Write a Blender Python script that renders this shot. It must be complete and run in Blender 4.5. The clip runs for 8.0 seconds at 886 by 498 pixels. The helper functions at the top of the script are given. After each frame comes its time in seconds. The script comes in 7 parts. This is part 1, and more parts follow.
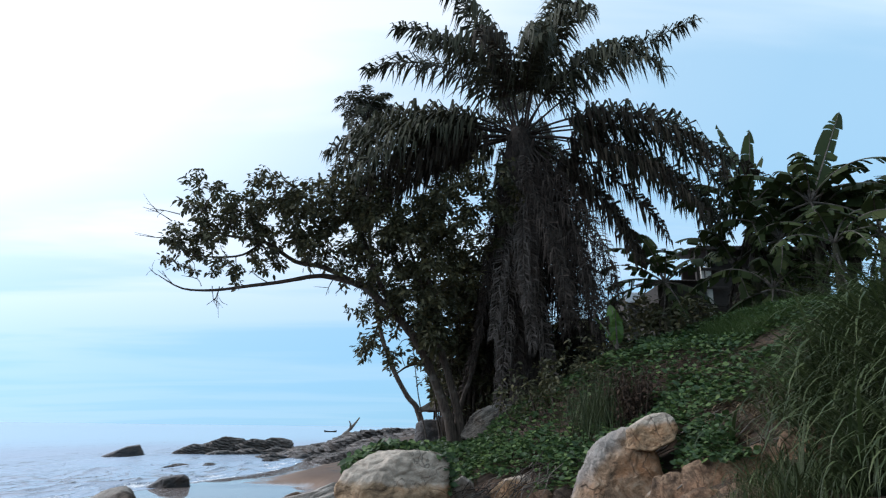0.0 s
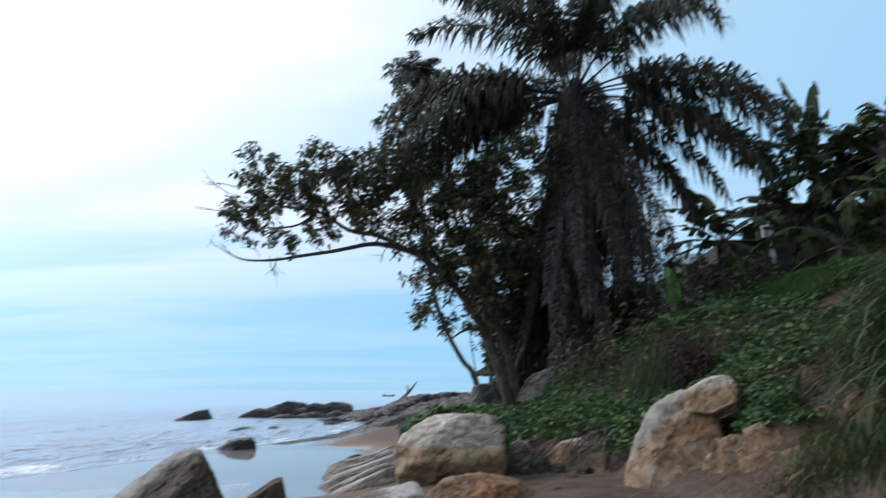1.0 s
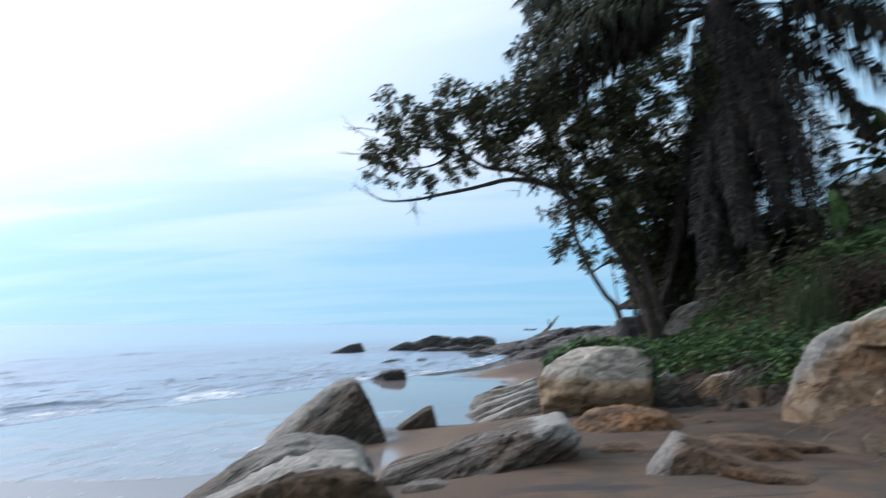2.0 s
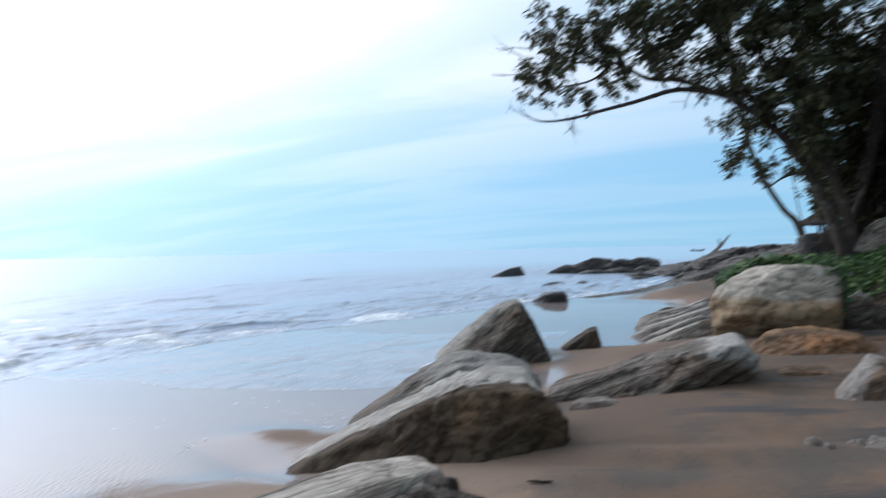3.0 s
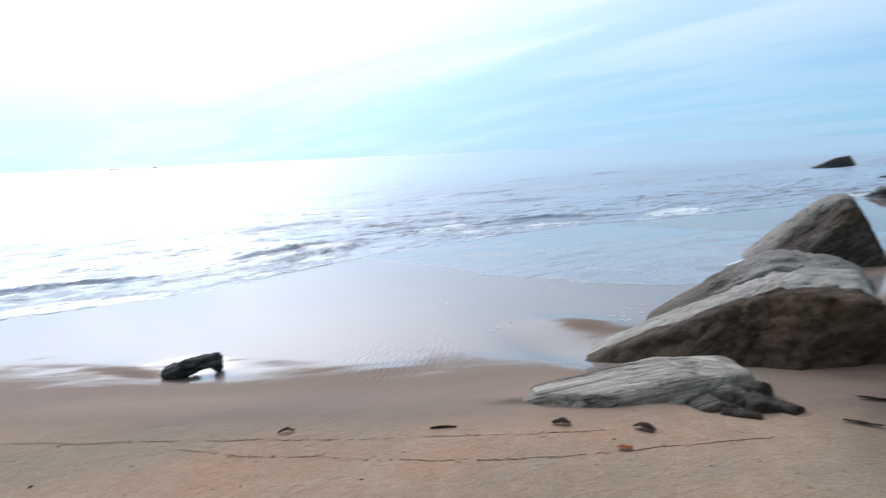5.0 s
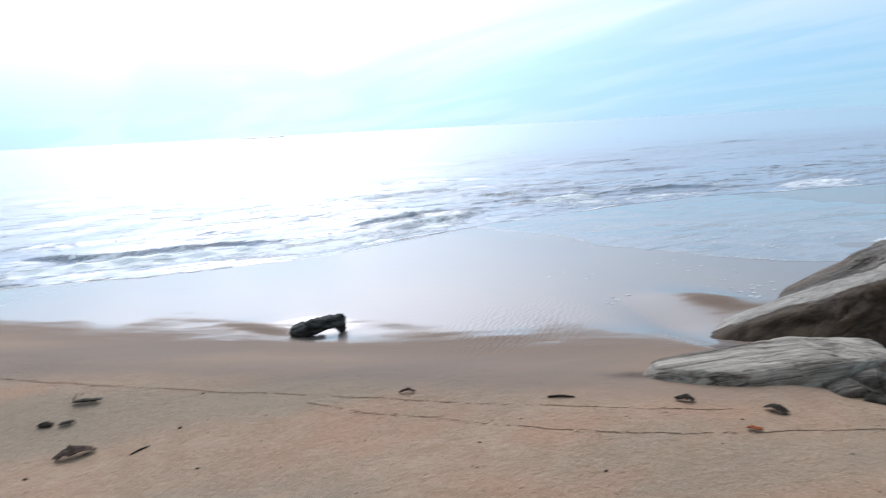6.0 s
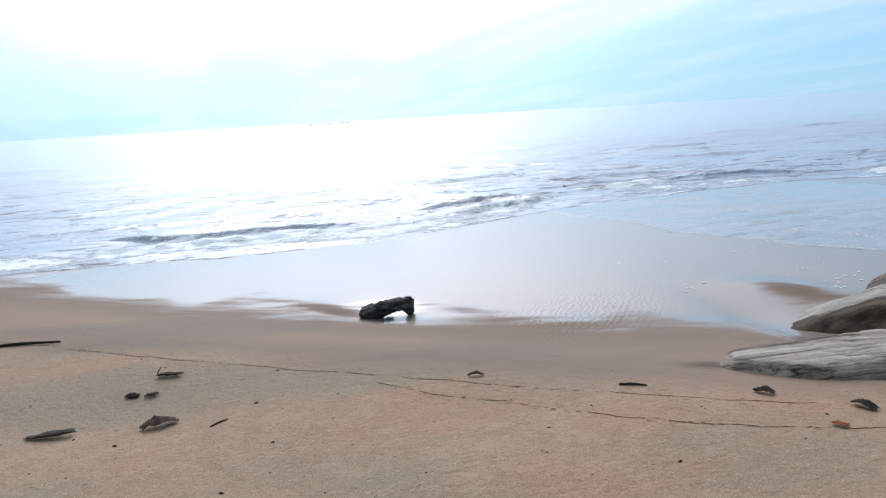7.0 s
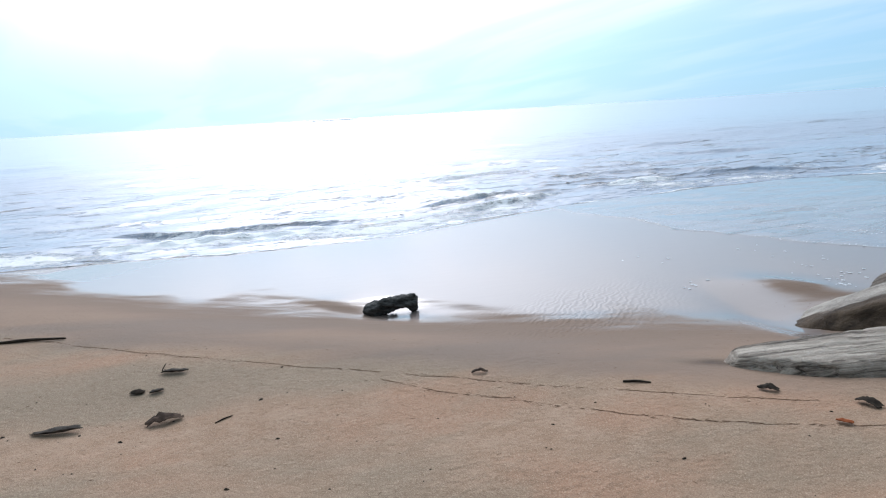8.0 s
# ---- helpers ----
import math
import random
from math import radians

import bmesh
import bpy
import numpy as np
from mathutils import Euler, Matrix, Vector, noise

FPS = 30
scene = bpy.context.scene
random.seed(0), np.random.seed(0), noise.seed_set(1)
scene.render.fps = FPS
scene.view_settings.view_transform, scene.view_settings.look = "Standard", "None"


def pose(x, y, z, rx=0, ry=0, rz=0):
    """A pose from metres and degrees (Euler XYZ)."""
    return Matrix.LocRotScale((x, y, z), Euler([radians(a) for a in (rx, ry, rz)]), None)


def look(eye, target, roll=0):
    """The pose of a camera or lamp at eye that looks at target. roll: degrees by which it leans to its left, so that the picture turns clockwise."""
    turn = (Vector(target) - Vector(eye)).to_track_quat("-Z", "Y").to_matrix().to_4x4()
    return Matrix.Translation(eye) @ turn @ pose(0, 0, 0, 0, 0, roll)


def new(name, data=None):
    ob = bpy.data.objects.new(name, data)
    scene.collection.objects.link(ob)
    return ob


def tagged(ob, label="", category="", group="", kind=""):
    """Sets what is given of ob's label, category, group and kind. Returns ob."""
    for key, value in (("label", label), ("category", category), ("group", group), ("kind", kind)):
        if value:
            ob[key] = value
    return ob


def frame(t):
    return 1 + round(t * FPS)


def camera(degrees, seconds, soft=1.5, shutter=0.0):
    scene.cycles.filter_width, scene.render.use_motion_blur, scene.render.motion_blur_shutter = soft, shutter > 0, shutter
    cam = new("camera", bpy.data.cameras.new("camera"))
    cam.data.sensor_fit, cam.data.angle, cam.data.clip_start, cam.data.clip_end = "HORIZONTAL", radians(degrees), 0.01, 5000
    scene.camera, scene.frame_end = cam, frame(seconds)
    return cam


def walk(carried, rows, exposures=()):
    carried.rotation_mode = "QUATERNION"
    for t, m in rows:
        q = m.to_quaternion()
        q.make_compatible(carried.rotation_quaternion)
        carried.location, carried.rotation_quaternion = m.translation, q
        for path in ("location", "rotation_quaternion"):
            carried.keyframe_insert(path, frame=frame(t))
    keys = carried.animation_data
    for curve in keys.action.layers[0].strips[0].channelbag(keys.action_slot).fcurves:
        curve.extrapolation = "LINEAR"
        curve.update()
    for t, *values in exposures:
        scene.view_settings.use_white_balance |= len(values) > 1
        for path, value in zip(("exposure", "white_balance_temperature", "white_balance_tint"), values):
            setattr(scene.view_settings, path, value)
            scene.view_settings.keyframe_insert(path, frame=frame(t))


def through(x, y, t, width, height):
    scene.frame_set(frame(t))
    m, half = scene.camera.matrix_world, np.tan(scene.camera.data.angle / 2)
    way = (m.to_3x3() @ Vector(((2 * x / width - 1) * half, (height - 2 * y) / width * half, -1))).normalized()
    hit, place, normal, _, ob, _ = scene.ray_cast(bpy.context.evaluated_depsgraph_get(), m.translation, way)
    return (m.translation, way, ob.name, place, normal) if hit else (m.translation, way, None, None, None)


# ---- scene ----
cam = camera(65.8, 8.0, soft=1.15, shutter=0.8)
PATH = [
    (0, (0, 0, 2), 0, 14.58, 0.71),
    (0.5, (0.004, 0.003, 2.003), 1.25, 13.75, 0.64),
    (1, (0.005, -0.007, 2.003), 4.47, 11.67, 0.35),
    (1.2, (0.003, -0.012, 1.999), 6.58, 10.58, 0.19),
    (2.3, (-0.013, -0.047, 1.99), 19.98, 4.62, -0.36),
    (2.5, (-0.026, -0.051, 1.981), 22.71, 3.47, -0.77),
    (3, (-0.053, -0.041, 1.961), 29.21, 0.09, -1.19),
    (3.5, (-0.079, -0.046, 1.963), 35.68, -2.61, -1.39),
    (4, (-0.086, -0.045, 1.956), 42.17, -4.75, -2),
    (4.5, (-0.1, -0.059, 1.952), 48.22, -6.48, -2.36),
    (5, (-0.111, -0.078, 1.959), 53.54, -7.97, -2.62),
    (5.2, (-0.115, -0.085, 1.96), 55.5, -8.4, -2.75),
    (6.3, (-0.136, -0.121, 1.948), 65.77, -10.52, -3.15),
    (6.5, (-0.142, -0.125, 1.945), 67.16, -10.71, -3.3),
    (7, (-0.143, -0.133, 1.945), 68.91, -11.02, -3.35),
    (7.5, (-0.145, -0.136, 1.945), 69.24, -11.12, -3.38),
    (8, (-0.142, -0.138, 1.947), 69.2, -11.26, -3.38),
]


def aimed(eye, yaw, pitch, roll):
    a, b = radians(yaw), radians(pitch)
    way = Vector((-math.sin(a) * math.cos(b), math.cos(a) * math.cos(b), math.sin(b)))
    return look(eye, Vector(eye) + way * 2, roll)


walk(cam, [(t, aimed(e, y, p, r)) for t, e, y, p, r in PATH], [(0, -0.36, 5900, 15), (2.5, -0.48, 5800, 14), (4.5, -0.57, 5850, 14), (8.0, -0.62, 5950, 14)])

# ---- light ----
SUN_YAW, SUN_EL = 78.0, 32.0


def world_sky():
    w = bpy.data.worlds.new("sky")
    scene.world = w
    w.use_nodes = True
    nt = w.node_tree
    nt.nodes.clear()
    N, L = nt.nodes.new, nt.links.new

    def math_node(op, a, b=None, clamp=False):
        n = N("ShaderNodeMath")
        n.operation, n.use_clamp = op, clamp
        for i, v in enumerate((a, b)):
            if v is None:
                continue
            if isinstance(v, (int, float)):
                n.inputs[i].default_value = v
            else:
                L(v, n.inputs[i])
        return n.outputs[0]

    co = N("ShaderNodeTexCoord")
    sep = N("ShaderNodeSeparateXYZ")
    L(co.outputs["Generated"], sep.inputs[0])
    up = math_node("MAXIMUM", sep.outputs[2], 0.0)
    # the cloud deck as a plane far above
    far = math_node("DIVIDE", 1.0, math_node("ADD", up, 0.09))
    flat = N("ShaderNodeCombineXYZ")
    L(math_node("MULTIPLY", sep.outputs[0], far), flat.inputs[0])
    L(math_node("MULTIPLY", sep.outputs[1], far), flat.inputs[1])
    turn = N("ShaderNodeMapping")
    turn.inputs["Rotation"].default_value = (0, 0, radians(-32))
    turn.inputs["Scale"].default_value = (0.34, 1.05, 1)
    L(flat.outputs[0], turn.inputs["Vector"])
    n1 = N("ShaderNodeTexNoise")
    n1.inputs["Scale"].default_value, n1.inputs["Detail"].default_value, n1.inputs["Roughness"].default_value = 0.85, 6, 0.5
    n1.inputs["Distortion"].default_value = 0.5
    L(turn.outputs[0], n1.inputs["Vector"])
    ramp = N("ShaderNodeMapRange")
    ramp.interpolation_type = "SMOOTHSTEP"
    L(n1.outputs["Fac"], ramp.inputs["Value"])
    ramp.inputs["From Min"].default_value, ramp.inputs["From Max"].default_value = 0.41, 0.61
    # more cloud high up, clear along the horizon
    high = N("ShaderNodeMapRange")
    high.interpolation_type = "SMOOTHSTEP"
    L(up, high.inputs["Value"])
    high.inputs["From Min"].default_value, high.inputs["From Max"].default_value = 0.03, 0.42
    # angle from the hidden sun
    s = (-math.sin(radians(SUN_YAW)) * math.cos(radians(SUN_EL)), math.cos(radians(SUN_YAW)) * math.cos(radians(SUN_EL)), math.sin(radians(SUN_EL)))
    dot = N("ShaderNodeVectorMath")
    dot.operation = "DOT_PRODUCT"
    L(co.outputs["Generated"], dot.inputs[0])
    dot.inputs[1].default_value = s
    near = math_node("MAXIMUM", dot.outputs["Value"], 0.0)
    wide = math_node("POWER", near, 2.7)
    tight = math_node("POWER", near, 14.0)
    veil = math_node("POWER", near, 0.8)
    cover = math_node("MULTIPLY", ramp.outputs[0], math_node("ADD", math_node("MULTIPLY", high.outputs[0], 0.75), 0.12))
    cover = math_node("ADD", cover, math_node("MULTIPLY", high.outputs[0], 0.2))
    cover = math_node("ADD", cover, math_node("MULTIPLY", wide, math_node("ADD", math_node("MULTIPLY", high.outputs[0], 1.0), 0.38)), clamp=True)
    cover = math_node("ADD", cover, math_node("MULTIPLY", veil, math_node("MULTIPLY", high.outputs[0], 0.35)), clamp=True)
    sky = N("ShaderNodeTexSky")
    sky.sky_type, sky.sun_disc = "NISHITA", False
    sky.sun_elevation, sky.sun_rotation = radians(SUN_EL), radians(-SUN_YAW)
    sky.air_density, sky.dust_density, sky.ozone_density = 1.0, 0.3, 4.0

    def tint(a, col, blend="MULTIPLY", fac=1.0):
        n = N("ShaderNodeMix")
        n.data_type, n.blend_type = "RGBA", blend
        n.inputs["Factor"].default_value = fac
        L(a, n.inputs["A"])
        n.inputs["B"].default_value = (*col, 1)
        return n.outputs["Result"]

    # blue sky seen through sea haze
    blue = tint(tint(sky.outputs[0], SKY_GAIN), HAZE, "MIX", 0.82)
    white = N("ShaderNodeCombineColor")
    body = math_node("ADD", CLOUD, math_node("MULTIPLY", wide, 0.35))
    L(math_node("MULTIPLY", body, math_node("ADD", 0.86, math_node("MULTIPLY", veil, 0.135))), white.inputs[0])
    L(math_node("MULTIPLY", body, 1.015), white.inputs[1])
    L(math_node("MULTIPLY", body, 1.03), white.inputs[2])
    mix = N("ShaderNodeMix")
    mix.data_type = "RGBA"
    L(cover, mix.inputs["Factor"])
    L(blue, mix.inputs["A"])
    L(white.outputs[0], mix.inputs["B"])
    # light of the sun spread by the cloud
    power = math_node("ADD", math_node("ADD", BASE, math_node("MULTIPLY", wide, WIDE)), math_node("MULTIPLY", tight, TIGHT))
    lit = N("ShaderNodeVectorMath")
    lit.operation = "SCALE"
    L(mix.outputs["Result"], lit.inputs[0])
    L(power, lit.inputs["Scale"])
    bg = N("ShaderNodeBackground")
    L(lit.outputs[0], bg.inputs["Color"])
    bg.inputs["Strength"].default_value = 1.0
    out = N("ShaderNodeOutputWorld")
    L(bg.outputs[0], out.inputs["Surface"])


SKY_GAIN = (0.075, 0.10, 0.125)
HAZE = (0.47, 0.865, 1.09)
CLOUD, BASE, WIDE, TIGHT = 1.12, 1.08, 0.38, 2.6
world_sky()
sun = new("sun", bpy.data.lights.new("sun", "SUN"))
sun.data.energy, sun.data.angle, sun.data.color = 2.0, radians(36), (1.0, 0.95, 0.88)
sun.rotation_euler = (radians(90 - SUN_EL), 0, radians(SUN_YAW + 180))

# ---- materials ----


class Mat:
    """A node material in the making; c(), n() and so on add nodes and give their sockets."""

    def __init__(self, name, rough=0.8, spec=0.4):
        self.m = bpy.data.materials.new(name)
        self.m.use_nodes = True
        self.nt = self.m.node_tree
        self.b = self.nt.nodes["Principled BSDF"]
        self.b.inputs["Roughness"].default_value = rough
        self.b.inputs["Specular IOR Level"].default_value = spec
        self.co = None

    def node(self, kind):
        return self.nt.nodes.new(kind)

    def link(self, a, b):
        self.nt.links.new(a, b)
        return self

    def coords(self, scale=(1, 1, 1), rot=(0, 0, 0), which="Object"):
        t = self.node("ShaderNodeTexCoord")
        m = self.node("ShaderNodeMapping")
        m.vector_type = "TEXTURE"
        m.inputs["Scale"].default_value = [1.0 / q for q in scale]
        m.inputs["Rotation"].default_value = [radians(r) for r in rot]
        self.link(t.outputs[which], m.inputs["Vector"])
        return m.outputs[0]

    def world(self, scale=(1, 1, 1), rot=(0, 0, 0)):
        t = self.node("ShaderNodeNewGeometry")
        m = self.node("ShaderNodeMapping")
        m.inputs["Scale"].default_value = scale
        m.inputs["Rotation"].default_value = [radians(r) for r in rot]
        self.link(t.outputs["Position"], m.inputs["Vector"])
        return m.outputs[0]

    def along(self, deg, long, short):
        """World coordinates for patterns drawn out along one bearing."""
        t = self.node("ShaderNodeNewGeometry")
        m = self.node("ShaderNodeMapping")
        m.vector_type = "TEXTURE"
        m.inputs["Scale"].default_value = (long, short, 1)
        m.inputs["Rotation"].default_value = (0, 0, radians(deg))
        self.link(t.outputs["Position"], m.inputs["Vector"])
        return m.outputs[0]

    def noise(self, vec, scale, detail=4, rough=0.55, distort=0.0):
        n = self.node("ShaderNodeTexNoise")
        n.inputs["Scale"].default_value, n.inputs["Detail"].default_value = scale, detail
        n.inputs["Roughness"].default_value, n.inputs["Distortion"].default_value = rough, distort
        self.link(vec, n.inputs["Vector"])
        return n.outputs["Fac"]

    def voronoi(self, vec, scale, feature="F1"):
        n = self.node("ShaderNodeTexVoronoi")
        n.feature = feature
        n.inputs["Scale"].default_value = scale
        self.link(vec, n.inputs["Vector"])
        return n.outputs["Distance"]

    def ramp(self, fac, stops):
        n = self.node("ShaderNodeValToRGB")
        e = n.color_ramp.elements
        while len(e) < len(stops):
            e.new(0.5)
        for el, (p, c) in zip(e, stops):
            el.position = p
            el.color = (*c, 1) if len(c) == 3 else c
        self.link(fac, n.inputs[0])
        return n.outputs[0]

    def rng(self, val, a, b, c=0.0, d=1.0, smooth=True):
        n = self.node("ShaderNodeMapRange")
        n.interpolation_type = "SMOOTHSTEP" if smooth else "LINEAR"
        for key, v in (("From Min", a), ("From Max", b), ("To Min", c), ("To Max", d)):
            n.inputs[key].default_value = v
        self.link(val, n.inputs["Value"])
        return n.outputs[0]

    def math(self, op, a, b=0.0, clamp=False):
        n = self.node("ShaderNodeMath")
        n.operation, n.use_clamp = op, clamp
        for i, v in enumerate((a, b)):
            if isinstance(v, (int, float)):
                n.inputs[i].default_value = v
            else:
                self.link(v, n.inputs[i])
        return n.outputs[0]

    def mix(self, fac, a, b, blend="MIX"):
        n = self.node("ShaderNodeMix")
        n.data_type, n.blend_type = "RGBA", blend
        for key, v in (("Factor", fac), ("A", a), ("B", b)):
            if isinstance(v, (int, float)):
                n.inputs[key].default_value = v
            elif isinstance(v, tuple):
                n.inputs[key].default_value = (*v, 1)
            else:
                self.link(v, n.inputs[key])
        return n.outputs["Result"]

    def attr(self, name):
        n = self.node("ShaderNodeAttribute")
        n.attribute_name = name
        return n.outputs["Fac"]

    def geo(self, key):
        return self.node("ShaderNodeNewGeometry").outputs[key]

    def info(self, key):
        return self.node("ShaderNodeObjectInfo").outputs[key]

    def sep(self, vec, i):
        n = self.node("ShaderNodeSeparateXYZ")
        self.link(vec, n.inputs[0])
        return n.outputs[i]

    def put(self, key, v):
        if isinstance(v, (int, float)):
            self.b.inputs[key].default_value = v
        elif isinstance(v, tuple):
            self.b.inputs[key].default_value = (*v, 1)
        else:
            self.link(v, self.b.inputs[key])
        return self

    def bump(self, height, strength=0.5, dist=0.02):
        n = self.node("ShaderNodeBump")
        n.inputs["Strength"].default_value, n.inputs["Distance"].default_value = strength, dist
        self.link(height, n.inputs["Height"])
        self.link(n.outputs[0], self.b.inputs["Normal"])
        return self


def rock_mat(name, light, mid, dark, streak=(1, 1, 2.2), rot=(20, -14, 0), wet=False, stain=(0.30, 0.17, 0.09), stain_amount=0.3, bleached=None, bleach_lit_dir=(0, 0, 1), bleach_lit_at=0.1, bleach_lit_soft=0.12, crack=0.5, speck=1.0, relief=0.10):
    """Rock: bands, blotches, grains, thin splits; bleached: the paler colour of one side, bared by wind and sun, on the
    granites partly painted light.
    """
    m = Mat(name, 0.42 if wet else 0.85, 0.5 if wet else 0.25)
    v = m.coords()
    vs = m.coords(streak, rot)
    big = m.noise(v, 1.5, 5, 0.6)
    bands = m.noise(vs, 3.0, 9, 0.72, 0.9)
    fine = m.noise(v, 38, 6, 0.8)
    pits = m.noise(v, 11, 4, 0.6)
    c = m.ramp(bands, [(0.38, dark), (0.49, mid), (0.61, light)])
    c = m.mix(m.rng(big, 0.46, 0.68, 0, stain_amount), c, stain)
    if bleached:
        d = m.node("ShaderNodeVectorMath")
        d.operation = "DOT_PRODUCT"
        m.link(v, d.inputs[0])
        d.inputs[1].default_value = bleach_lit_dir
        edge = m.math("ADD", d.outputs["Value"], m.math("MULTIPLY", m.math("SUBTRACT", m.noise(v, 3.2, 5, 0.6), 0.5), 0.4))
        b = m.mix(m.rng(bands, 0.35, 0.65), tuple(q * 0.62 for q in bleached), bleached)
        c = m.mix(m.rng(edge, bleach_lit_at - bleach_lit_soft, bleach_lit_at + bleach_lit_soft), c, b)
    c = m.mix(m.rng(fine, 0.48, 0.64, 0.0, 0.75 * speck), c, dark)
    c = m.mix(m.rng(fine, 0.44, 0.30, 0.0, 0.3), c, tuple(min(0.6, q * 1.7) for q in light))
    c = m.mix(m.rng(pits, 0.58, 0.72, 0.0, 0.4 * speck), c, dark)
    line = m.math("ABSOLUTE", m.math("SUBTRACT", m.noise(m.coords((1, 1, 1.6), (30, 25, 0)), 1.15, 3, 0.5, 0.8), 0.5))
    crackm = m.math("MULTIPLY", m.rng(line, 0.0, 0.011, 1, 0), m.rng(big, 0.42, 0.58, 0.0, crack))
    c = m.mix(crackm, c, (0.03, 0.026, 0.022))
    m.put("Base Color", c)
    h = m.math("ADD", m.math("MULTIPLY", bands, 1.0), m.math("MULTIPLY", fine, 0.3))
    h = m.math("ADD", h, m.math("MULTIPLY", pits, 0.5))
    h = m.math("SUBTRACT", h, m.math("MULTIPLY", crackm, 0.5))
    m.bump(h, 1.0, relief)
    return m.m


M = {}
# granite, granite_brown, granite_dark: pale and dark sides partly paint in light and shade
M["granite"] = rock_mat("granite", (0.33, 0.29, 0.245), (0.17, 0.145, 0.12), (0.045, 0.038, 0.032), (0.35, 2.4, 3.6), (0, -28, 0), bleached=(0.43, 0.39, 0.345), bleach_lit_dir=(0.2, 0, 1), bleach_lit_at=0.2, speck=0.6)
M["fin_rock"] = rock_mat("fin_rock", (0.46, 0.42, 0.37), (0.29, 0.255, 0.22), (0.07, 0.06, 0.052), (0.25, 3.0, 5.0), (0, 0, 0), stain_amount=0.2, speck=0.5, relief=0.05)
M["granite_folded"] = rock_mat("granite_folded", (0.34, 0.295, 0.25), (0.18, 0.15, 0.125), (0.04, 0.033, 0.027), (0.32, 2.0, 4.6), (10, -22, 0), bleached=(0.62, 0.57, 0.51), bleach_lit_dir=(0.35, 0.0, 1.0), bleach_lit_at=0.53, bleach_lit_soft=0.07)
M["granite_brown"] = rock_mat("granite_brown", (0.15, 0.12, 0.092), (0.075, 0.058, 0.043), (0.024, 0.019, 0.015), (0.5, 1.6, 3.0), (0, -38, 0), stain_amount=0.5, stain=(0.10, 0.06, 0.032), bleached=(0.46, 0.415, 0.36), bleach_lit_dir=(-0.6, 0.3, 0.74), bleach_lit_at=0.22, bleach_lit_soft=0.1, speck=0.6)
M["granite_dark"] = rock_mat("granite_dark", (0.10, 0.070, 0.045), (0.055, 0.037, 0.023), (0.022, 0.015, 0.010), (0.8, 1.3, 2.0), (0, -30, 0), stain_amount=0.7, stain=(0.115, 0.066, 0.032), bleached=(0.46, 0.415, 0.36), bleach_lit_dir=(-0.12, 0.78, 0.61), bleach_lit_at=0.065, bleach_lit_soft=0.05, speck=0.4, relief=0.05)
M["granite_pale"] = rock_mat("granite_pale", (0.54, 0.475, 0.40), (0.34, 0.29, 0.24), (0.06, 0.05, 0.04), (0.14, 4.0, 8.0), (0, -9, 0), stain_amount=0.12, speck=0.12, relief=0.035, crack=0.1)
M["smooth_granite"] = rock_mat("smooth_granite", (0.40, 0.35, 0.30), (0.31, 0.265, 0.225), (0.17, 0.14, 0.115), (0.8, 1.6, 2.2), (20, 20, 0), stain_amount=0.3, stain=(0.30, 0.2, 0.14), crack=0.2)
M["sandstone"] = rock_mat("sandstone", (0.44, 0.325, 0.21), (0.31, 0.215, 0.128), (0.11, 0.075, 0.047), (1, 1, 1.8), stain=(0.33, 0.165, 0.075), stain_amount=0.75, bleached=(0.54, 0.47, 0.385), bleach_lit_at=0.12, bleach_lit_soft=0.06, speck=0.28, relief=0.06)
M["rusty_sandstone"] = rock_mat("rusty_sandstone", (0.40, 0.30, 0.21), (0.31, 0.205, 0.125), (0.12, 0.08, 0.052), (1, 1, 1.4), (10, 40, 0), stain=(0.36, 0.17, 0.075), stain_amount=0.7, bleached=(0.42, 0.385, 0.345), bleach_lit_dir=(-0.75, 0.0, 0.66), bleach_lit_at=0.34, bleach_lit_soft=0.12, speck=0.35)
M["brown_rock"] = rock_mat("brown_rock", (0.25, 0.175, 0.115), (0.15, 0.095, 0.058), (0.05, 0.034, 0.024), (1, 1, 2), stain=(0.20, 0.095, 0.042), stain_amount=0.6)
M["ledge_rock"] = rock_mat("ledge_rock", (0.24, 0.17, 0.115), (0.15, 0.10, 0.066), (0.05, 0.036, 0.026), (1, 1, 2), stain=(0.20, 0.10, 0.05), stain_amount=0.5, bleached=(0.46, 0.41, 0.36), bleach_lit_dir=(-0.85, 0.0, 0.5), bleach_lit_at=0.17, bleach_lit_soft=0.05, speck=0.4)
M["rust_earth"] = rock_mat("rust_earth", (0.33, 0.225, 0.145), (0.21, 0.14, 0.088), (0.07, 0.045, 0.03), (1, 1, 1.5), stain=(0.27, 0.14, 0.07), stain_amount=0.6, relief=0.06)
M["rust_rock"] = rock_mat("rust_rock", (0.26, 0.165, 0.10), (0.165, 0.098, 0.056), (0.06, 0.038, 0.025), (1, 1, 1.5), (10, 20, 0), stain=(0.29, 0.13, 0.05), stain_amount=0.75, speck=0.5, relief=0.05)
M["shade_rock"] = rock_mat("shade_rock", (0.12, 0.09, 0.067), (0.062, 0.046, 0.034), (0.02, 0.015, 0.012), (1, 1, 2), stain=(0.10, 0.055, 0.03), stain_amount=0.5, relief=0.06)
M["reef"] = rock_mat("reef_rock", (0.30, 0.275, 0.255), (0.10, 0.09, 0.083), (0.018, 0.017, 0.016), (0.3, 0.5, 6.5), (0, -6, 0), stain_amount=0.12, speck=0.6, relief=0.12)
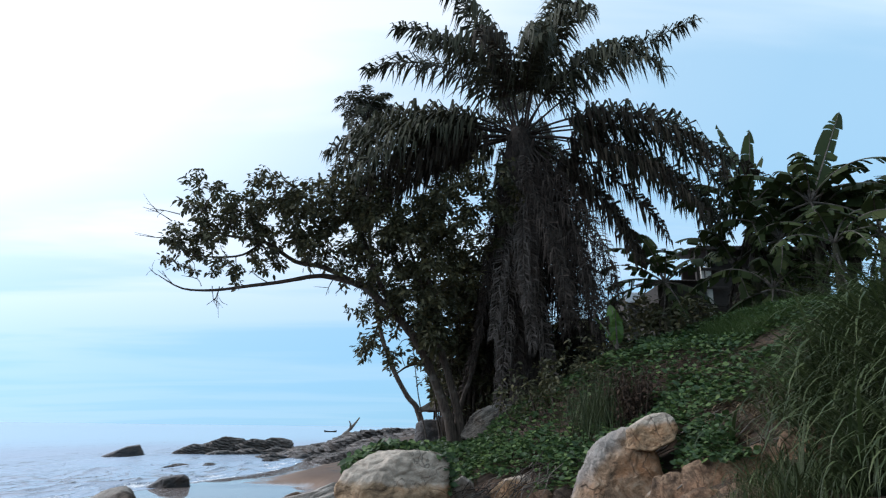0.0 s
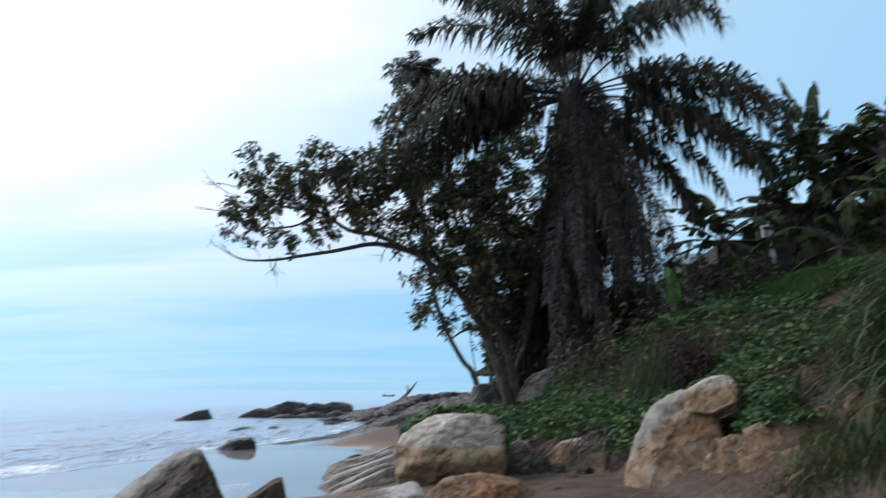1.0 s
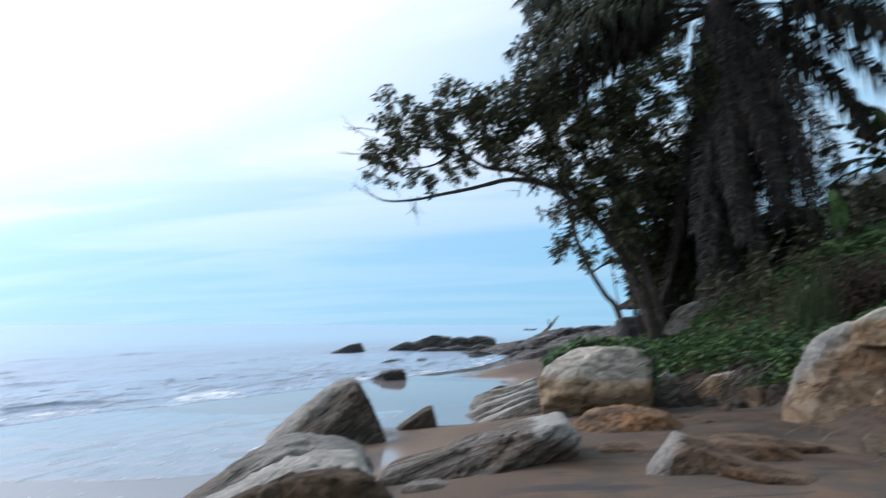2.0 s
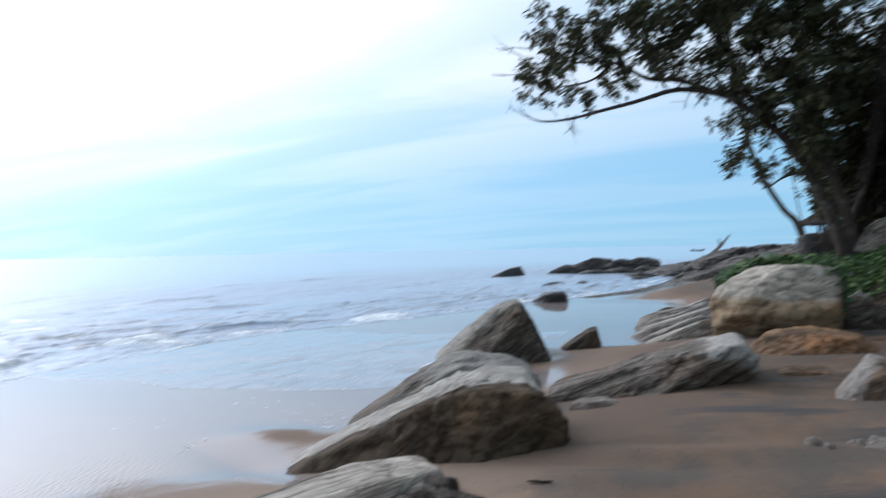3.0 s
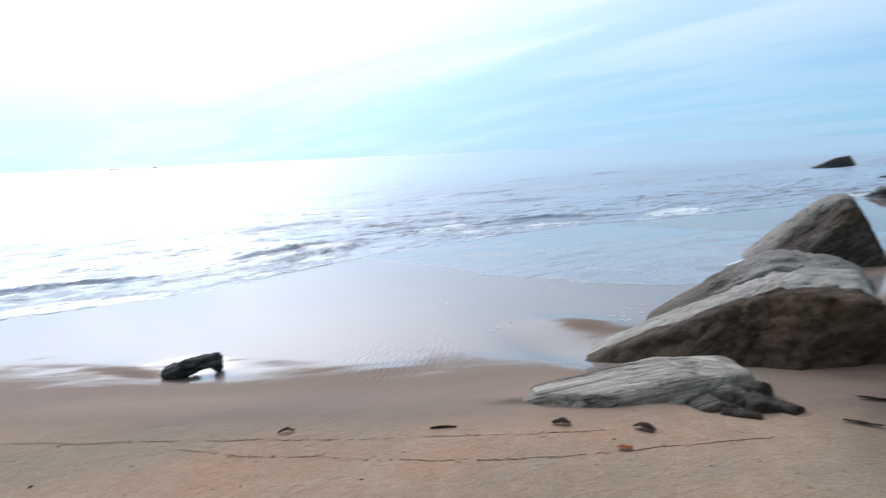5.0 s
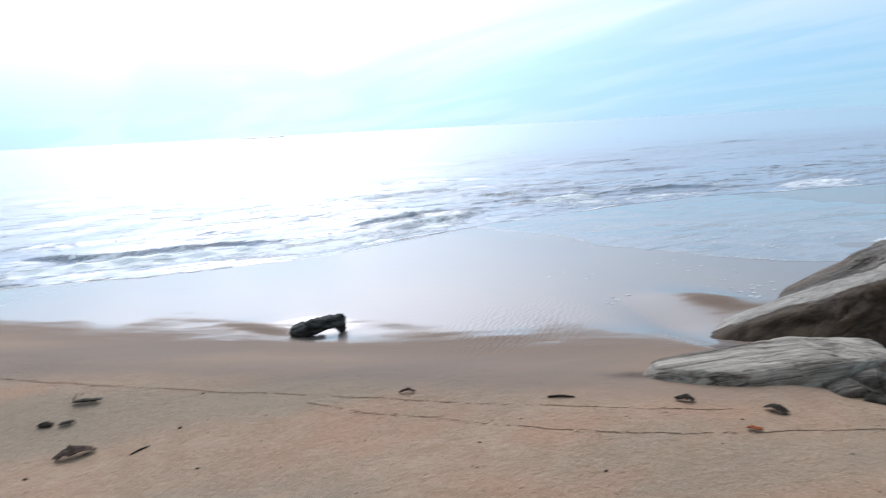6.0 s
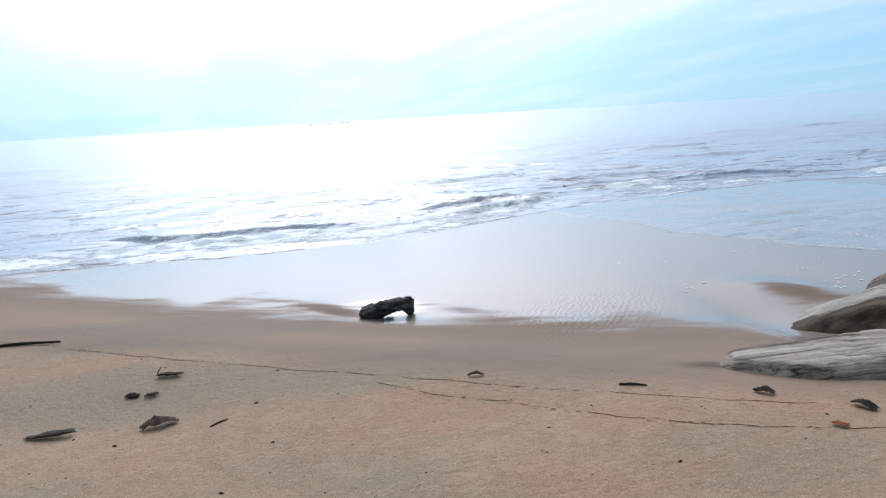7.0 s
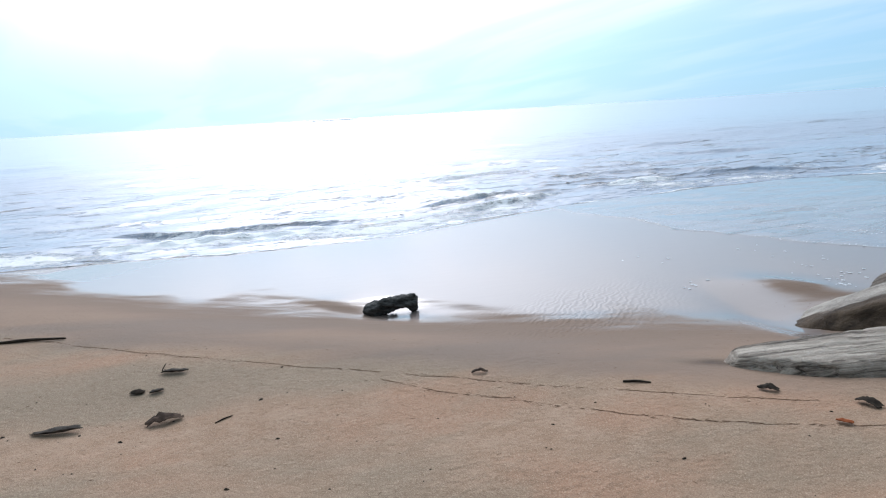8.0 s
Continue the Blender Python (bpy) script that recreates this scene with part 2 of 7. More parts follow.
M["wet_rock"] = rock_mat("wet_rock", (0.05, 0.046, 0.043), (0.024, 0.022, 0.021), (0.009, 0.008, 0.008), (1, 1, 3), wet=True, stain_amount=0.15)


def sand_mat():
    m = Mat("beach_sand", 0.9, 0.3)
    p = m.world()
    wet = m.attr("wet")
    grains = m.noise(p, 190, 2, 0.8)
    coarse = m.noise(m.world((1, 0.7, 1), (0, 0, -40)), 52, 4, 0.8)
    mid = m.noise(p, 7, 5, 0.6)
    big = m.noise(m.world((1, 0.4, 1), (0, 0, -28)), 0.8, 4)
    hue = m.noise(m.world((1, 0.7, 1), (0, 0, 15)), 1.7, 5, 0.6)
    dry = m.mix(m.rng(mid, 0.3, 0.7), (0.30, 0.19, 0.118), (0.365, 0.247, 0.165))
    dry = m.mix(m.rng(hue, 0.46, 0.62, 0, 0.7), dry, (0.36, 0.208, 0.128))
    dry = m.mix(m.rng(big, 0.44, 0.62, 0, 0.75), dry, (0.245, 0.195, 0.135))
    dry = m.mix(m.rng(coarse, 0.49, 0.66, 0, 0.46), dry, (0.17, 0.10, 0.06))
    dry = m.mix(m.rng(grains, 0.54, 0.7, 0, 0.6), dry, (0.13, 0.08, 0.05))
    dry = m.mix(m.rng(grains, 0.46, 0.32, 0, 0.45), dry, (0.62, 0.50, 0.38))
    # darker inland sand: partly damp, partly shade of trees and boulder painted in
    dark = m.mix(m.rng(hue, 0.38, 0.62), (0.143, 0.090, 0.058), (0.088, 0.069, 0.054))
    dark = m.mix(m.rng(coarse, 0.45, 0.75, 0, 0.4), dark, (0.07, 0.05, 0.038))
    stain = m.math("ADD", m.attr("damp_shade"), m.math("MULTIPLY", m.math("SUBTRACT", big, 0.5), 0.7))
    c = m.mix(m.rng(stain, 0.25, 0.75, 0, 1.0), dry, dark)
    # thin streaks of black mineral sand left by the backwash
    ore = m.noise(m.along(26, 2.6, 0.55), 1.5, 5, 0.55, 0.6)
    c = m.mix(m.math("MULTIPLY", m.rng(ore, 0.53, 0.63, 0, 0.9), m.attr("ore")), c, (0.055, 0.05, 0.048))
    damp_shade = m.mix(m.rng(big, 0.35, 0.65), (0.265, 0.18, 0.125), (0.205, 0.15, 0.115))
    damp_shade = m.mix(m.rng(m.attr("damp_shade"), 0.3, 0.9), damp_shade, (0.105, 0.070, 0.049))
    edge = m.math("ADD", wet, m.math("MULTIPLY", m.math("SUBTRACT", m.noise(m.world((1, 0.5, 1), (0, 0, -25)), 2.4, 5, 0.6), 0.5), 0.13))
    c = m.mix(m.rng(edge, 0.215, 0.31), c, damp_shade)
    c = m.mix(m.rng(edge, 0.40, 0.60, 0, 0.8), c, (0.175, 0.118, 0.083))
    c = m.mix(m.rng(edge, 0.72, 0.9, 0, 0.8), c, (0.145, 0.118, 0.108))
    # the soil of the bank
    soil = m.attr("soil")
    earth = m.mix(m.rng(mid, 0.35, 0.65), (0.032, 0.023, 0.017), (0.075, 0.048, 0.031))
    c = m.mix(soil, c, earth)
    m.put("Base Color", c)
    patch = m.noise(m.world((1, 0.35, 1), (0, 0, -20)), 1.3, 6, 0.62, 0.5)
    sheen = m.math("ADD", wet, m.math("MULTIPLY", m.math("SUBTRACT", patch, 0.5), 0.5))
    sheen = m.math("ADD", sheen, m.math("MULTIPLY", m.math("SUBTRACT", m.noise(m.along(60, 3.5, 0.6), 4.0, 7, 0.72, 0.4), 0.5), 0.6))
    film = m.rng(sheen, 0.60, 0.90)
    m.put("Roughness", m.rng(film, 0.0, 1.0, 0.9, 0.6))
    m.put("Coat Weight", m.math("MULTIPLY", film, 0.86))
    m.put("Coat Roughness", m.rng(sheen, 0.60, 0.95, 0.3, 0.045))
    m.b.inputs["Coat IOR"].default_value = 1.4
    ripple = m.noise(m.world((1, 0.3, 1), (0, 0, -15)), 9, 3)
    h = m.math("ADD", m.math("MULTIPLY", grains, 0.16), m.math("MULTIPLY", m.noise(p, 30, 4, 0.6), 0.5))
    h = m.math("ADD", h, m.math("MULTIPLY", mid, 0.9))
    h = m.math("ADD", m.math("MULTIPLY", h, m.rng(wet, 0.2, 0.7, 1.0, 0.02)), m.math("MULTIPLY", ripple, m.rng(wet, 0.3, 0.9, 0.25, 0.10)))
    # small ripple marks where the backwash ran off
    wv = m.node("ShaderNodeTexWave")
    wv.wave_type, wv.bands_direction = "BANDS", "X"
    for key, val in (("Scale", 5.2), ("Distortion", 9.0), ("Detail", 2.0), ("Detail Scale", 1.4)):
        wv.inputs[key].default_value = val
    m.link(m.world((1, 1, 1), (0, 0, -48)), wv.inputs["Vector"])
    h = m.math("ADD", h, m.math("MULTIPLY", wv.outputs["Fac"], m.math("MULTIPLY", m.math("MULTIPLY", m.attr("rippled"), m.rng(patch, 0.35, 0.5)), 0.30)))
    m.bump(h, 0.8, 0.03)
    return m.m


M["sand"] = sand_mat()


def sea_mat(name, thin=False):
    """Silty water with wavelets and foam; thin: a smooth sheet of it over sand."""
    m = Mat(name, 0.1, 0.8)
    m.b.inputs["IOR"].default_value = 1.333
    foam, chop, face = m.attr("foam"), m.attr("chop"), m.attr("face")
    streak = m.noise(m.world((1, 0.42, 1), (0, 0, -4)), 3.6, 8, 0.74, 1.2)
    fleck = m.noise(m.world((1, 0.5, 1), (0, 0, 6)), 9.5, 5, 0.75, 0.6)
    bubble = m.noise(m.world((1, 0.8, 1)), 26, 4, 0.7)
    web = m.math("ADD", m.math("MULTIPLY", streak, 0.5), m.math("MULTIPLY", fleck, 0.36))
    web = m.math("ADD", web, m.math("MULTIPLY", bubble, 0.14))
    white = m.rng(m.math("ADD", web, m.math("MULTIPLY", foam, 0.62)), 0.70, 0.80)
    # far water is rough at a scale too small to see
    calm = m.rng(chop, 0.02, 0.7, FAR_ROUGH, NEAR_ROUGH) if not thin else m.rng(streak, 0.4, 0.7, 0.04, 0.09)
    r = m.node("ShaderNodeMix")
    r.data_type = "FLOAT"
    m.link(white, r.inputs["Factor"])
    m.link(calm, r.inputs["A"])
    r.inputs["B"].default_value = 0.85
    m.put("Roughness", r.outputs["Result"])
    # smooth water with scattered short, steep wavelets, gathered into bands
    band = m.rng(m.noise(m.world((1, 0.22, 1), (0, 0, -8)), 0.22, 3, 0.5), 0.46, 0.60)
    big = m.rng(m.noise(m.world((1, 0.2, 1), (0, 0, -6)), 1.2, 4, 0.6, 0.4), 0.56, 0.80)
    small = m.rng(m.noise(m.world((1, 0.22, 1), (0, 0, 4)), 3.0, 5, 0.66, 0.5), 0.575, 0.625)
    small = m.math("MULTIPLY", small, m.math("ADD", m.math("MULTIPLY", band, 0.8), 0.2))
    tiny = m.rng(m.noise(m.world((1, 0.33, 1), (0, 0, -3)), 9, 3, 0.6), 0.54, 0.68)
    # pale, silty water; wavelets and steep faces painted dark where they'd reflect less sky
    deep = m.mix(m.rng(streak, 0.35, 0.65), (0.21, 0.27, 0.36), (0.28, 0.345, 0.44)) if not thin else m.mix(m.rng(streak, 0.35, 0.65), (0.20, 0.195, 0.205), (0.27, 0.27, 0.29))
    # far water tinted paler blue: horizon haze and reflected sky put into colour
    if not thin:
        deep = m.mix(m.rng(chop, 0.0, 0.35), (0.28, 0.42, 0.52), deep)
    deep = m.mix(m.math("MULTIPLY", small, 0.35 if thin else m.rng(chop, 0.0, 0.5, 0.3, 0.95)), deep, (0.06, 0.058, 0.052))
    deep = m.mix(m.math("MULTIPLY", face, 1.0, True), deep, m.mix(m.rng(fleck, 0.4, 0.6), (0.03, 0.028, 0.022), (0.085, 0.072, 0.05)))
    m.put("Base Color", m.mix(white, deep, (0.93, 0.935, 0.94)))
    h = m.math("ADD", m.math("MULTIPLY", big, 0.22), m.math("MULTIPLY", small, 0.72))
    h = m.math("ADD", h, m.math("MULTIPLY", tiny, 0.12))
    h = m.math("MULTIPLY", h, m.rng(chop, 0, 1, 0.02, 0.8, False))
    h = m.math("ADD", h, m.math("MULTIPLY", m.math("MULTIPLY", white, m.math("ADD", fleck, bubble)), 0.09))
    m.bump(h, 0.95, 0.016 if thin else 0.24)
    return m.m


FAR_ROUGH, NEAR_ROUGH = 0.40, 0.23
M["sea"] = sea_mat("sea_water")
M["swash"] = sea_mat("thin_water", True)


def leaf_mat(name, a, b, c, rough=0.5, through=0.25, spec=0.35):
    """Leaves: the colour varies from leaf to leaf."""
    m = Mat(name, rough, spec)
    r = m.geo("Random Per Island")
    v = m.noise(m.world(), 0.9, 3)
    col = m.ramp(m.math("ADD", m.math("MULTIPLY", r, 0.75), m.math("MULTIPLY", v, 0.3)), [(0.15, a), (0.6, b), (0.98, c)])
    m.put("Base Color", col)
    tr = m.node("ShaderNodeBsdfTranslucent")
    m.link(col, tr.inputs["Color"])
    mx = m.node("ShaderNodeMixShader")
    mx.inputs[0].default_value = through
    m.link(m.b.outputs[0], mx.inputs[1])
    m.link(tr.outputs[0], mx.inputs[2])
    out = m.nt.nodes["Material Output"]
    m.link(mx.outputs[0], out.inputs["Surface"])
    return m.m


M["tree_leaf"] = leaf_mat("tree_leaf", (0.038, 0.041, 0.022), (0.064, 0.066, 0.032), (0.125, 0.108, 0.048), 0.55, 0.24, 0.3)
M["palm_leaf"] = leaf_mat("palm_leaf", (0.032, 0.033, 0.021), (0.05, 0.052, 0.031), (0.08, 0.08, 0.046), 0.65, 0.12, 0.2)
M["palm_old"] = leaf_mat("palm_old_leaf", (0.032, 0.026, 0.02), (0.05, 0.042, 0.031), (0.08, 0.066, 0.046), 0.8, 0.12, 0.15)
M["palm_dead"] = leaf_mat("palm_dead_leaf", (0.024, 0.019, 0.016), (0.046, 0.037, 0.031), (0.09, 0.074, 0.062), 0.9, 0.1, 0.15)
M["palm_bleached"] = leaf_mat("palm_bleached_leaf", (0.06, 0.05, 0.043), (0.115, 0.096, 0.083), (0.21, 0.18, 0.16), 0.9, 0.1, 0.15)
M["withered"] = leaf_mat("withered_leaf", (0.03, 0.02, 0.014), (0.05, 0.034, 0.024), (0.08, 0.056, 0.038), 0.9, 0.1, 0.15)
M["banana_leaf"] = leaf_mat("banana_leaf", (0.026, 0.039, 0.015), (0.043, 0.06, 0.021), (0.085, 0.10, 0.034), 0.6, 0.12, 0.12)
M["young_leaf"] = leaf_mat("young_banana_leaf", (0.05, 0.10, 0.025), (0.08, 0.15, 0.035), (0.12, 0.2, 0.05), 0.5, 0.3, 0.25)
M["vine_leaf"] = leaf_mat("vine_leaf", (0.023, 0.046, 0.016), (0.046, 0.09, 0.028), (0.125, 0.18, 0.052), 0.5, 0.2, 0.3)
M["grass_blade"] = leaf_mat("grass_blade", (0.028, 0.044, 0.018), (0.052, 0.076, 0.027), (0.115, 0.14, 0.058), 0.55, 0.2, 0.3)
M["grass_dark"] = leaf_mat("grass_dark", (0.026, 0.037, 0.016), (0.047, 0.064, 0.027), (0.085, 0.10, 0.045), 0.6, 0.15, 0.25)
M["grass_bright"] = leaf_mat("grass_bright", (0.035, 0.062, 0.02), (0.06, 0.10, 0.03), (0.10, 0.14, 0.05), 0.6, 0.25, 0.25)
M["dry_grass"] = leaf_mat("dry_grass", (0.09, 0.068, 0.043), (0.17, 0.13, 0.08), (0.30, 0.24, 0.15), 0.9, 0.1, 0.2)


def bark_mat(name, a, b, stretch=(5, 5, 1), pale=0.5):
    m = Mat(name, 0.9, 0.25)
    v = m.coords(stretch)
    n = m.noise(v, 3.5, 6, 0.65, 0.5)
    patch = m.noise(m.coords(), 2.2, 4)
    c = m.mix(m.rng(n, 0.3, 0.7), a, b)
    c = m.mix(m.rng(patch, 0.55, 0.7, 0, pale), c, (0.30, 0.28, 0.25))
    m.put("Base Color", c)
    m.bump(n, 0.8, 0.03)
    return m.m


M["bark"] = bark_mat("bark", (0.024, 0.018, 0.014), (0.085, 0.064, 0.05), pale=0.25)
M["palm_bark"] = bark_mat("palm_bark", (0.018, 0.014, 0.012), (0.06, 0.048, 0.04), (4, 4, 2), 0.12)
M["bark_grey"] = bark_mat("bark_grey", (0.07, 0.06, 0.05), (0.20, 0.175, 0.15), (2, 2, 4))
M["banana_stem"] = bark_mat("banana_stem", (0.03, 0.034, 0.02), (0.10, 0.095, 0.06), (4, 4, 1), 0.25)
M["driftwood"] = bark_mat("driftwood", (0.10, 0.08, 0.065), (0.28, 0.24, 0.20), (8, 8, 1))
M["wet_wood"] = bark_mat("wet_wood", (0.014, 0.014, 0.014), (0.11, 0.105, 0.098), (3, 8, 8))


# ---- mesh tools ----


def mesh_from(name, verts, faces, mats=(), smooth=False, face_mats=None):
    me = bpy.data.meshes.new(name)
    me.from_pydata([tuple(v) for v in verts] if not isinstance(verts, np.ndarray) else verts.tolist(), [], faces if isinstance(faces, list) else faces.tolist())
    for mm in mats:
        me.materials.append(mm)
    if face_mats is not None:
        me.polygons.foreach_set("material_index", np.asarray(face_mats, dtype=np.int32))
    if smooth:
        me.polygons.foreach_set("use_smooth", np.ones(len(me.polygons), dtype=bool))
    me.update()
    return me


def part(name, me, parent=None, label="", loc=None):
    ob = new(name, me)
    if parent is not None:
        ob.parent = parent
    if loc is not None:
        ob.location = loc
    if label:
        tagged(ob, label)
    return ob


def empty(name, loc=(0, 0, 0)):
    ob = new(name)
    ob.location = loc
    ob.empty_display_size = 0.1
    return ob


def curve_at(nodes, y):
    """A smooth line through (y, value) nodes."""
    ys, vs = np.array([n[0] for n in nodes], float), np.array([n[1] for n in nodes], float)
    out = 0
    for k, wt in ((-0.5, 1), (0, 2), (0.5, 1)):
        out = out + wt * np.interp(y + k, ys, vs)
    return out / 4


# ---- the lie of the land: lines along the shore ----
EDGE = [(-3000, -900), (-60, -24), (-10, -14.2), (-2.8, -11.8), (0, -11.1), (3, -10.7), (6.5, -11.7), (10, -12.2), (14, -11.6), (18, -10.2), (21, -9.6), (26, -8.6), (33, -7.4), (45, -8), (60, -4), (90, 10), (3000, 900)]
WETL = [(-3000, -897), (-60, -20), (-10, -12.0), (-2.4, -10.9), (-1.2, -9.1), (-0.2, -7.8), (1.5, -6.1), (2.2, -5.6), (3.6, -5.0), (4.4, -4.2), (6, -3.7), (7.5, -3.4), (9, -3.8), (10.6, -4.35), (11.9, -4.3), (12.7, -2.9), (14, -2.6), (16, -3.0), (20, -3.4), (22.5, -4.0), (24, -6.0), (26, -6.2), (29, -6.0), (33, -5.6), (45, -6), (60, -2), (90, 12), (3000, 902)]
CREST = [(-3000, -890), (-60, -15), (-10, -8.8), (-1.5, -5.8), (1.0, -3.7), (1.9, -3.0), (2.6, -2.3), (4, -1.5), (6, -1.0), (8, -0.8), (11, -0.8), (13, -0.9), (17, -1.9), (22, -3.0), (27, -4.4), (33, -4.2), (45, -4), (60, 0), (90, 14), (3000, 905)]
TOE = [(-3000, -880), (-60, -4), (-10, 3.6), (4, 4.0), (8, 3.1), (10.5, 2.4), (12.5, 1.4), (14, 0.2), (16, -0.8), (19, -1.1), (24, -0.8), (27, -2.0), (30, -3.0), (37, -3.4), (45, -1.5), (60, 3), (90, 18), (3000, 910)]
BANK_U = [0, 0.5, 2, 3.7, 5, 8, 14, 40, 4000]
BANK_H = [0, 0.35, 1.0, 2.0, 2.7, 3.8, 4.6, 5.8, 9.0]


def land(x, y):
    x, y = np.asarray(x, float), np.asarray(y, float)
    e, w, c, b = (curve_at(k, y) for k in (EDGE, WETL, CREST, TOE))
    w = np.maximum(w, e + 0.3)
    c = np.maximum(c, w + 0.4)
    b = np.maximum(b, c + 0.3)
    z = np.where(x < e, -0.07 * np.minimum(e - x, 60), 0)
    s = np.clip((x - e) / (w - e), 0, 1)
    z = np.where(x >= e, 0.14 * s, z)
    s = np.clip((x - w) / (c - w), 0, 1)
    z = np.where(x >= w, 0.14 + 0.38 * (s * 0.45 + 0.55 * s * s * (3 - 2 * s)), z)
    s = np.clip((x - c) / (b - c), 0, 1)
    z = np.where(x >= c, 0.52 + 0.14 * s, z)
    u = np.maximum(x - b, 0)
    # unseen part of the bank, raised to cut light from behind and right
    z = z + np.interp(u, BANK_U, BANK_H) * (1 + 1.3 * np.clip((5.5 - y) / 7.0, 0, 1))
    return z


def waviness(x, y):
    """Small unevenness of the ground."""
    a = 0.03 * np.sin(1.7 * x + 0.6 * y + 0.7 * np.sin(0.9 * y)) * np.sin(0.8 * y - 0.5 * x + 1)
    a = a + 0.035 * np.sin(1.1 * y + 0.8 * np.sin(1.3 * x)) * np.sin(0.9 * x + 0.4 * y + 2.0)
    a = a + 0.015 * np.sin(3.9 * x - 2.2 * y) * np.sin(2.9 * y + 1.3 * x + 2)
    return a


def spot(x, y, cx, cy, rx, ry, turn=0.0):
    """1 in the middle of a soft oval, 0 outside."""
    a = radians(turn)
    u, v = np.asarray(x) - cx, np.asarray(y) - cy
    p, q = (u * math.cos(a) + v * math.sin(a)) / rx, (-u * math.sin(a) + v * math.cos(a)) / ry
    return np.exp(-(p * p + q * q))


def ground_height(x, y):
    z = land(x, y)
    # scour round the log, a gully and a tongue of sand beside the large boulder, hollows by the stones
    z = z - 0.045 * spot(x, y, -6.2, 1.5, 0.42, 0.36) + 0.015 * spot(x, y, -6.75, 1.05, 0.35, 0.3)
    z = z - 0.05 * spot(x, y, -4.1, 4.15, 0.9, 0.2, -22) + 0.05 * spot(x, y, -4.85, 5.15, 0.55, 0.28, 10)
    z = z + 0.035 * spot(x, y, -2.36, 2.96, 0.26, 0.13, 30) - 0.05 * spot(x, y, -0.2, 5.75, 0.8, 0.18, 10) - 0.04 * spot(x, y, -1.6, 4.5, 0.7, 0.16, 14) + 0.04 * spot(x, y, -1.2, 4.1, 0.7, 0.22, 14) + 0.055 * spot(x, y, -0.95, 4.85, 0.75, 0.15, 24) - 0.035 * spot(x, y, -0.9, 5.3, 0.8, 0.15, 22)
    b = curve_at(TOE, np.asarray(y, float))
    c = curve_at(CREST, np.asarray(y, float))
    rough = np.clip((np.asarray(x) - c + 0.5) / 2.0, 0, 1) * 1.25 + np.clip((np.asarray(x) - b), 0, 1.5) * 1.6
    return z + waviness(x, y) * rough


def gz(x, y):
    return float(ground_height(np.array([x]), np.array([y]))[0])


def axis(fine, *ends):
    """Grid lines: fine ones in the middle, then wider and wider."""
    lo, hi, step = fine
    mid = list(np.arange(lo, hi + 1e-6, step))
    left, right, d = [], [], step
    a, b = lo, hi
    while a > ends[0] or b < ends[1]:
        d *= 1.22
        a, b = a - d, b + d
        left.append(a), right.append(b)
    return np.array(left[::-1] + mid + right)


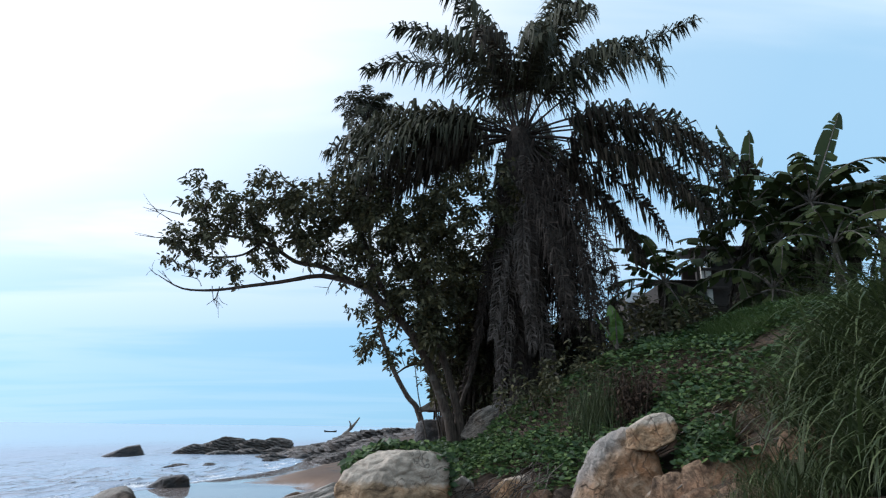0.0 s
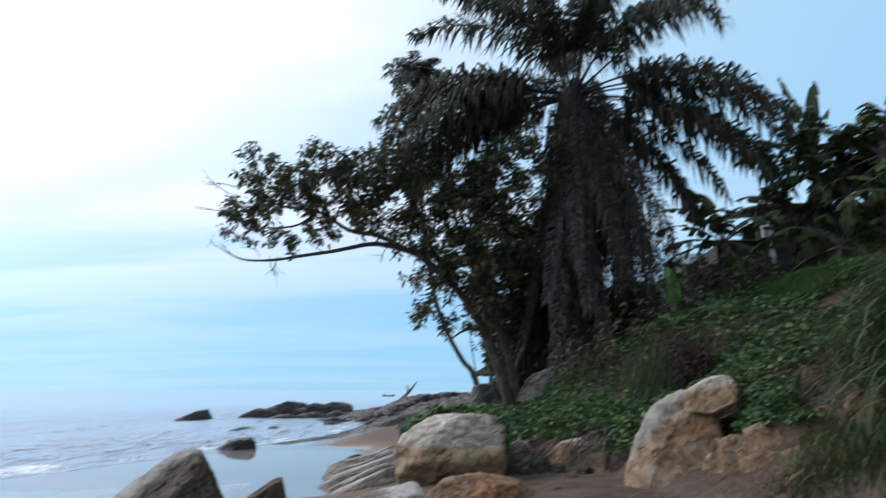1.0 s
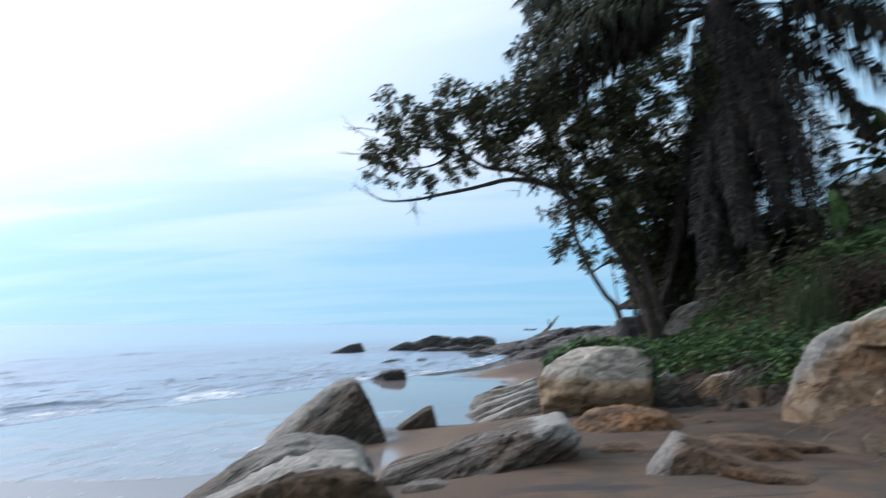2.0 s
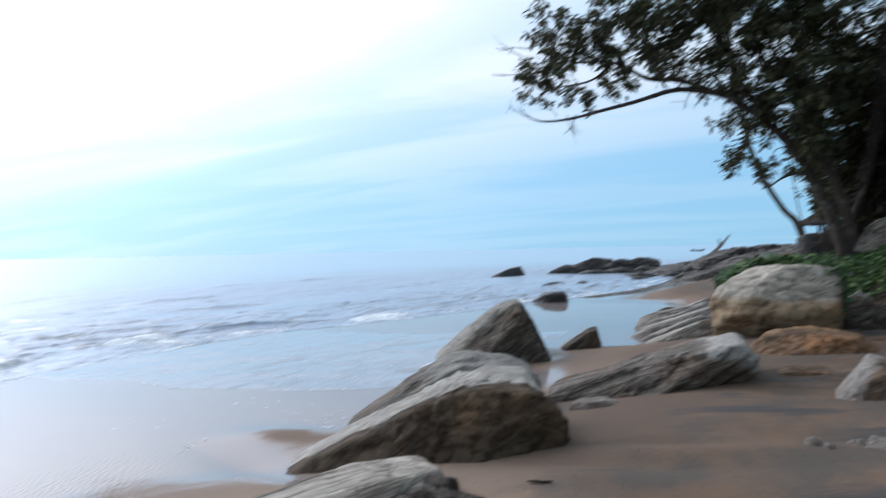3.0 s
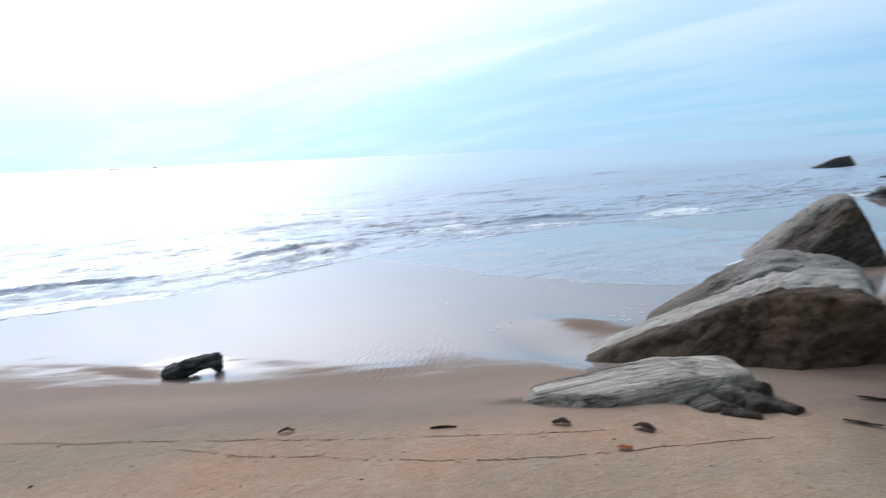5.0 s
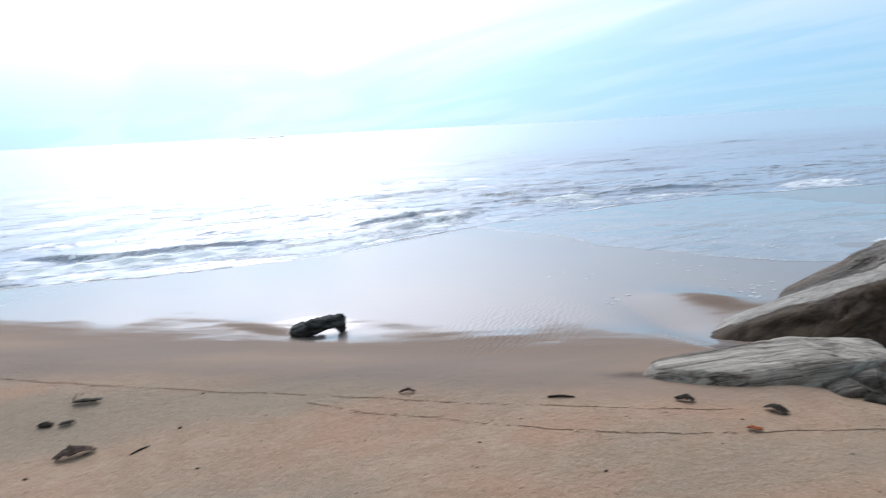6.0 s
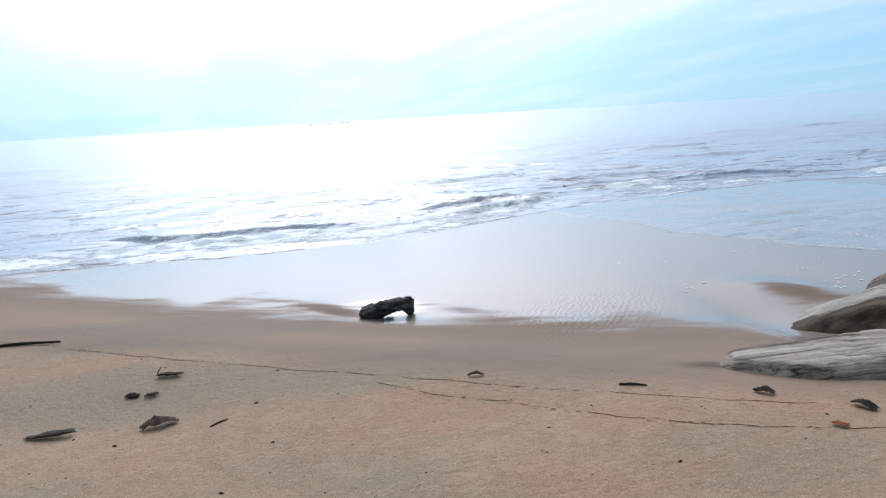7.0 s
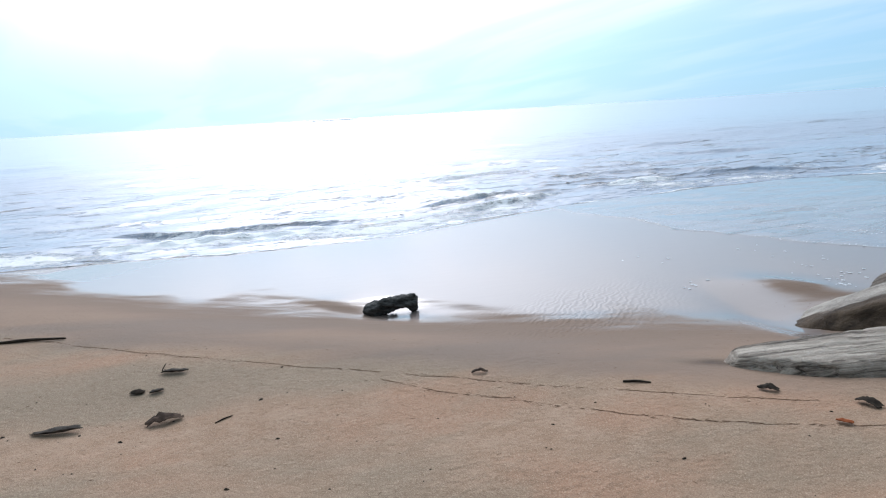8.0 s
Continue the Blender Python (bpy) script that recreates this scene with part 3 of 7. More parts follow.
def build_ground():
    xs, ys = axis((-13.0, 6.0, 0.1), -2500, 2500), axis((-3.0, 24.0, 0.12), -2500, 2500)
    X, Y = np.meshgrid(xs, ys, indexing="ij")
    Z = ground_height(X, Y)
    nx, ny = X.shape
    idx = np.arange(nx * ny).reshape(nx, ny)
    faces = np.stack([idx[:-1, :-1], idx[1:, :-1], idx[1:, 1:], idx[:-1, 1:]], -1).reshape(-1, 4)
    me = mesh_from("ground", np.stack([X, Y, Z], -1).reshape(-1, 3), faces, [M["sand"]], True)
    e, w, c, b = (curve_at(k, Y) for k in (EDGE, WETL, CREST, TOE))
    wob = 0.32 * np.sin(1.3 * Y + 0.5 * np.sin(2.7 * Y)) + 0.16 * np.sin(3.7 * Y + X + np.sin(1.9 * Y)) + 0.07 * np.sin(8.3 * Y + 1.7 * X)
    wet = np.clip(0.75 - (X + wob * 0.12 - w) / np.maximum(c - w, 0.4) * 0.5, 0, 1)
    wet = np.where(X + wob < w, np.clip(0.75 + (w - X - wob) * 0.35, 0, 1), wet)
    soil = np.clip((X - b + 0.2 + 0.3 * np.sin(2.1 * Y)) / 0.8, 0, 1)
    # darker, streaked patches in the soil's colour, between the low rocks
    dark_patches = 1.2 * spot(X, Y, -0.1, 8.3, 0.9, 0.5, -12) + 0.8 * spot(X, Y, 1.7, 8.0, 1.0, 0.7, 20) + 0.8 * spot(X, Y, 1.0, 9.4, 1.3, 0.5, 6) + 1.1 * spot(X, Y, 1.7, 10.7, 1.3, 0.8, -20)
    soil = np.maximum(soil, np.clip(dark_patches * (0.75 + 0.35 * np.sin(2.2 * X + 7.0 * Y + np.sin(3.1 * X)) + 0.2 * np.sin(13.0 * Y - 3 * X)), 0, 0.85))
    # thin dark streaks by the large boulder and the layered rock
    soil = np.maximum(soil, 0.55 * spot(X, Y, -1.5, 5.08, 0.55, 0.06, 25) + 0.35 * spot(X, Y, -0.9, 5.05, 0.5, 0.05, 14) + 1.0 * spot(X, Y, -3.06, 2.62, 0.17, 0.08, 62))
    # towards the trees the sand's colour takes up damp and painted shade
    damp_shade = np.clip((Y - 1.8 + 0.35 * X) / 2.4, 0, 1)
    # the gully stays wet, the tongue and the scour's rim have drained
    wet = np.clip(wet + 0.75 * spot(X, Y, -4.2, 4.2, 0.8, 0.17, -24) + 0.5 * spot(X, Y, -2.75, 6.6, 0.35, 0.7, 10) + 0.6 * spot(X, Y, -3.5, 8.9, 0.2, 0.5, 12) - 0.36 * spot(X, Y, -4.8, 5.15, 0.4, 0.22, 10) - 0.26 * spot(X, Y, -6.72, 1.1, 0.34, 0.13, 35) + 0.2 * spot(X, Y, -6.0, 1.75, 0.4, 0.3, 50), 0, 1)
    rippled = np.clip(1.3 * spot(X, Y, -5.2, 3.1, 0.55, 1.0, 28), 0, 1)
    ore = np.clip((Y - 2.6 + 0.2 * X) / 1.6, 0, 1) * np.clip((X - w) / 1.0, 0, 1)
    for name, val in (("wet", wet), ("soil", soil), ("damp_shade", damp_shade), ("rippled", rippled), ("ore", ore)):
        at = me.attributes.new(name, "FLOAT", "POINT")
        at.data.foreach_set("value", val.reshape(-1).astype(np.float32))
    return tagged(new("ground", me), "tan beach sand, wet along the sea, soil bank behind", "ground", kind="structure")


build_ground()


def patchy(X, Y, size, seed):
    """Smooth random values between about -1 and 1, from sines that run askew."""
    rnd = np.random.RandomState(seed)
    out = 0.0
    for k in range(7):
        a, f = rnd.uniform(0, math.pi), rnd.uniform(0.7, 2.4) / size
        out = out + np.sin(f * (X * math.cos(a) + Y * math.sin(a)) + rnd.uniform(0, 6.28) + 0.8 * np.sin(0.6 * f * (Y * math.cos(a) - X * math.sin(a))))
    return out / 3.2


def swell(X, Y):
    """Height of the sea, the foam on it and the mask of painted dark faces, from the distance to the water's edge."""
    e = curve_at(EDGE, Y)
    d = e - X
    fade = np.exp(-np.maximum(d, 0) / 120.0)
    ph = 0.5 * np.sin(0.21 * Y + 0.4) + 0.3 * np.sin(0.57 * Y + 1.9) + 0.10 * np.sin(1.7 * Y) + 0.05 * np.sin(4.3 * Y)
    z, foam, face = np.zeros_like(X), np.zeros_like(X), np.zeros_like(X)
    # the low bore that runs up the beach, then broken and unbroken waves farther out
    for at, h, wide, f, low in ((1.15, 0.065, 0.34, 0.8, 0.8), (2.2, 0.08, 0.24, 0.45, 0.45), (4.2, 0.08, 0.3, 0.50, 0.05), (6.5, 0.08, 0.4, 0.42, 0.0), (10.0, 0.10, 0.6, 0.34, 0.0), (15.0, 0.10, 0.9, 0.28, 0.0), (24.0, 0.12, 1.8, 0.22, 0.0), (34.0, 0.12, 2.4, 0.2, 0.0), (48.0, 0.13, 3.0, 0.14, 0.0)):
        along = np.clip(low + 0.30 + 0.75 * np.sin(0.37 * Y + 1.7 * at) * np.sin(0.16 * Y + 2 * at) + 0.3 * np.sin(0.9 * Y + at), 0, 1.1)
        if at < 3:
            along = along * np.clip(0.75 + 0.8 * patchy(X * 0.25, Y, 0.9, 79), 0.2, 1)
        q = (d - at - ph * (0.45 + 0.05 * at)) / wide
        crest = np.where(q < 0, np.exp(-q * q * 9.0), np.exp(-q * q * 0.8))
        z += h * along * crest
        tumble = np.clip(0.65 + 0.9 * patchy(X * 0.4, Y, 1.3 + 0.08 * at, int(at * 10)), 0, 1)
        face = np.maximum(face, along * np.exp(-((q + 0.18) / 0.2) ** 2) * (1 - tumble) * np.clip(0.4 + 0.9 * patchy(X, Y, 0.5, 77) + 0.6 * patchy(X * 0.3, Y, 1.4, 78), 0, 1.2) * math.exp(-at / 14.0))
        foam = np.maximum(foam, f * along * (0.55 + 0.45 * tumble) * np.where(q < 0, np.exp(-(q * wide / (0.55 + 0.04 * at)) ** 2), np.exp(-(q * 1.6) ** 2)))
    foam = foam * (1 - np.clip((Y - 7.0) / 5.0, 0, 1) * np.clip(0.5 - 0.4 * patchy(X, Y, 0.9, 80), 0.34, 0.8))
    z += fade * (0.03 * np.sin(1.1 * X + 0.35 * Y + np.sin(0.4 * Y)) + 0.03 * np.sin(0.6 * X - 0.5 * Y + 1.4) + 0.018 * np.sin(2.9 * X + 0.8 * Y + 2 * np.sin(0.7 * Y)))
    near = np.clip(1.1 - np.abs(d - 0.7) / 1.0, 0, 1)
    foam = np.maximum(foam, (0.55 - 0.13 * np.clip((Y - 7.0) / 5.0, 0, 1)) * near * np.clip(0.7 + 0.5 * patchy(X, Y, 1.1, 3), 0, 1))
    # broken water off the rocks
    foam = np.maximum(foam, 0.46 * spot(X, Y, -12.6, 17.0, 3.4, 8.5, -16) * np.clip(0.5 + 0.9 * patchy(X, Y * 0.6, 0.8, 5), 0, 1))
    foam = np.maximum(foam, 0.16 * np.exp(-np.maximum(d, 0) / 14.0))
    foam = np.maximum(foam, 0.36 * spot(X, Y, -12.6, 11.5, 0.7, 4.5, 2) * np.clip(0.6 + 0.7 * patchy(X, Y, 0.7, 6), 0, 1))
    # dark patch painted on the bore's steep face
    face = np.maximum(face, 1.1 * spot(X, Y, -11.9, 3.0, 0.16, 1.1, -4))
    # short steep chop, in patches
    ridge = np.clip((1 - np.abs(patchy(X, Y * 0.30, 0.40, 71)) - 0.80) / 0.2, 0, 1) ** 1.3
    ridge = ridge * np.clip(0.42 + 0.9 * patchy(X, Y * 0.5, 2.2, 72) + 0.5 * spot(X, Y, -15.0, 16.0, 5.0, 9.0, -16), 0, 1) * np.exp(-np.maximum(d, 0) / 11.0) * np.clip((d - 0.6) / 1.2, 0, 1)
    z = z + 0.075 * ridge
    # crests of the chop painted dark through the same mask
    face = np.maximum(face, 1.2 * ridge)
    # lumps of tumbling foam
    lump = np.clip(foam - 0.25, 0, 1) * (0.05 * patchy(X, Y, 0.11, 8) + 0.035 * patchy(X, Y * 0.8, 0.24, 9)) * (d < 6)
    z = (z + lump) * np.clip(d / 0.8, 0, 1)
    return z, foam, face


def build_sea():
    near = list(np.arange(-0.24, 0.4, 0.035)) + list(np.arange(0.4, 3.4, 0.06)) + list(np.arange(3.4, 24.0, 0.13))
    d, step = near[-1], 0.13
    while d < 4200:
        step *= 1.13
        d += step
        near.append(d)
    ds, ys = np.array(near), axis((-8.0, 34.0, 0.10), -4200, 4200)
    D, Y = np.meshgrid(ds, ys, indexing="ij")
    # the rim of the last thin wave wanders to and fro
    rim = 0.16 * np.sin(0.9 * Y + 0.6 * np.sin(0.5 * Y)) + 0.07 * np.sin(2.3 * Y + np.sin(1.1 * Y)) + 0.03 * np.sin(6.1 * Y)
    rim = rim * np.exp(-((Y - 6) / 40.0) ** 2)
    e = curve_at(EDGE, Y)
    X = e - D + rim * np.exp(-np.maximum(D, 0) / 2.0)
    Z, foam, face = swell(X, Y)
    film = np.interp(D, [-0.24, -0.05, 0.0, 0.05, 0.12, 0.6, 2.0], [-0.10, -0.03, 0.0, 0.012, 0.018, 0.02, 0.012])
    sand = ground_height(X, Y)
    Z = np.where(D < 0.6, np.maximum(Z, sand) * np.clip(D / 0.6, 0, 1) + sand * (1 - np.clip(D / 0.6, 0, 1)), Z) + film
    rimfoam = np.exp(-((D - 0.05) / 0.05) ** 2) * (0.5 + 0.5 * np.sin(1.9 * Y + 2 * np.sin(0.8 * Y)))
    foam = np.maximum(foam, 0.75 * rimfoam)
    # thin shadow line below the foam, painted along the water's edge
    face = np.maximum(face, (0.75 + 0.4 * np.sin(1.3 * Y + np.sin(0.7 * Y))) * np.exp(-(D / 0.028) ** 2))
    foam = foam * (1 - np.exp(-(D / 0.03) ** 2))
    nx, ny = X.shape
    idx = np.arange(nx * ny).reshape(nx, ny)
    faces = np.stack([idx[:-1, :-1], idx[:-1, 1:], idx[1:, 1:], idx[1:, :-1]], -1).reshape(-1, 4)
    me = mesh_from("sea", np.stack([X, Y, Z], -1).reshape(-1, 3), faces, [M["sea"]], True)
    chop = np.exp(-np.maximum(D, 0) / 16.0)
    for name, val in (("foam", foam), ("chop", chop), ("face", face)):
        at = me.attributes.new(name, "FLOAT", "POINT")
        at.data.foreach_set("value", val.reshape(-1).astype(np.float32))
    return tagged(new("sea", me), "pale grey-blue sea with small foaming breakers", "sea", kind="structure")


build_sea()


def build_swash():
    """The thin sheet of the last wave, spread over the flat sand before the rocks, with a raised scummy rim."""
    rim = [(-12.6, 6.4), (-11.0, 6.55), (-10.2, 6.62), (-9.2, 6.75), (-8.2, 6.6), (-7.2, 6.85), (-6.3, 7.05), (-5.6, 7.4), (-4.6, 8.2), (-4.0, 9.2)]
    us = np.arange(-12.4, -4.0, 0.045)
    px, py = np.array([p[0] for p in rim]), np.array([p[1] for p in rim])
    edge = sum(np.interp(us + k, px, py) for k in (-0.3, -0.1, 0.1, 0.3)) / 4
    edge = edge + 0.05 * np.sin(2.6 * us + 1) + 0.03 * np.sin(7.1 * us) + 0.015 * np.sin(17.0 * us)
    ws = np.concatenate([np.arange(-0.05, 0.2, 0.02), np.arange(0.2, 6.0, 0.12), np.arange(6.0, 9.0, 0.3)])
    U, W = np.meshgrid(us, ws, indexing="ij")
    Y = edge[:, None] + W
    X = U
    Z = ground_height(X, Y) + np.interp(W, [-0.05, 0.0, 0.03, 0.07, 0.15, 0.6, 9.0], [-0.012, -0.002, 0.003, 0.005, 0.006, 0.006, 0.006])
    Z = Z + np.clip(W, 0, 0.5) * (0.010 * patchy(X, Y, 0.5, 61) + 0.006 * patchy(X, Y, 0.2, 62))
    # it thins out towards the rocks and the pool
    thin = np.clip((U + 4.9 + 0.12 * np.sin(3.0 * Y)) / 0.5, 0, 1) * np.clip((Y - 8.2) / 1.0, 0, 1) + np.clip((W - 6.5) / 2.0, 0, 1) + np.clip((-11.9 - U) / 0.4, 0, 1)
    Z = Z - 0.05 * np.clip(thin, 0, 1)
    foam = np.exp(-((W - 0.05) / 0.05) ** 2) * (0.05 + 0.16 * patchy(X, Y, 0.5, 63)) + 0.30 * np.exp(-((W - 1.3 - 0.4 * np.sin(1.1 * U)) / 0.12) ** 2) * np.clip(patchy(X, Y, 1.0, 64), 0, 1)
    foam = np.maximum(foam, 0.55 * spot(X, Y, -6.4, 13.3, 1.3, 2.0, 10) * np.clip(0.6 + patchy(X, Y, 0.5, 67), 0, 1))
    foam = np.maximum(foam, 0.60 * spot(X, Y, -5.9, 9.9, 1.2, 2.6, 16) * np.clip(0.6 + patchy(X, Y, 0.7, 65), 0, 1))
    face = np.clip(0.5 + 0.5 * patchy(X, Y, 0.6, 66), 0, 1) * np.exp(-((W - 0.03) / 0.03) ** 2)
    nx, ny = X.shape
    idx = np.arange(nx * ny).reshape(nx, ny)
    faces = np.stack([idx[:-1, :-1], idx[1:, :-1], idx[1:, 1:], idx[:-1, 1:]], -1).reshape(-1, 4)
    me = mesh_from("swash", np.stack([X, Y, Z], -1).reshape(-1, 3), faces, [M["swash"]], True)
    for name, val in (("foam", foam), ("chop", 0.55 + 0 * W), ("face", face)):
        at = me.attributes.new(name, "FLOAT", "POINT")
        at.data.foreach_set("value", val.reshape(-1).astype(np.float32))
    return tagged(new("swash", me), "thin sheet of water with a scummy rim on wet sand", "water", kind="structure")


build_swash()


# ---- rocks ----
def ico(sub):
    bm = bmesh.new()
    bmesh.ops.create_icosphere(bm, subdivisions=sub, radius=1)
    v = np.array([p.co[:] for p in bm.verts])
    f = [[p.index for p in q.verts] for q in bm.faces]
    bm.free()
    return v, f


ICO = {k: ico(k) for k in (3, 4, 5, 6)}


def carved_mesh(name, depth, planes, mat, seed, cuts=4, sub=5, hard=26.0, rough=0.045, strata=0.0, strata_dir=(0.3, -0.4, 1.0), splits=0.0, grain=0.14):
    """A boulder: the space within planes (normal and distance in metres), worn round, with uneven, layered and split faces."""
    v, f = ICO[sub]
    rnd = np.random.RandomState(seed)
    ns = [(a, b, c) for a, b, c, d in planes] + [(0.1, -1, 0.3), (-0.15, 1, 0.25), (0.45, -0.85, 0.25), (-0.5, -0.8, 0.3)]
    hs = [d for a, b, c, d in planes] + [depth * 0.9, depth, depth * 1.15, depth * 1.1]
    ns = np.array([np.array(n, float) / np.linalg.norm(n) for n in ns])
    hs = np.array(hs) * 1.04
    # directions spread over the long shape
    span = [1.0 / np.max(np.maximum(ns @ d, 1e-3) / hs) for d in np.eye(3)]
    back = [1.0 / np.max(np.maximum(ns @ -d, 1e-3) / hs) for d in np.eye(3)]
    half = (np.array(span) + np.array(back)) / 2
    w = v * half
    w = w / np.linalg.norm(w, axis=1)[:, None]
    big = float(np.max(half))
    extra = rnd.normal(size=(cuts, 3))
    extra /= np.linalg.norm(extra, axis=1)[:, None]
    k = np.maximum(w @ ns.T / hs, 1e-4)
    r0 = 1.0 / k.max(1)
    # small chips off the corners
    p0 = w * r0[:, None]
    eh = np.array([(p0 @ n).max() * rnd.uniform(0.93, 1.0) for n in extra])
    k = np.concatenate([k, np.maximum(w @ extra.T / eh, 1e-4)], 1)
    p = w / ((k ** hard).sum(1) ** (1 / hard))[:, None]
    off = Vector((seed * 3.17, seed * 1.3, -seed * 2.1))
    d = np.array([noise.fractal(Vector(q) * (1.7 / big) + off, 0.9, 2.1, 6) for q in p])
    d2 = np.array([noise.fractal(Vector(q) * (7.0 / big) + off, 0.8, 2.1, 3) for q in p])
    p = p + w * ((d * rough + d2 * rough * 0.5) * big)[:, None]
    if splits:
        # joints that part the rock into blocks, each a little in or out
        warp = Vector((0.3, 0.3, 0.3))
        for i, q in enumerate(p):
            dist, cell = noise.voronoi(Vector(q) * (2.1 / big) + off + warp * d[i])
            step = noise.noise(cell[0] * 5.3)
            p[i] = q + w[i] * big * splits * (0.7 * step - 1.2 * math.exp(-(dist[1] - dist[0]) / 0.045))
    if strata:
        sd = np.array(strata_dir, float)
        sd = sd / np.linalg.norm(sd)
        t = p @ sd + 0.06 * d * big
        step = np.abs(((t / (grain * big)) % 1.0) - 0.5) * 2
        p = p - w * (strata * big * (1 - step) ** 2)[:, None]
    return mesh_from(name, p, f, [M[mat]], True)


def carved(name, at, rz, depth, label, mat, seed, planes, **kw):
    ob = new(name, carved_mesh(name, depth, planes, mat, seed, **kw))
    ob.matrix_world = pose(*at, 0, 0, rz)
    return tagged(ob, label, "rock")


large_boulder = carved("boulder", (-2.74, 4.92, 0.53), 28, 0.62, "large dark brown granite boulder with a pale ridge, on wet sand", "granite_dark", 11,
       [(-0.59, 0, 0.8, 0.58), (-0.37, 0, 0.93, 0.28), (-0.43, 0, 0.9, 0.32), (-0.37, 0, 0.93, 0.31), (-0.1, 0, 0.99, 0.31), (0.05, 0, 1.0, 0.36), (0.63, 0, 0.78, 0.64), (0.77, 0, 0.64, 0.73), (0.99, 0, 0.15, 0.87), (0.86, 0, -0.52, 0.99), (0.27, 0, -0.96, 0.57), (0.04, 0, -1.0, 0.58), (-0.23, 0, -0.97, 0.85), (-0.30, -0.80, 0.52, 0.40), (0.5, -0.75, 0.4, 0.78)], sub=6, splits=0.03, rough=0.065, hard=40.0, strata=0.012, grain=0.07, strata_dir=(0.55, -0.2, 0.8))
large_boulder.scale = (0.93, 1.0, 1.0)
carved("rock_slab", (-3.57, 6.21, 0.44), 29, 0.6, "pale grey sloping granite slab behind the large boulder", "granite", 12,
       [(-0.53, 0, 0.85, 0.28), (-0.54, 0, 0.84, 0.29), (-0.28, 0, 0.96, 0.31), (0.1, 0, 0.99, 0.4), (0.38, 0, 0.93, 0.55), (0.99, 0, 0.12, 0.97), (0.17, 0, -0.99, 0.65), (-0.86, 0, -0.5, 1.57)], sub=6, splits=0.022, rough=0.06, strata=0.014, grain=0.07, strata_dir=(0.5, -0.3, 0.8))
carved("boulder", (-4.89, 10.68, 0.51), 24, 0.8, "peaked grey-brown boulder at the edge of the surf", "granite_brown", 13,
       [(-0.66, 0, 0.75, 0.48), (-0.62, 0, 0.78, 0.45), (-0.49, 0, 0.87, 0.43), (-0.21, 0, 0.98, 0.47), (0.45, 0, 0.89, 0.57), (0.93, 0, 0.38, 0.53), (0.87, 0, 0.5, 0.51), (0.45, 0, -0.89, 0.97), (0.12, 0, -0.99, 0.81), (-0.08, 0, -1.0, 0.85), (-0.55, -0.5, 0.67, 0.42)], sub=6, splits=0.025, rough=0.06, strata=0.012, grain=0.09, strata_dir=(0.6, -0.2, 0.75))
carved("rock", (-3.91, 12.03, 0.23), 18, 0.4, "small dark pointed rock on wet sand", "granite_brown", 14,
       [(-0.55, 0, 0.83, 0.15), (-0.25, 0, 0.97, 0.2), (0.95, 0, 0.32, 0.28), (0.93, 0, -0.36, 0.3), (0.07, 0, -1.0, 0.45), (-0.4, 0, -0.92, 0.61)])
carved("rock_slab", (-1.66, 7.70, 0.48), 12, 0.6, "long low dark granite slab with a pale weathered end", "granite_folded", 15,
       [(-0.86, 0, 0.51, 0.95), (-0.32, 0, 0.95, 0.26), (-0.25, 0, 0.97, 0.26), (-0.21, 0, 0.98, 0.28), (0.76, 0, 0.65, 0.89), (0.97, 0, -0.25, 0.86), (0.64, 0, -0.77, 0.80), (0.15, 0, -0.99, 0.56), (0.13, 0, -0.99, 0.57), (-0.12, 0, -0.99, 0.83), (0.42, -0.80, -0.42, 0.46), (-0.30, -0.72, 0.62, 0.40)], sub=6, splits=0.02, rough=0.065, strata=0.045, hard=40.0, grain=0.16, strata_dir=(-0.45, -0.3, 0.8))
carved("layered_rock", (-2.54, 3.13, 0.475), 56, 0.27, "flat weathered cream-grey rock with fine layers, half buried in sand", "granite_pale", 16,
       [(-0.97, -0.1, 0.2, 0.64), (-0.75, 0, 0.66, 0.50), (-0.13, 0, 0.99, 0.142), (0.1, 0, 0.995, 0.18), (0.5, 0, 0.87, 0.42), (0.94, 0, 0.34, 0.66), (-0.05, -0.62, 0.78, 0.215), (0.08, 0, -1.0, 0.3), (0.02, 0, -1.0, 0.31)], sub=6, rough=0.022, strata=0.016, grain=0.06, strata_dir=(-0.16, -0.70, 0.70))
pale_boulder = carved("boulder", (-0.85, 12.25, 0.99), 4, 0.85, "large pale boulder with creepers on its top", "sandstone", 17,
       [(-0.98, 0, -0.18, 0.86), (-0.86, 0, 0.51, 0.76), (-0.5, 0, 0.86, 0.62), (-0.10, 0, 0.99, 0.59), (0.06, 0, 1.0, 0.62), (0.45, 0, 0.89, 0.86), (0.15, -0.8, -0.55, 0.72), (0.95, -0.2, -0.2, 1.0), (1.0, 0, 0.08, 0.97), (0.86, 0, -0.5, 1.11), (0.41, 0, -0.91, 0.93), (0.09, 0, -1.0, 0.96), (-0.3, 0, -0.95, 1.12), (-0.3, -0.55, 0.78, 0.72)], sub=6, splits=0.03, strata=0.012, strata_dir=(0.1, -0.3, 1), rough=0.045, hard=40.0)
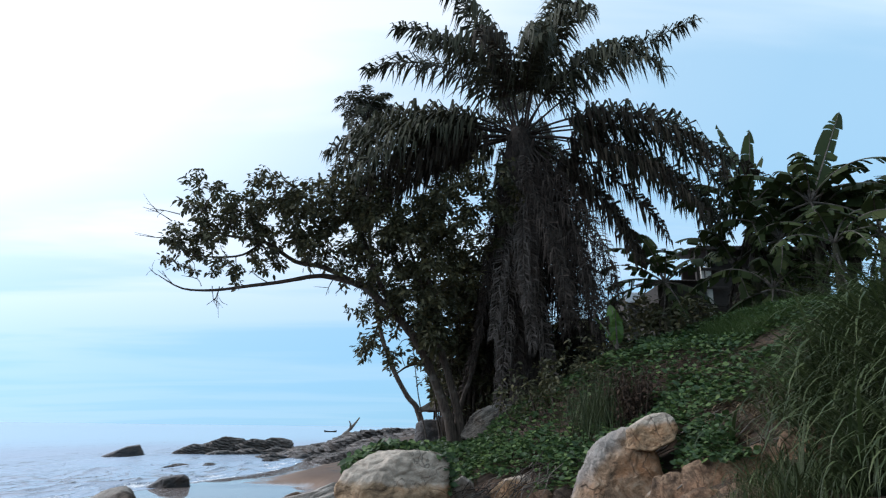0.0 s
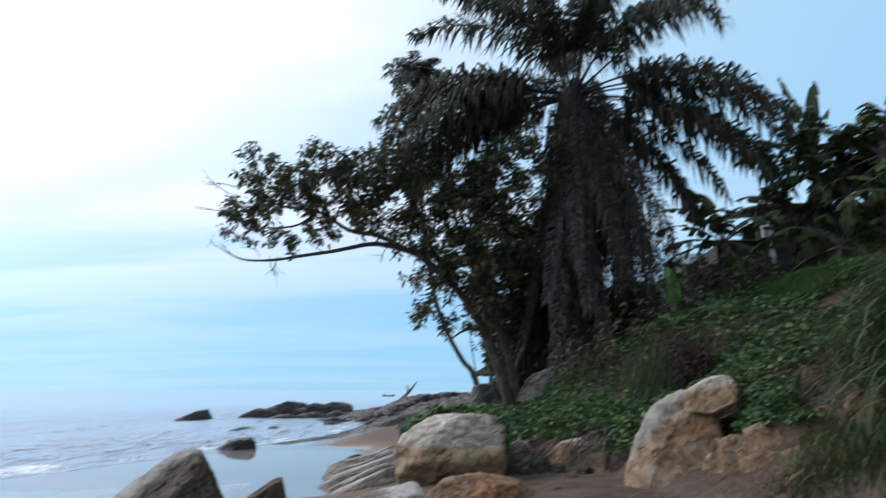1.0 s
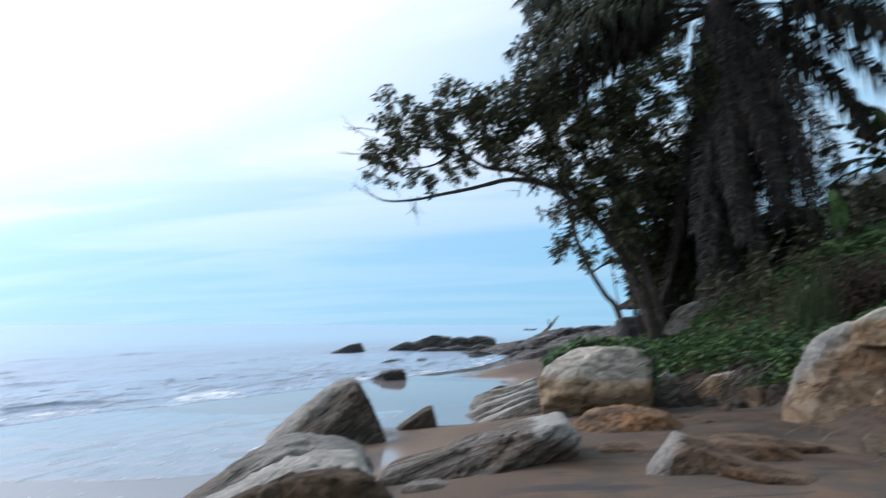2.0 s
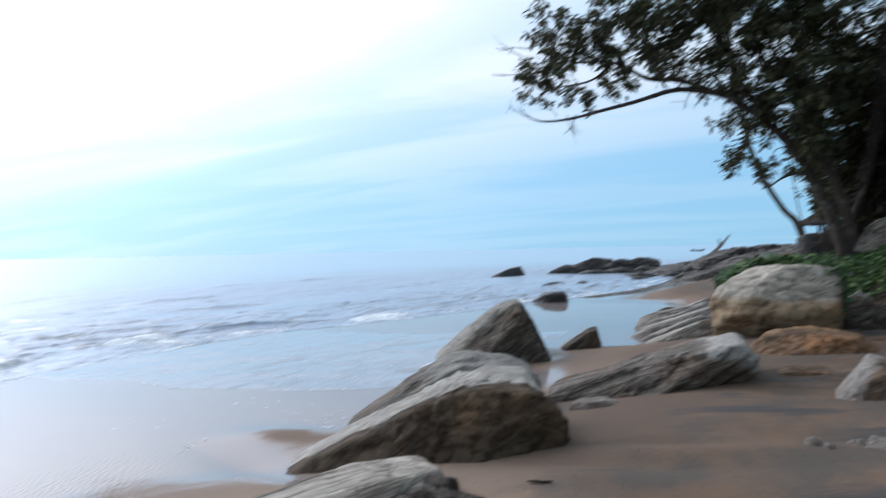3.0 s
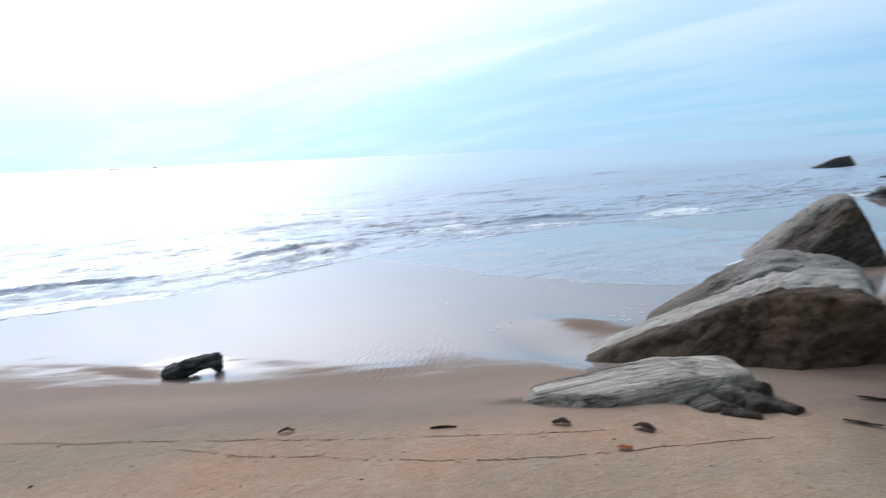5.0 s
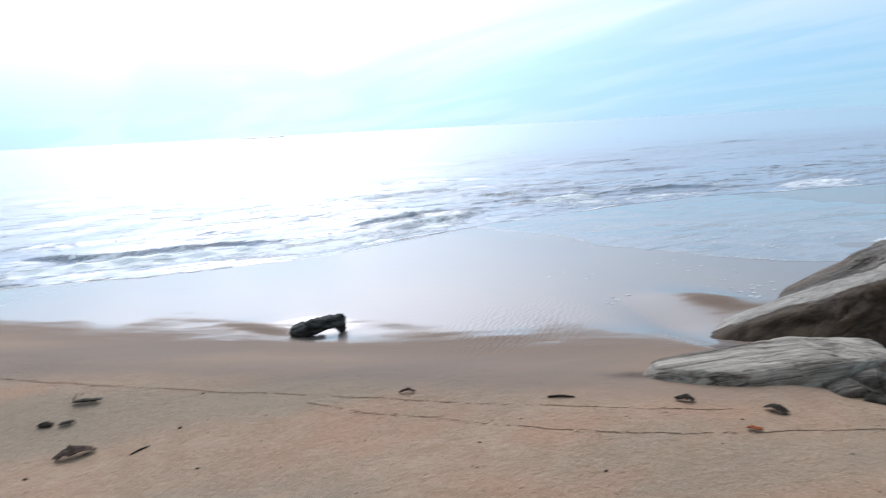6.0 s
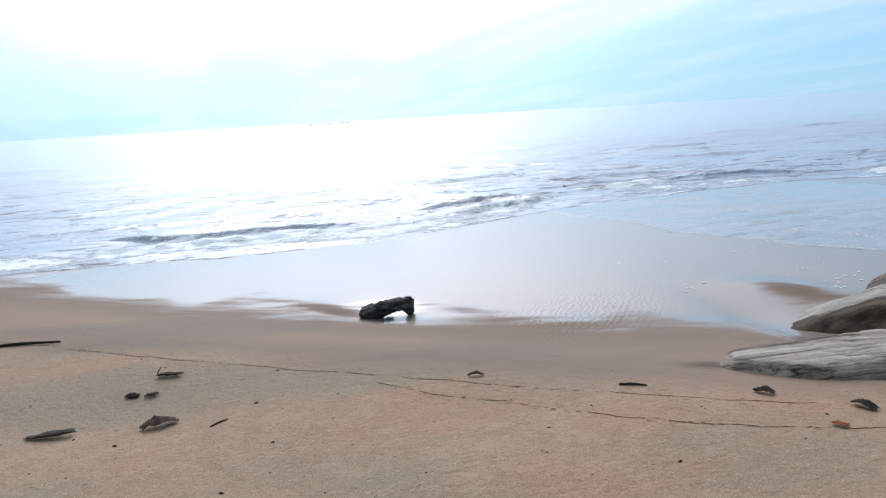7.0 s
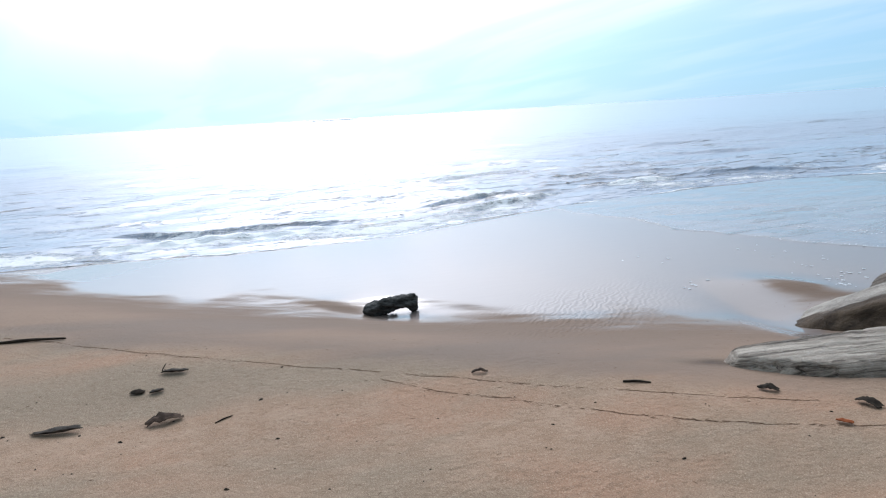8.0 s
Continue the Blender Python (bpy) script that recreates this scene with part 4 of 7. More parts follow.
carved("boulder", (2.76, 11.24, 1.25), -14, 0.55, "upright rust-stained pale boulder at the foot of the bank", "rusty_sandstone", 20,
       [(-0.96, 0, 0.28, 0.58), (-0.89, 0, 0.46, 0.53), (-0.41, 0, 0.91, 0.61), (0.41, 0, 0.91, 0.79), (0.94, 0, 0.34, 0.70), (0.99, 0, -0.15, 0.64), (0.76, 0, -0.65, 0.92), (0.01, 0, -1.0, 0.89), (-0.62, 0, -0.78, 1.12)], rough=0.05, hard=18.0, sub=6, splits=0.022)
cap_stone = carved("cap_stone", (3.26, 11.12, 1.95), -16, 0.4, "rounded pale tan cap stone on the upright boulder", "sandstone", 21,
       [(-0.95, 0, 0.1, 0.44), (-0.55, 0, 0.83, 0.27), (-0.28, 0, 0.96, 0.22), (0.13, 0, 0.99, 0.27), (0.7, 0, 0.7, 0.40), (0.98, 0, 0.1, 0.42), (0.75, 0, -0.66, 0.36), (0.2, 0, -0.98, 0.25), (-0.35, 0, -0.94, 0.26)], hard=24.0, rough=0.05, sub=6, splits=0.012)
cap_stone.rotation_euler[1] = radians(-15)
carved("rock", (-0.32, 10.19, 0.56), 2, 0.5, "low rusty brown rock in the sand", "rust_rock", 18,
       [(-0.62, 0, 0.79, 0.39), (-0.23, 0, 0.97, 0.25), (0.12, 0, 0.99, 0.24), (0.55, 0, 0.83, 0.46), (0.67, 0, -0.74, 0.81), (0.05, 0, -1.0, 0.54), (-0.43, 0, -0.9, 0.75), (-0.25, -0.7, 0.66, 0.34)], rough=0.08, sub=6, splits=0.02, hard=36.0)
carved("rock", (0.46, 7.61, 0.63), -4, 0.4, "low brown rock with a pale sloping face in the sand", "ledge_rock", 19,
       [(-0.80, 0, 0.60, 0.27), (-0.45, -0.3, 0.85, 0.24), (0.30, 0, 0.95, 0.15), (0.45, 0, 0.89, 0.24), (0.51, 0, -0.86, 0.7), (0.03, 0, -1.0, 0.49)], sub=6, hard=40.0, splits=0.02)
carved("rock", (-3.42, 17.31, 0.34), 11, 0.22, "small dark rock at the edge of the pool", "granite_dark", 25,
       [(-0.66, 0, 0.75, 0.19), (-0.31, 0, 0.95, 0.11), (0.24, 0, 0.97, 0.11), (0.93, 0, 0.36, 0.28), (-0.02, 0, -1.0, 0.4)])
carved("rock", (-8.68, 23.59, 0.20), 20, 0.5, "dark wet rock in the shallow surf", "wet_rock", 22,
       [(-0.52, 0, 0.85, 0.27), (-0.12, 0, 0.98, 0.14), (0.4, 0, 0.9, 0.24), (0.97, 0, 0.24, 0.41), (0.83, 0, -0.56, 0.69), (-0.05, 0, -1.0, 0.46)], hard=16.0, rough=0.12)
carved("rock", (-20.02, 45.47, 0.23), 24, 1.0, "dark wet rock out in the sea", "wet_rock", 23,
       [(-0.39, 0, 0.92, 0.28), (-0.15, 0, 0.99, 0.31), (0.86, 0, 0.5, 0.86), (0.21, 0, -0.98, 0.58), (-0.04, 0, -1.0, 0.67)])
carved("rock", (0.40, 13.39, 0.90), -2, 0.3, "small grey stone under the creepers of the bank", "granite", 26,
       [(-0.92, 0, 0.39, 0.2), (-0.6, 0, 0.8, 0.17), (0.54, 0, 0.84, 0.19), (0.99, 0, 0.14, 0.22), (-0.08, 0, -1.0, 0.5)])
carved("rock", (1.42, 13.16, 0.98), -6, 0.35, "pale stone half covered by creepers", "sandstone", 27,
       [(-0.64, 0, 0.76, 0.24), (-0.21, 0, 0.98, 0.16), (0.6, 0, 0.8, 0.25), (0.97, 0, -0.24, 0.33), (-0.07, 0, -1.0, 0.48)])
carved("boulder", (1.42, 19.20, 2.25), -4, 0.5, "pale grey boulder in the shade of the trees", "granite", 28,
       [(-0.82, 0, 0.58, 0.48), (-0.35, 0, 0.94, 0.31), (0.12, 0, 0.99, 0.39), (0.97, 0, 0.26, 0.64), (0.2, 0, -0.98, 0.66), (-0.3, 0, -0.96, 0.74)], splits=0.05, rough=0.08)
carved("rock_ledge", (1.15, 8.22, 0.53), -8, 0.5, "low ledge of brown rock just out of the sand", "brown_rock", 60,
       [(-0.51, 0, 0.86, 0.36), (-0.01, 0, 1.0, 0.22), (0.49, 0, 0.87, 0.29), (0.77, 0, -0.63, 0.73), (0.03, 0, -1.0, 0.54), (-0.54, 0, -0.84, 0.62)], strata=0.03)
carved("rock_ledge", (0.92, 7.22, gz(0.92, 7.22) + 0.01), -38, 0.22, "long low brown ledge with a shadowed lip in the sand", "brown_rock", 62,
       [(-0.3, 0, 0.95, 0.13), (0.05, 0, 1.0, 0.07), (0.5, 0, 0.87, 0.28), (1, 0, 0.1, 0.66), (-1, 0, 0.1, 0.5), (0.1, -0.85, -0.5, 0.17), (0, 0, -1, 0.3)], sub=5, strata=0.02, rough=0.05)
carved("rock_ledge", (1.42, 8.36, gz(1.42, 8.36) + 0.0), 24, 0.25, "low step of dark brown rock below the bank", "brown_rock", 63,
       [(-0.3, 0, 0.95, 0.14), (0.05, 0, 1.0, 0.08), (0.4, 0, 0.9, 0.25), (1, 0, 0.1, 0.7), (-1, 0, 0.1, 0.55), (0, -0.85, -0.5, 0.2), (0, 0, -1, 0.3)], sub=5, strata=0.02, rough=0.05)
carved("rock_ledge", (-0.30, 8.65, 0.40), 2, 0.3, "flat dark brown rock flush with the sand", "brown_rock", 61,
       [(-0.48, 0, 0.88, 0.2), (0.01, 0, 1.0, 0.14), (0.69, 0, 0.72, 0.29), (0.23, 0, -0.97, 0.46), (-0.4, 0, -0.92, 0.52)])
carved("stone", (-2.12, 6.72, 0.36), 12, 0.13, "small wet pale stone beside the long slab", "smooth_granite", 66,
       [(-0.5, 0, 0.87, 0.12), (-0.1, 0, 1.0, 0.06), (0.35, 0, 0.94, 0.10), (1, 0, 0.1, 0.22), (-1, 0, 0.1, 0.24), (0, 0, -1, 0.2)], rough=0.03)
carved("rock", (3.19, 10.74, 0.95), -16, 0.3, "rust-stained splinter beside the upright boulder", "sandstone", 64,
       [(-0.93, 0, 0.37, 0.16), (-0.65, 0, 0.76, 0.17), (0.62, 0, 0.78, 0.19), (1.0, 0, -0.07, 0.2), (0.15, 0, -0.99, 0.5)])
carved("boulder", (-0.32, 23.35, 1.89), 1, 0.5, "low dark block of rock under the leaning tree", "wet_rock", 65,
       [(-0.99, 0, 0.1, 0.49), (-0.4, 0, 0.92, 0.39), (0.01, 0, 1.0, 0.33), (0.99, 0, 0.15, 0.58), (0.31, 0, -0.95, 0.7), (-0.29, 0, -0.96, 0.67)])

# low reef out in the water and the shelf that joins it to the land
def reef_rock(at, size, rz, seed, label):
    sx, sy, sz = size
    pl = [(-0.35, 0, 0.94, 0.55 * sz + 0.16 * sx), (-0.1, 0, 1, sz), (0.16, 0, 0.98, sz * 0.98), (1, 0, 0.25, sx), (-1, 0, 0.2, sx), (0, 0, -1, sz + 0.4)]
    ob = carved("reef_rock", at, rz, sy, label, "reef", seed, pl, strata=0.10, strata_dir=(0.30, -0.25, 0.9), sub=6, rough=0.08, grain=0.11, splits=0.04)
    tagged(ob, group="rocks of the reef")


for k, (x, y, z, sx, sz) in enumerate([(-17.3, 50.6, 0.05, 1.5, 0.55), (-16.0, 52.2, 0.25, 1.6, 0.9), (-14.0, 52.6, 0.2, 1.7, 0.8), (-12.6, 53.2, 0.4, 1.5, 0.72), (-13.2, 50.4, 0.0, 2.2, 0.36), (-15.0, 49.6, -0.05, 1.9, 0.3), (-11.9, 52.0, 0.05, 1.3, 0.4)]):
    reef_rock((x, y, z), (sx, 1.2, sz), 12 + 5 * (k % 3), 30 + k, "dark layered rock of a low reef in the sea")
for k, (x, y, z, sx, sz) in enumerate([(-12.6, 34.4, -0.14, 1.2, 0.26), (-11.4, 35.6, -0.14, 1.0, 0.26), (-10.6, 45, -0.02, 1.6, 0.26), (-9.8, 41, -0.1, 1.2, 0.25)]):
    reef_rock((x, y, z), (sx, 0.8, sz), 10 + 8 * (k % 3), 40 + k, "low wet rock washed by the surf")
for k in range(30):
    a = k / 29.0
    x = -11.4 + 11.4 * a + 0.4 * math.sin(k * 2.1)
    y = 54 - 13 * a + 2.6 * math.sin(k * 2.7)
    top = 0.3 + 1.6 * min(1.0, a * 1.5) ** 1.3 - 0.18 * (k % 3)
    reef_rock((x, y, top - 0.45), (1.5 + 0.45 * (k % 4), 1.3, 0.45), 6 + 11 * (k % 4), 50 + k, "dark layered rock shelf running into the sea")
for k, (x, y, z, sx, sz) in enumerate([(-7.8, 47, 0.0, 1.7, 0.36), (-6.2, 45, 0.2, 1.8, 0.42), (-7.0, 42, 0.0, 1.4, 0.32), (-4.6, 42, 0.4, 1.8, 0.5), (-3.4, 38, 0.7, 1.7, 0.5), (-4.8, 37, 0.3, 1.4, 0.42), (-5.6, 39.5, 0.15, 1.5, 0.4)]):
    reef_rock((x, y, z), (sx, 1.0, sz), 20 - 9 * (k % 3), 90 + k, "dark layered rock at the foot of the shelf")


# slanting fins of layered rock beside the pale boulder
def rock_fin(k, x, y, z, ln):
    pl = [(0.0, 0, 1, 0.06), (-0.2, 0, 0.98, 0.10), (0.2, -0.75, 0.6, 0.13), (1, 0, 0.2, ln), (-0.6, 0, 0.8, ln * 0.7), (-1, 0, 0.1, ln * 1.25), (0, 0, -1, 0.42)]
    ob = carved("rock_fin", (x, y, z), 11 + 13 * math.sin(2.4 * k), 0.17 + 0.05 * math.sin(1.3 * k), "thin slanting fin of grey layered rock", "fin_rock", 170 + k, pl, sub=5, rough=0.04, strata=0.05, grain=0.12, strata_dir=(0.05, -0.5, 0.85))
    ob.rotation_euler[1] = radians(-18 - 7 * math.sin(1.9 * k + 1))
    tagged(ob, group="fins of layered rock")


for k in range(15):
    a = k / 14.0
    fx, fy = -2.75 - 0.4 * a + 0.14 * (k % 3), 12.7 + 3.0 * a
    rock_fin(k, fx + 0.12 * math.sin(3.1 * k), fy, 0.19 + 0.29 * a + 0.05 * math.sin(2.2 * k), 0.98 - 0.22 * math.sin(2.7 * k))

# ---- plant tools ----
def unit(v):
    v = np.asarray(v, float)
    return v / np.maximum(np.linalg.norm(v, axis=-1, keepdims=True), 1e-9)


def scatter_mesh(name, tv, tf, pos, ax, ay, az, mats, scale=None):
    """Many copies of a small template, joined into one mesh; ax, ay, az are the copies' axes."""
    tv = np.asarray(tv, float)
    n, k = len(pos), len(tv)
    s = np.ones(n) if scale is None else np.asarray(scale)
    loc = tv[None, :, :] * s[:, None, None]
    vv = pos[:, None, :] + loc[:, :, 0:1] * ax[:, None, :] + loc[:, :, 1:2] * ay[:, None, :] + loc[:, :, 2:3] * az[:, None, :]
    faces = []
    for f in tf:
        faces.append(np.array(f)[None, :] + (np.arange(n) * k)[:, None])
    size = {len(f) for f in tf}
    if len(size) == 1:
        ff = np.stack(faces, 1).reshape(-1, size.pop())
    else:
        ff = [list(map(int, r)) for block in faces for r in block]
    return mesh_from(name, vv.reshape(-1, 3), ff, mats, False)


def frames_for(direction, up_hint):
    """Axes with y along direction and z close to the hint."""
    ay = unit(direction)
    ax = unit(np.cross(ay, up_hint))
    az = np.cross(ax, ay)
    return ax, ay, az


def tube(points, radii, sides=8, lumps=0.0, seed=0):
    """Verts and faces of a tapered, uneven stem along points."""
    pts = np.asarray(points, float)
    # a smooth line through the points
    fine, rr = [], []
    n = len(pts)
    for i in range(n - 1):
        p0, p1, p2, p3 = pts[max(i - 1, 0)], pts[i], pts[i + 1], pts[min(i + 2, n - 1)]
        for t in np.linspace(0, 1, 5)[: 4 if i < n - 2 else 5]:
            fine.append(0.5 * (2 * p1 + (p2 - p0) * t + (2 * p0 - 5 * p1 + 4 * p2 - p3) * t * t + (3 * p1 - p0 - 3 * p2 + p3) * t ** 3))
            rr.append(radii[i] + (radii[i + 1] - radii[i]) * t)
    fine, rr = np.array(fine), np.array(rr)
    tang = unit(np.gradient(fine, axis=0))
    side = unit(np.cross(tang, np.array([0.31, 0.9, 0.27])))
    upv = np.cross(side, tang)
    rnd = np.random.RandomState(seed)
    verts, faces = [], []
    for i in range(len(fine)):
        for k in range(sides):
            a = 2 * math.pi * k / sides
            r = rr[i] * (1 + lumps * (rnd.rand() - 0.5))
            verts.append(fine[i] + r * (math.cos(a) * side[i] + math.sin(a) * upv[i]))
    m = len(fine)
    for i in range(m - 1):
        for k in range(sides):
            faces.append([i * sides + k, i * sides + (k + 1) % sides, (i + 1) * sides + (k + 1) % sides, (i + 1) * sides + k])
    verts += [fine[0], fine[-1]]
    for k in range(sides):
        faces.append([m * sides, (k + 1) % sides, k])
        faces.append([m * sides + 1, (m - 1) * sides + k, (m - 1) * sides + (k + 1) % sides])
    return verts, faces


def tubes_mesh(name, stems, mat, sides=6, lumps=0.15):
    verts, faces = [], []
    for k, (pts, radii) in enumerate(stems):
        v, f = tube(pts, radii, sides, lumps, k)
        o = len(verts)
        verts += v
        faces += [[q + o for q in g] for g in f]
    return mesh_from(name, verts, faces, [mat], True)


LEAF_V = [(0, 0, 0), (-0.22, 0.35, 0.05), (0, 0.42, -0.03), (0.22, 0.35, 0.05), (-0.20, 0.75, 0.0), (0, 0.8, -0.07), (0.20, 0.75, 0.0), (0, 1.08, -0.14)]
LEAF_F = [(0, 2, 1), (0, 3, 2), (1, 2, 4), (2, 5, 4), (2, 3, 5), (3, 6, 5), (4, 5, 7), (5, 6, 7)]


def rosettes(name, tips, per, size, mat, rnd, droop=0.35, lift=0.15):
    """A crown: at every twig's tip a rosette of leaves."""
    tips = np.asarray(tips)
    pos = np.repeat(tips, per, 0)
    n = len(pos)
    a = rnd.uniform(0, 2 * math.pi, n)
    e = rnd.normal(lift - droop, 0.45, n)
    d = np.stack([np.cos(a) * np.cos(e), np.sin(a) * np.cos(e), np.sin(e)], -1)
    pos = pos + d * rnd.uniform(0.0, 0.08, n)[:, None] + rnd.normal(0, 0.07, (n, 3))
    hint = np.array([0, 0, 1.0]) + rnd.normal(0, 0.45, (n, 3))
    ax, ay, az = frames_for(d, hint)
    return scatter_mesh(name, LEAF_V, LEAF_F, pos, ax, ay, az, [mat], size * rnd.uniform(0.6, 1.15, n))


def in_blobs(blobs, y, depth, density, rnd):
    """Twig tips inside lumps (x, z, radius); fewer in the middle than near the outside."""
    out = []
    for x, z, r in blobs:
        n = int(density * r * r)
        q = unit(rnd.normal(size=(n, 3))) * (rnd.uniform(0.25, 1.0, n) ** 0.5)[:, None]
        # clumps with gaps
        keep = [noise.noise(Vector((x + p[0] * r, p[1] * 1.3, z + p[2] * r)) * 1.9) > -0.04 for p in q]
        q = q[np.array(keep)]
        q = q * np.array([r, depth * min(1, 0.4 + r), r])
        out.append(q + np.array([x, y, z]))
    return np.concatenate(out)


# ---- the broad-leaved tree that leans over the sea ----
def leaning_tree():
    rnd = np.random.RandomState(5)
    tree = empty("leaning_tree", (0.38, 19.0, gz(0.38, 19.0)))
    o = np.array(tree.location)

    def rel(pts):
        return [np.array(p) - o for p in pts]

    trunk = [[(0.38, 19, 1.45), (0.2, 19, 2.2), (-0.09, 19, 3.0), (-0.65, 19, 4.2), (-1.3, 18.95, 5.0), (-2.2, 18.8, 5.78)], [0.18, 0.14, 0.125, 0.115, 0.11, 0.1]]
    stem2 = [[(0.55, 19.1, 1.5), (0.5, 19.1, 2.2), (0.25, 19.2, 3.2), (-0.1, 19.3, 4.4), (-0.3, 19.3, 5.6), (-0.6, 19.4, 7.2)], [0.15, 0.115, 0.105, 0.095, 0.08, 0.05]]
    stem3 = [[(0.3, 19.3, 1.5), (0.55, 19.6, 2.6), (1.0, 19.9, 4.0), (1.2, 20.0, 6.2)], [0.09, 0.07, 0.06, 0.04]]
    for k, (p, r) in enumerate((trunk, stem2, stem3)):
        part("trunk", tubes_mesh("trunk", [(rel(p), r)], M["bark"], 10, 0.2), tree)
    limbs = [
        ([(-2.2, 18.8, 5.78), (-2.9, 18.7, 5.97), (-3.5, 18.6, 6.02), (-4.4, 18.5, 5.83), (-5.4, 18.4, 5.66), (-6.2, 18.4, 5.55), (-7.1, 18.4, 5.58), (-7.85, 18.4, 5.97)], [0.1, 0.08, 0.065, 0.055, 0.045, 0.038, 0.026, 0.010]),
        ([(-2.6, 18.8, 5.95), (-3.4, 18.9, 6.35), (-4.2, 18.9, 6.5), (-5.1, 18.8, 7.05), (-6.2, 18.7, 7.2), (-7.0, 18.7, 7.6)], [0.08, 0.07, 0.06, 0.05, 0.035, 0.015]),
        ([(-3.8, 18.9, 6.45), (-4.3, 19.0, 7.2), (-4.9, 19.0, 8.3)], [0.05, 0.04, 0.015]),
        ([(-1.3, 18.95, 5.0), (-1.9, 19.1, 6.2), (-2.4, 19.2, 7.4), (-3.2, 19.2, 8.4)], [0.08, 0.07, 0.05, 0.02]),
        ([(-0.65, 19, 4.2), (-0.6, 19.2, 5.8), (-1.2, 19.3, 7.6)], [0.08, 0.06, 0.03]),
        ([(-5.1, 18.8, 7.05), (-5.6, 18.6, 6.6), (-6.4, 18.5, 6.5), (-7.2, 18.5, 6.6)], [0.04, 0.03, 0.025, 0.012]),
        ([(-1.3, 18.95, 5.0), (-1.7, 18.8, 4.8), (-1.9, 18.8, 4.2), (-2.1, 18.8, 3.9)], [0.05, 0.04, 0.03, 0.015]),
        ([(-0.4, 19, 3.7), (-0.9, 18.8, 3.6), (-1.3, 18.7, 3.3)], [0.04, 0.03, 0.012]),
    ]
    for p, r in limbs:
        part("limb", tubes_mesh("limb", [(rel(p), r)], M["bark"], 7, 0.2), tree)
    # bare twigs beyond the leaves
    bare = []
    for x, z, dx, dz in ((-7.85, 5.95, -0.2, 0.2), (-7.4, 5.72, -0.4, 0.35), (-6.1, 5.65, -0.35, -0.5), (-6.0, 5.64, -0.1, -0.55), (-6.3, 5.66, 0.15, -0.6), (-7.4, 7.0, -1.1, 0.05), (-7.6, 7.5, -0.8, 0.35), (-7.4, 7.7, -0.9, 0.2),
                         (-6.6, 5.66, -0.6, 0.3), (-4.8, 5.78, -0.4, 0.3), (-3.0, 5.9, -0.2, -0.45), (-2.6, 5.8, -0.35, -0.3)):
        a = np.array([x, 18.4, z])
        b = a + np.array([dx, rnd.uniform(-0.2, 0.2), dz])
        m = (a + b) / 2 + rnd.normal(0, 0.06, 3)
        bare.append((rel([a, m, b]), [0.016, 0.011, 0.005]))
        for _ in range(2):
            c = m + (b - a) * rnd.uniform(0.2, 0.5) + rnd.normal(0, 0.14, 3)
            bare.append((rel([m, (m + c) / 2 + rnd.normal(0, 0.03, 3), c]), [0.009, 0.007, 0.004]))
    tagged(part("twig", tubes_mesh("twig", bare, M["bark"], 4), tree), kind="stuff")
    outer = [(-6.7, 8.35, 0.58), (-7.1, 7.5, 0.66), (-7.35, 6.6, 0.55), (-6.1, 7.1, 0.9), (-6.0, 6.15, 0.4), (-5.6, 7.8, 0.8), (-4.8, 8.4, 0.66), (-4.6, 7.6, 1.0), (-3.6, 8.1, 0.9), (-3.3, 7.3, 0.9), (-2.7, 8.3, 0.9), (-2.2, 7.5, 1.1), (-4.9, 6.5, 0.45), (-3.6, 6.7, 0.5)]
    inner = [(-1.4, 8.1, 1.3), (-1.5, 6.5, 1.1), (-0.7, 7.0, 1.3), (-2.3, 6.4, 0.7), (-0.1, 6.4, 1.3), (-0.4, 5.2, 1.1), (-2.05, 5.3, 0.5), (-1.75, 4.5, 0.6), (-2.2, 4.0, 0.32), (-1.55, 3.75, 0.32), (-0.6, 4.2, 0.6), (-0.9, 5.6, 0.9), (0.8, 7.8, 1.2), (1.3, 8.8, 1.0), (0.2, 8.2, 1.0), (-1.7, 5.7, 0.6), (-0.2, 4.6, 0.6)]
    tips = np.concatenate([in_blobs(outer, 18.6, 1.3, 95, rnd), in_blobs(inner, 19.0, 1.5, 72, rnd)])
    # thin twigs carry the rosettes
    nodes = np.concatenate([np.array(tube(p, r, 3)[0])[::3] for p, r in limbs + [tuple(stem2), tuple(trunk)]])
    twigs = []
    for t in tips[:: 4]:
        d = np.linalg.norm(nodes - t, axis=1)
        a = nodes[np.argmin(d)]
        if d.min() < 1.6:
            m = (a + t) / 2 + rnd.normal(0, 0.08, 3)
            twigs.append(([a - o, m - o, t - o], [0.018, 0.012, 0.005]))
    tagged(part("twig", tubes_mesh("twig", twigs, M["bark"], 3, 0), tree), kind="stuff")
    part("crown", rosettes("crown", tips - o, 22, 0.18, M["tree_leaf"], rnd, 0.6), tree, "dark green leathery leaves in loose clumps")
    return tagged(tree, "leaning broad-leaved tree with dark leaves and bare lower limbs", "tree")


leaning_tree()


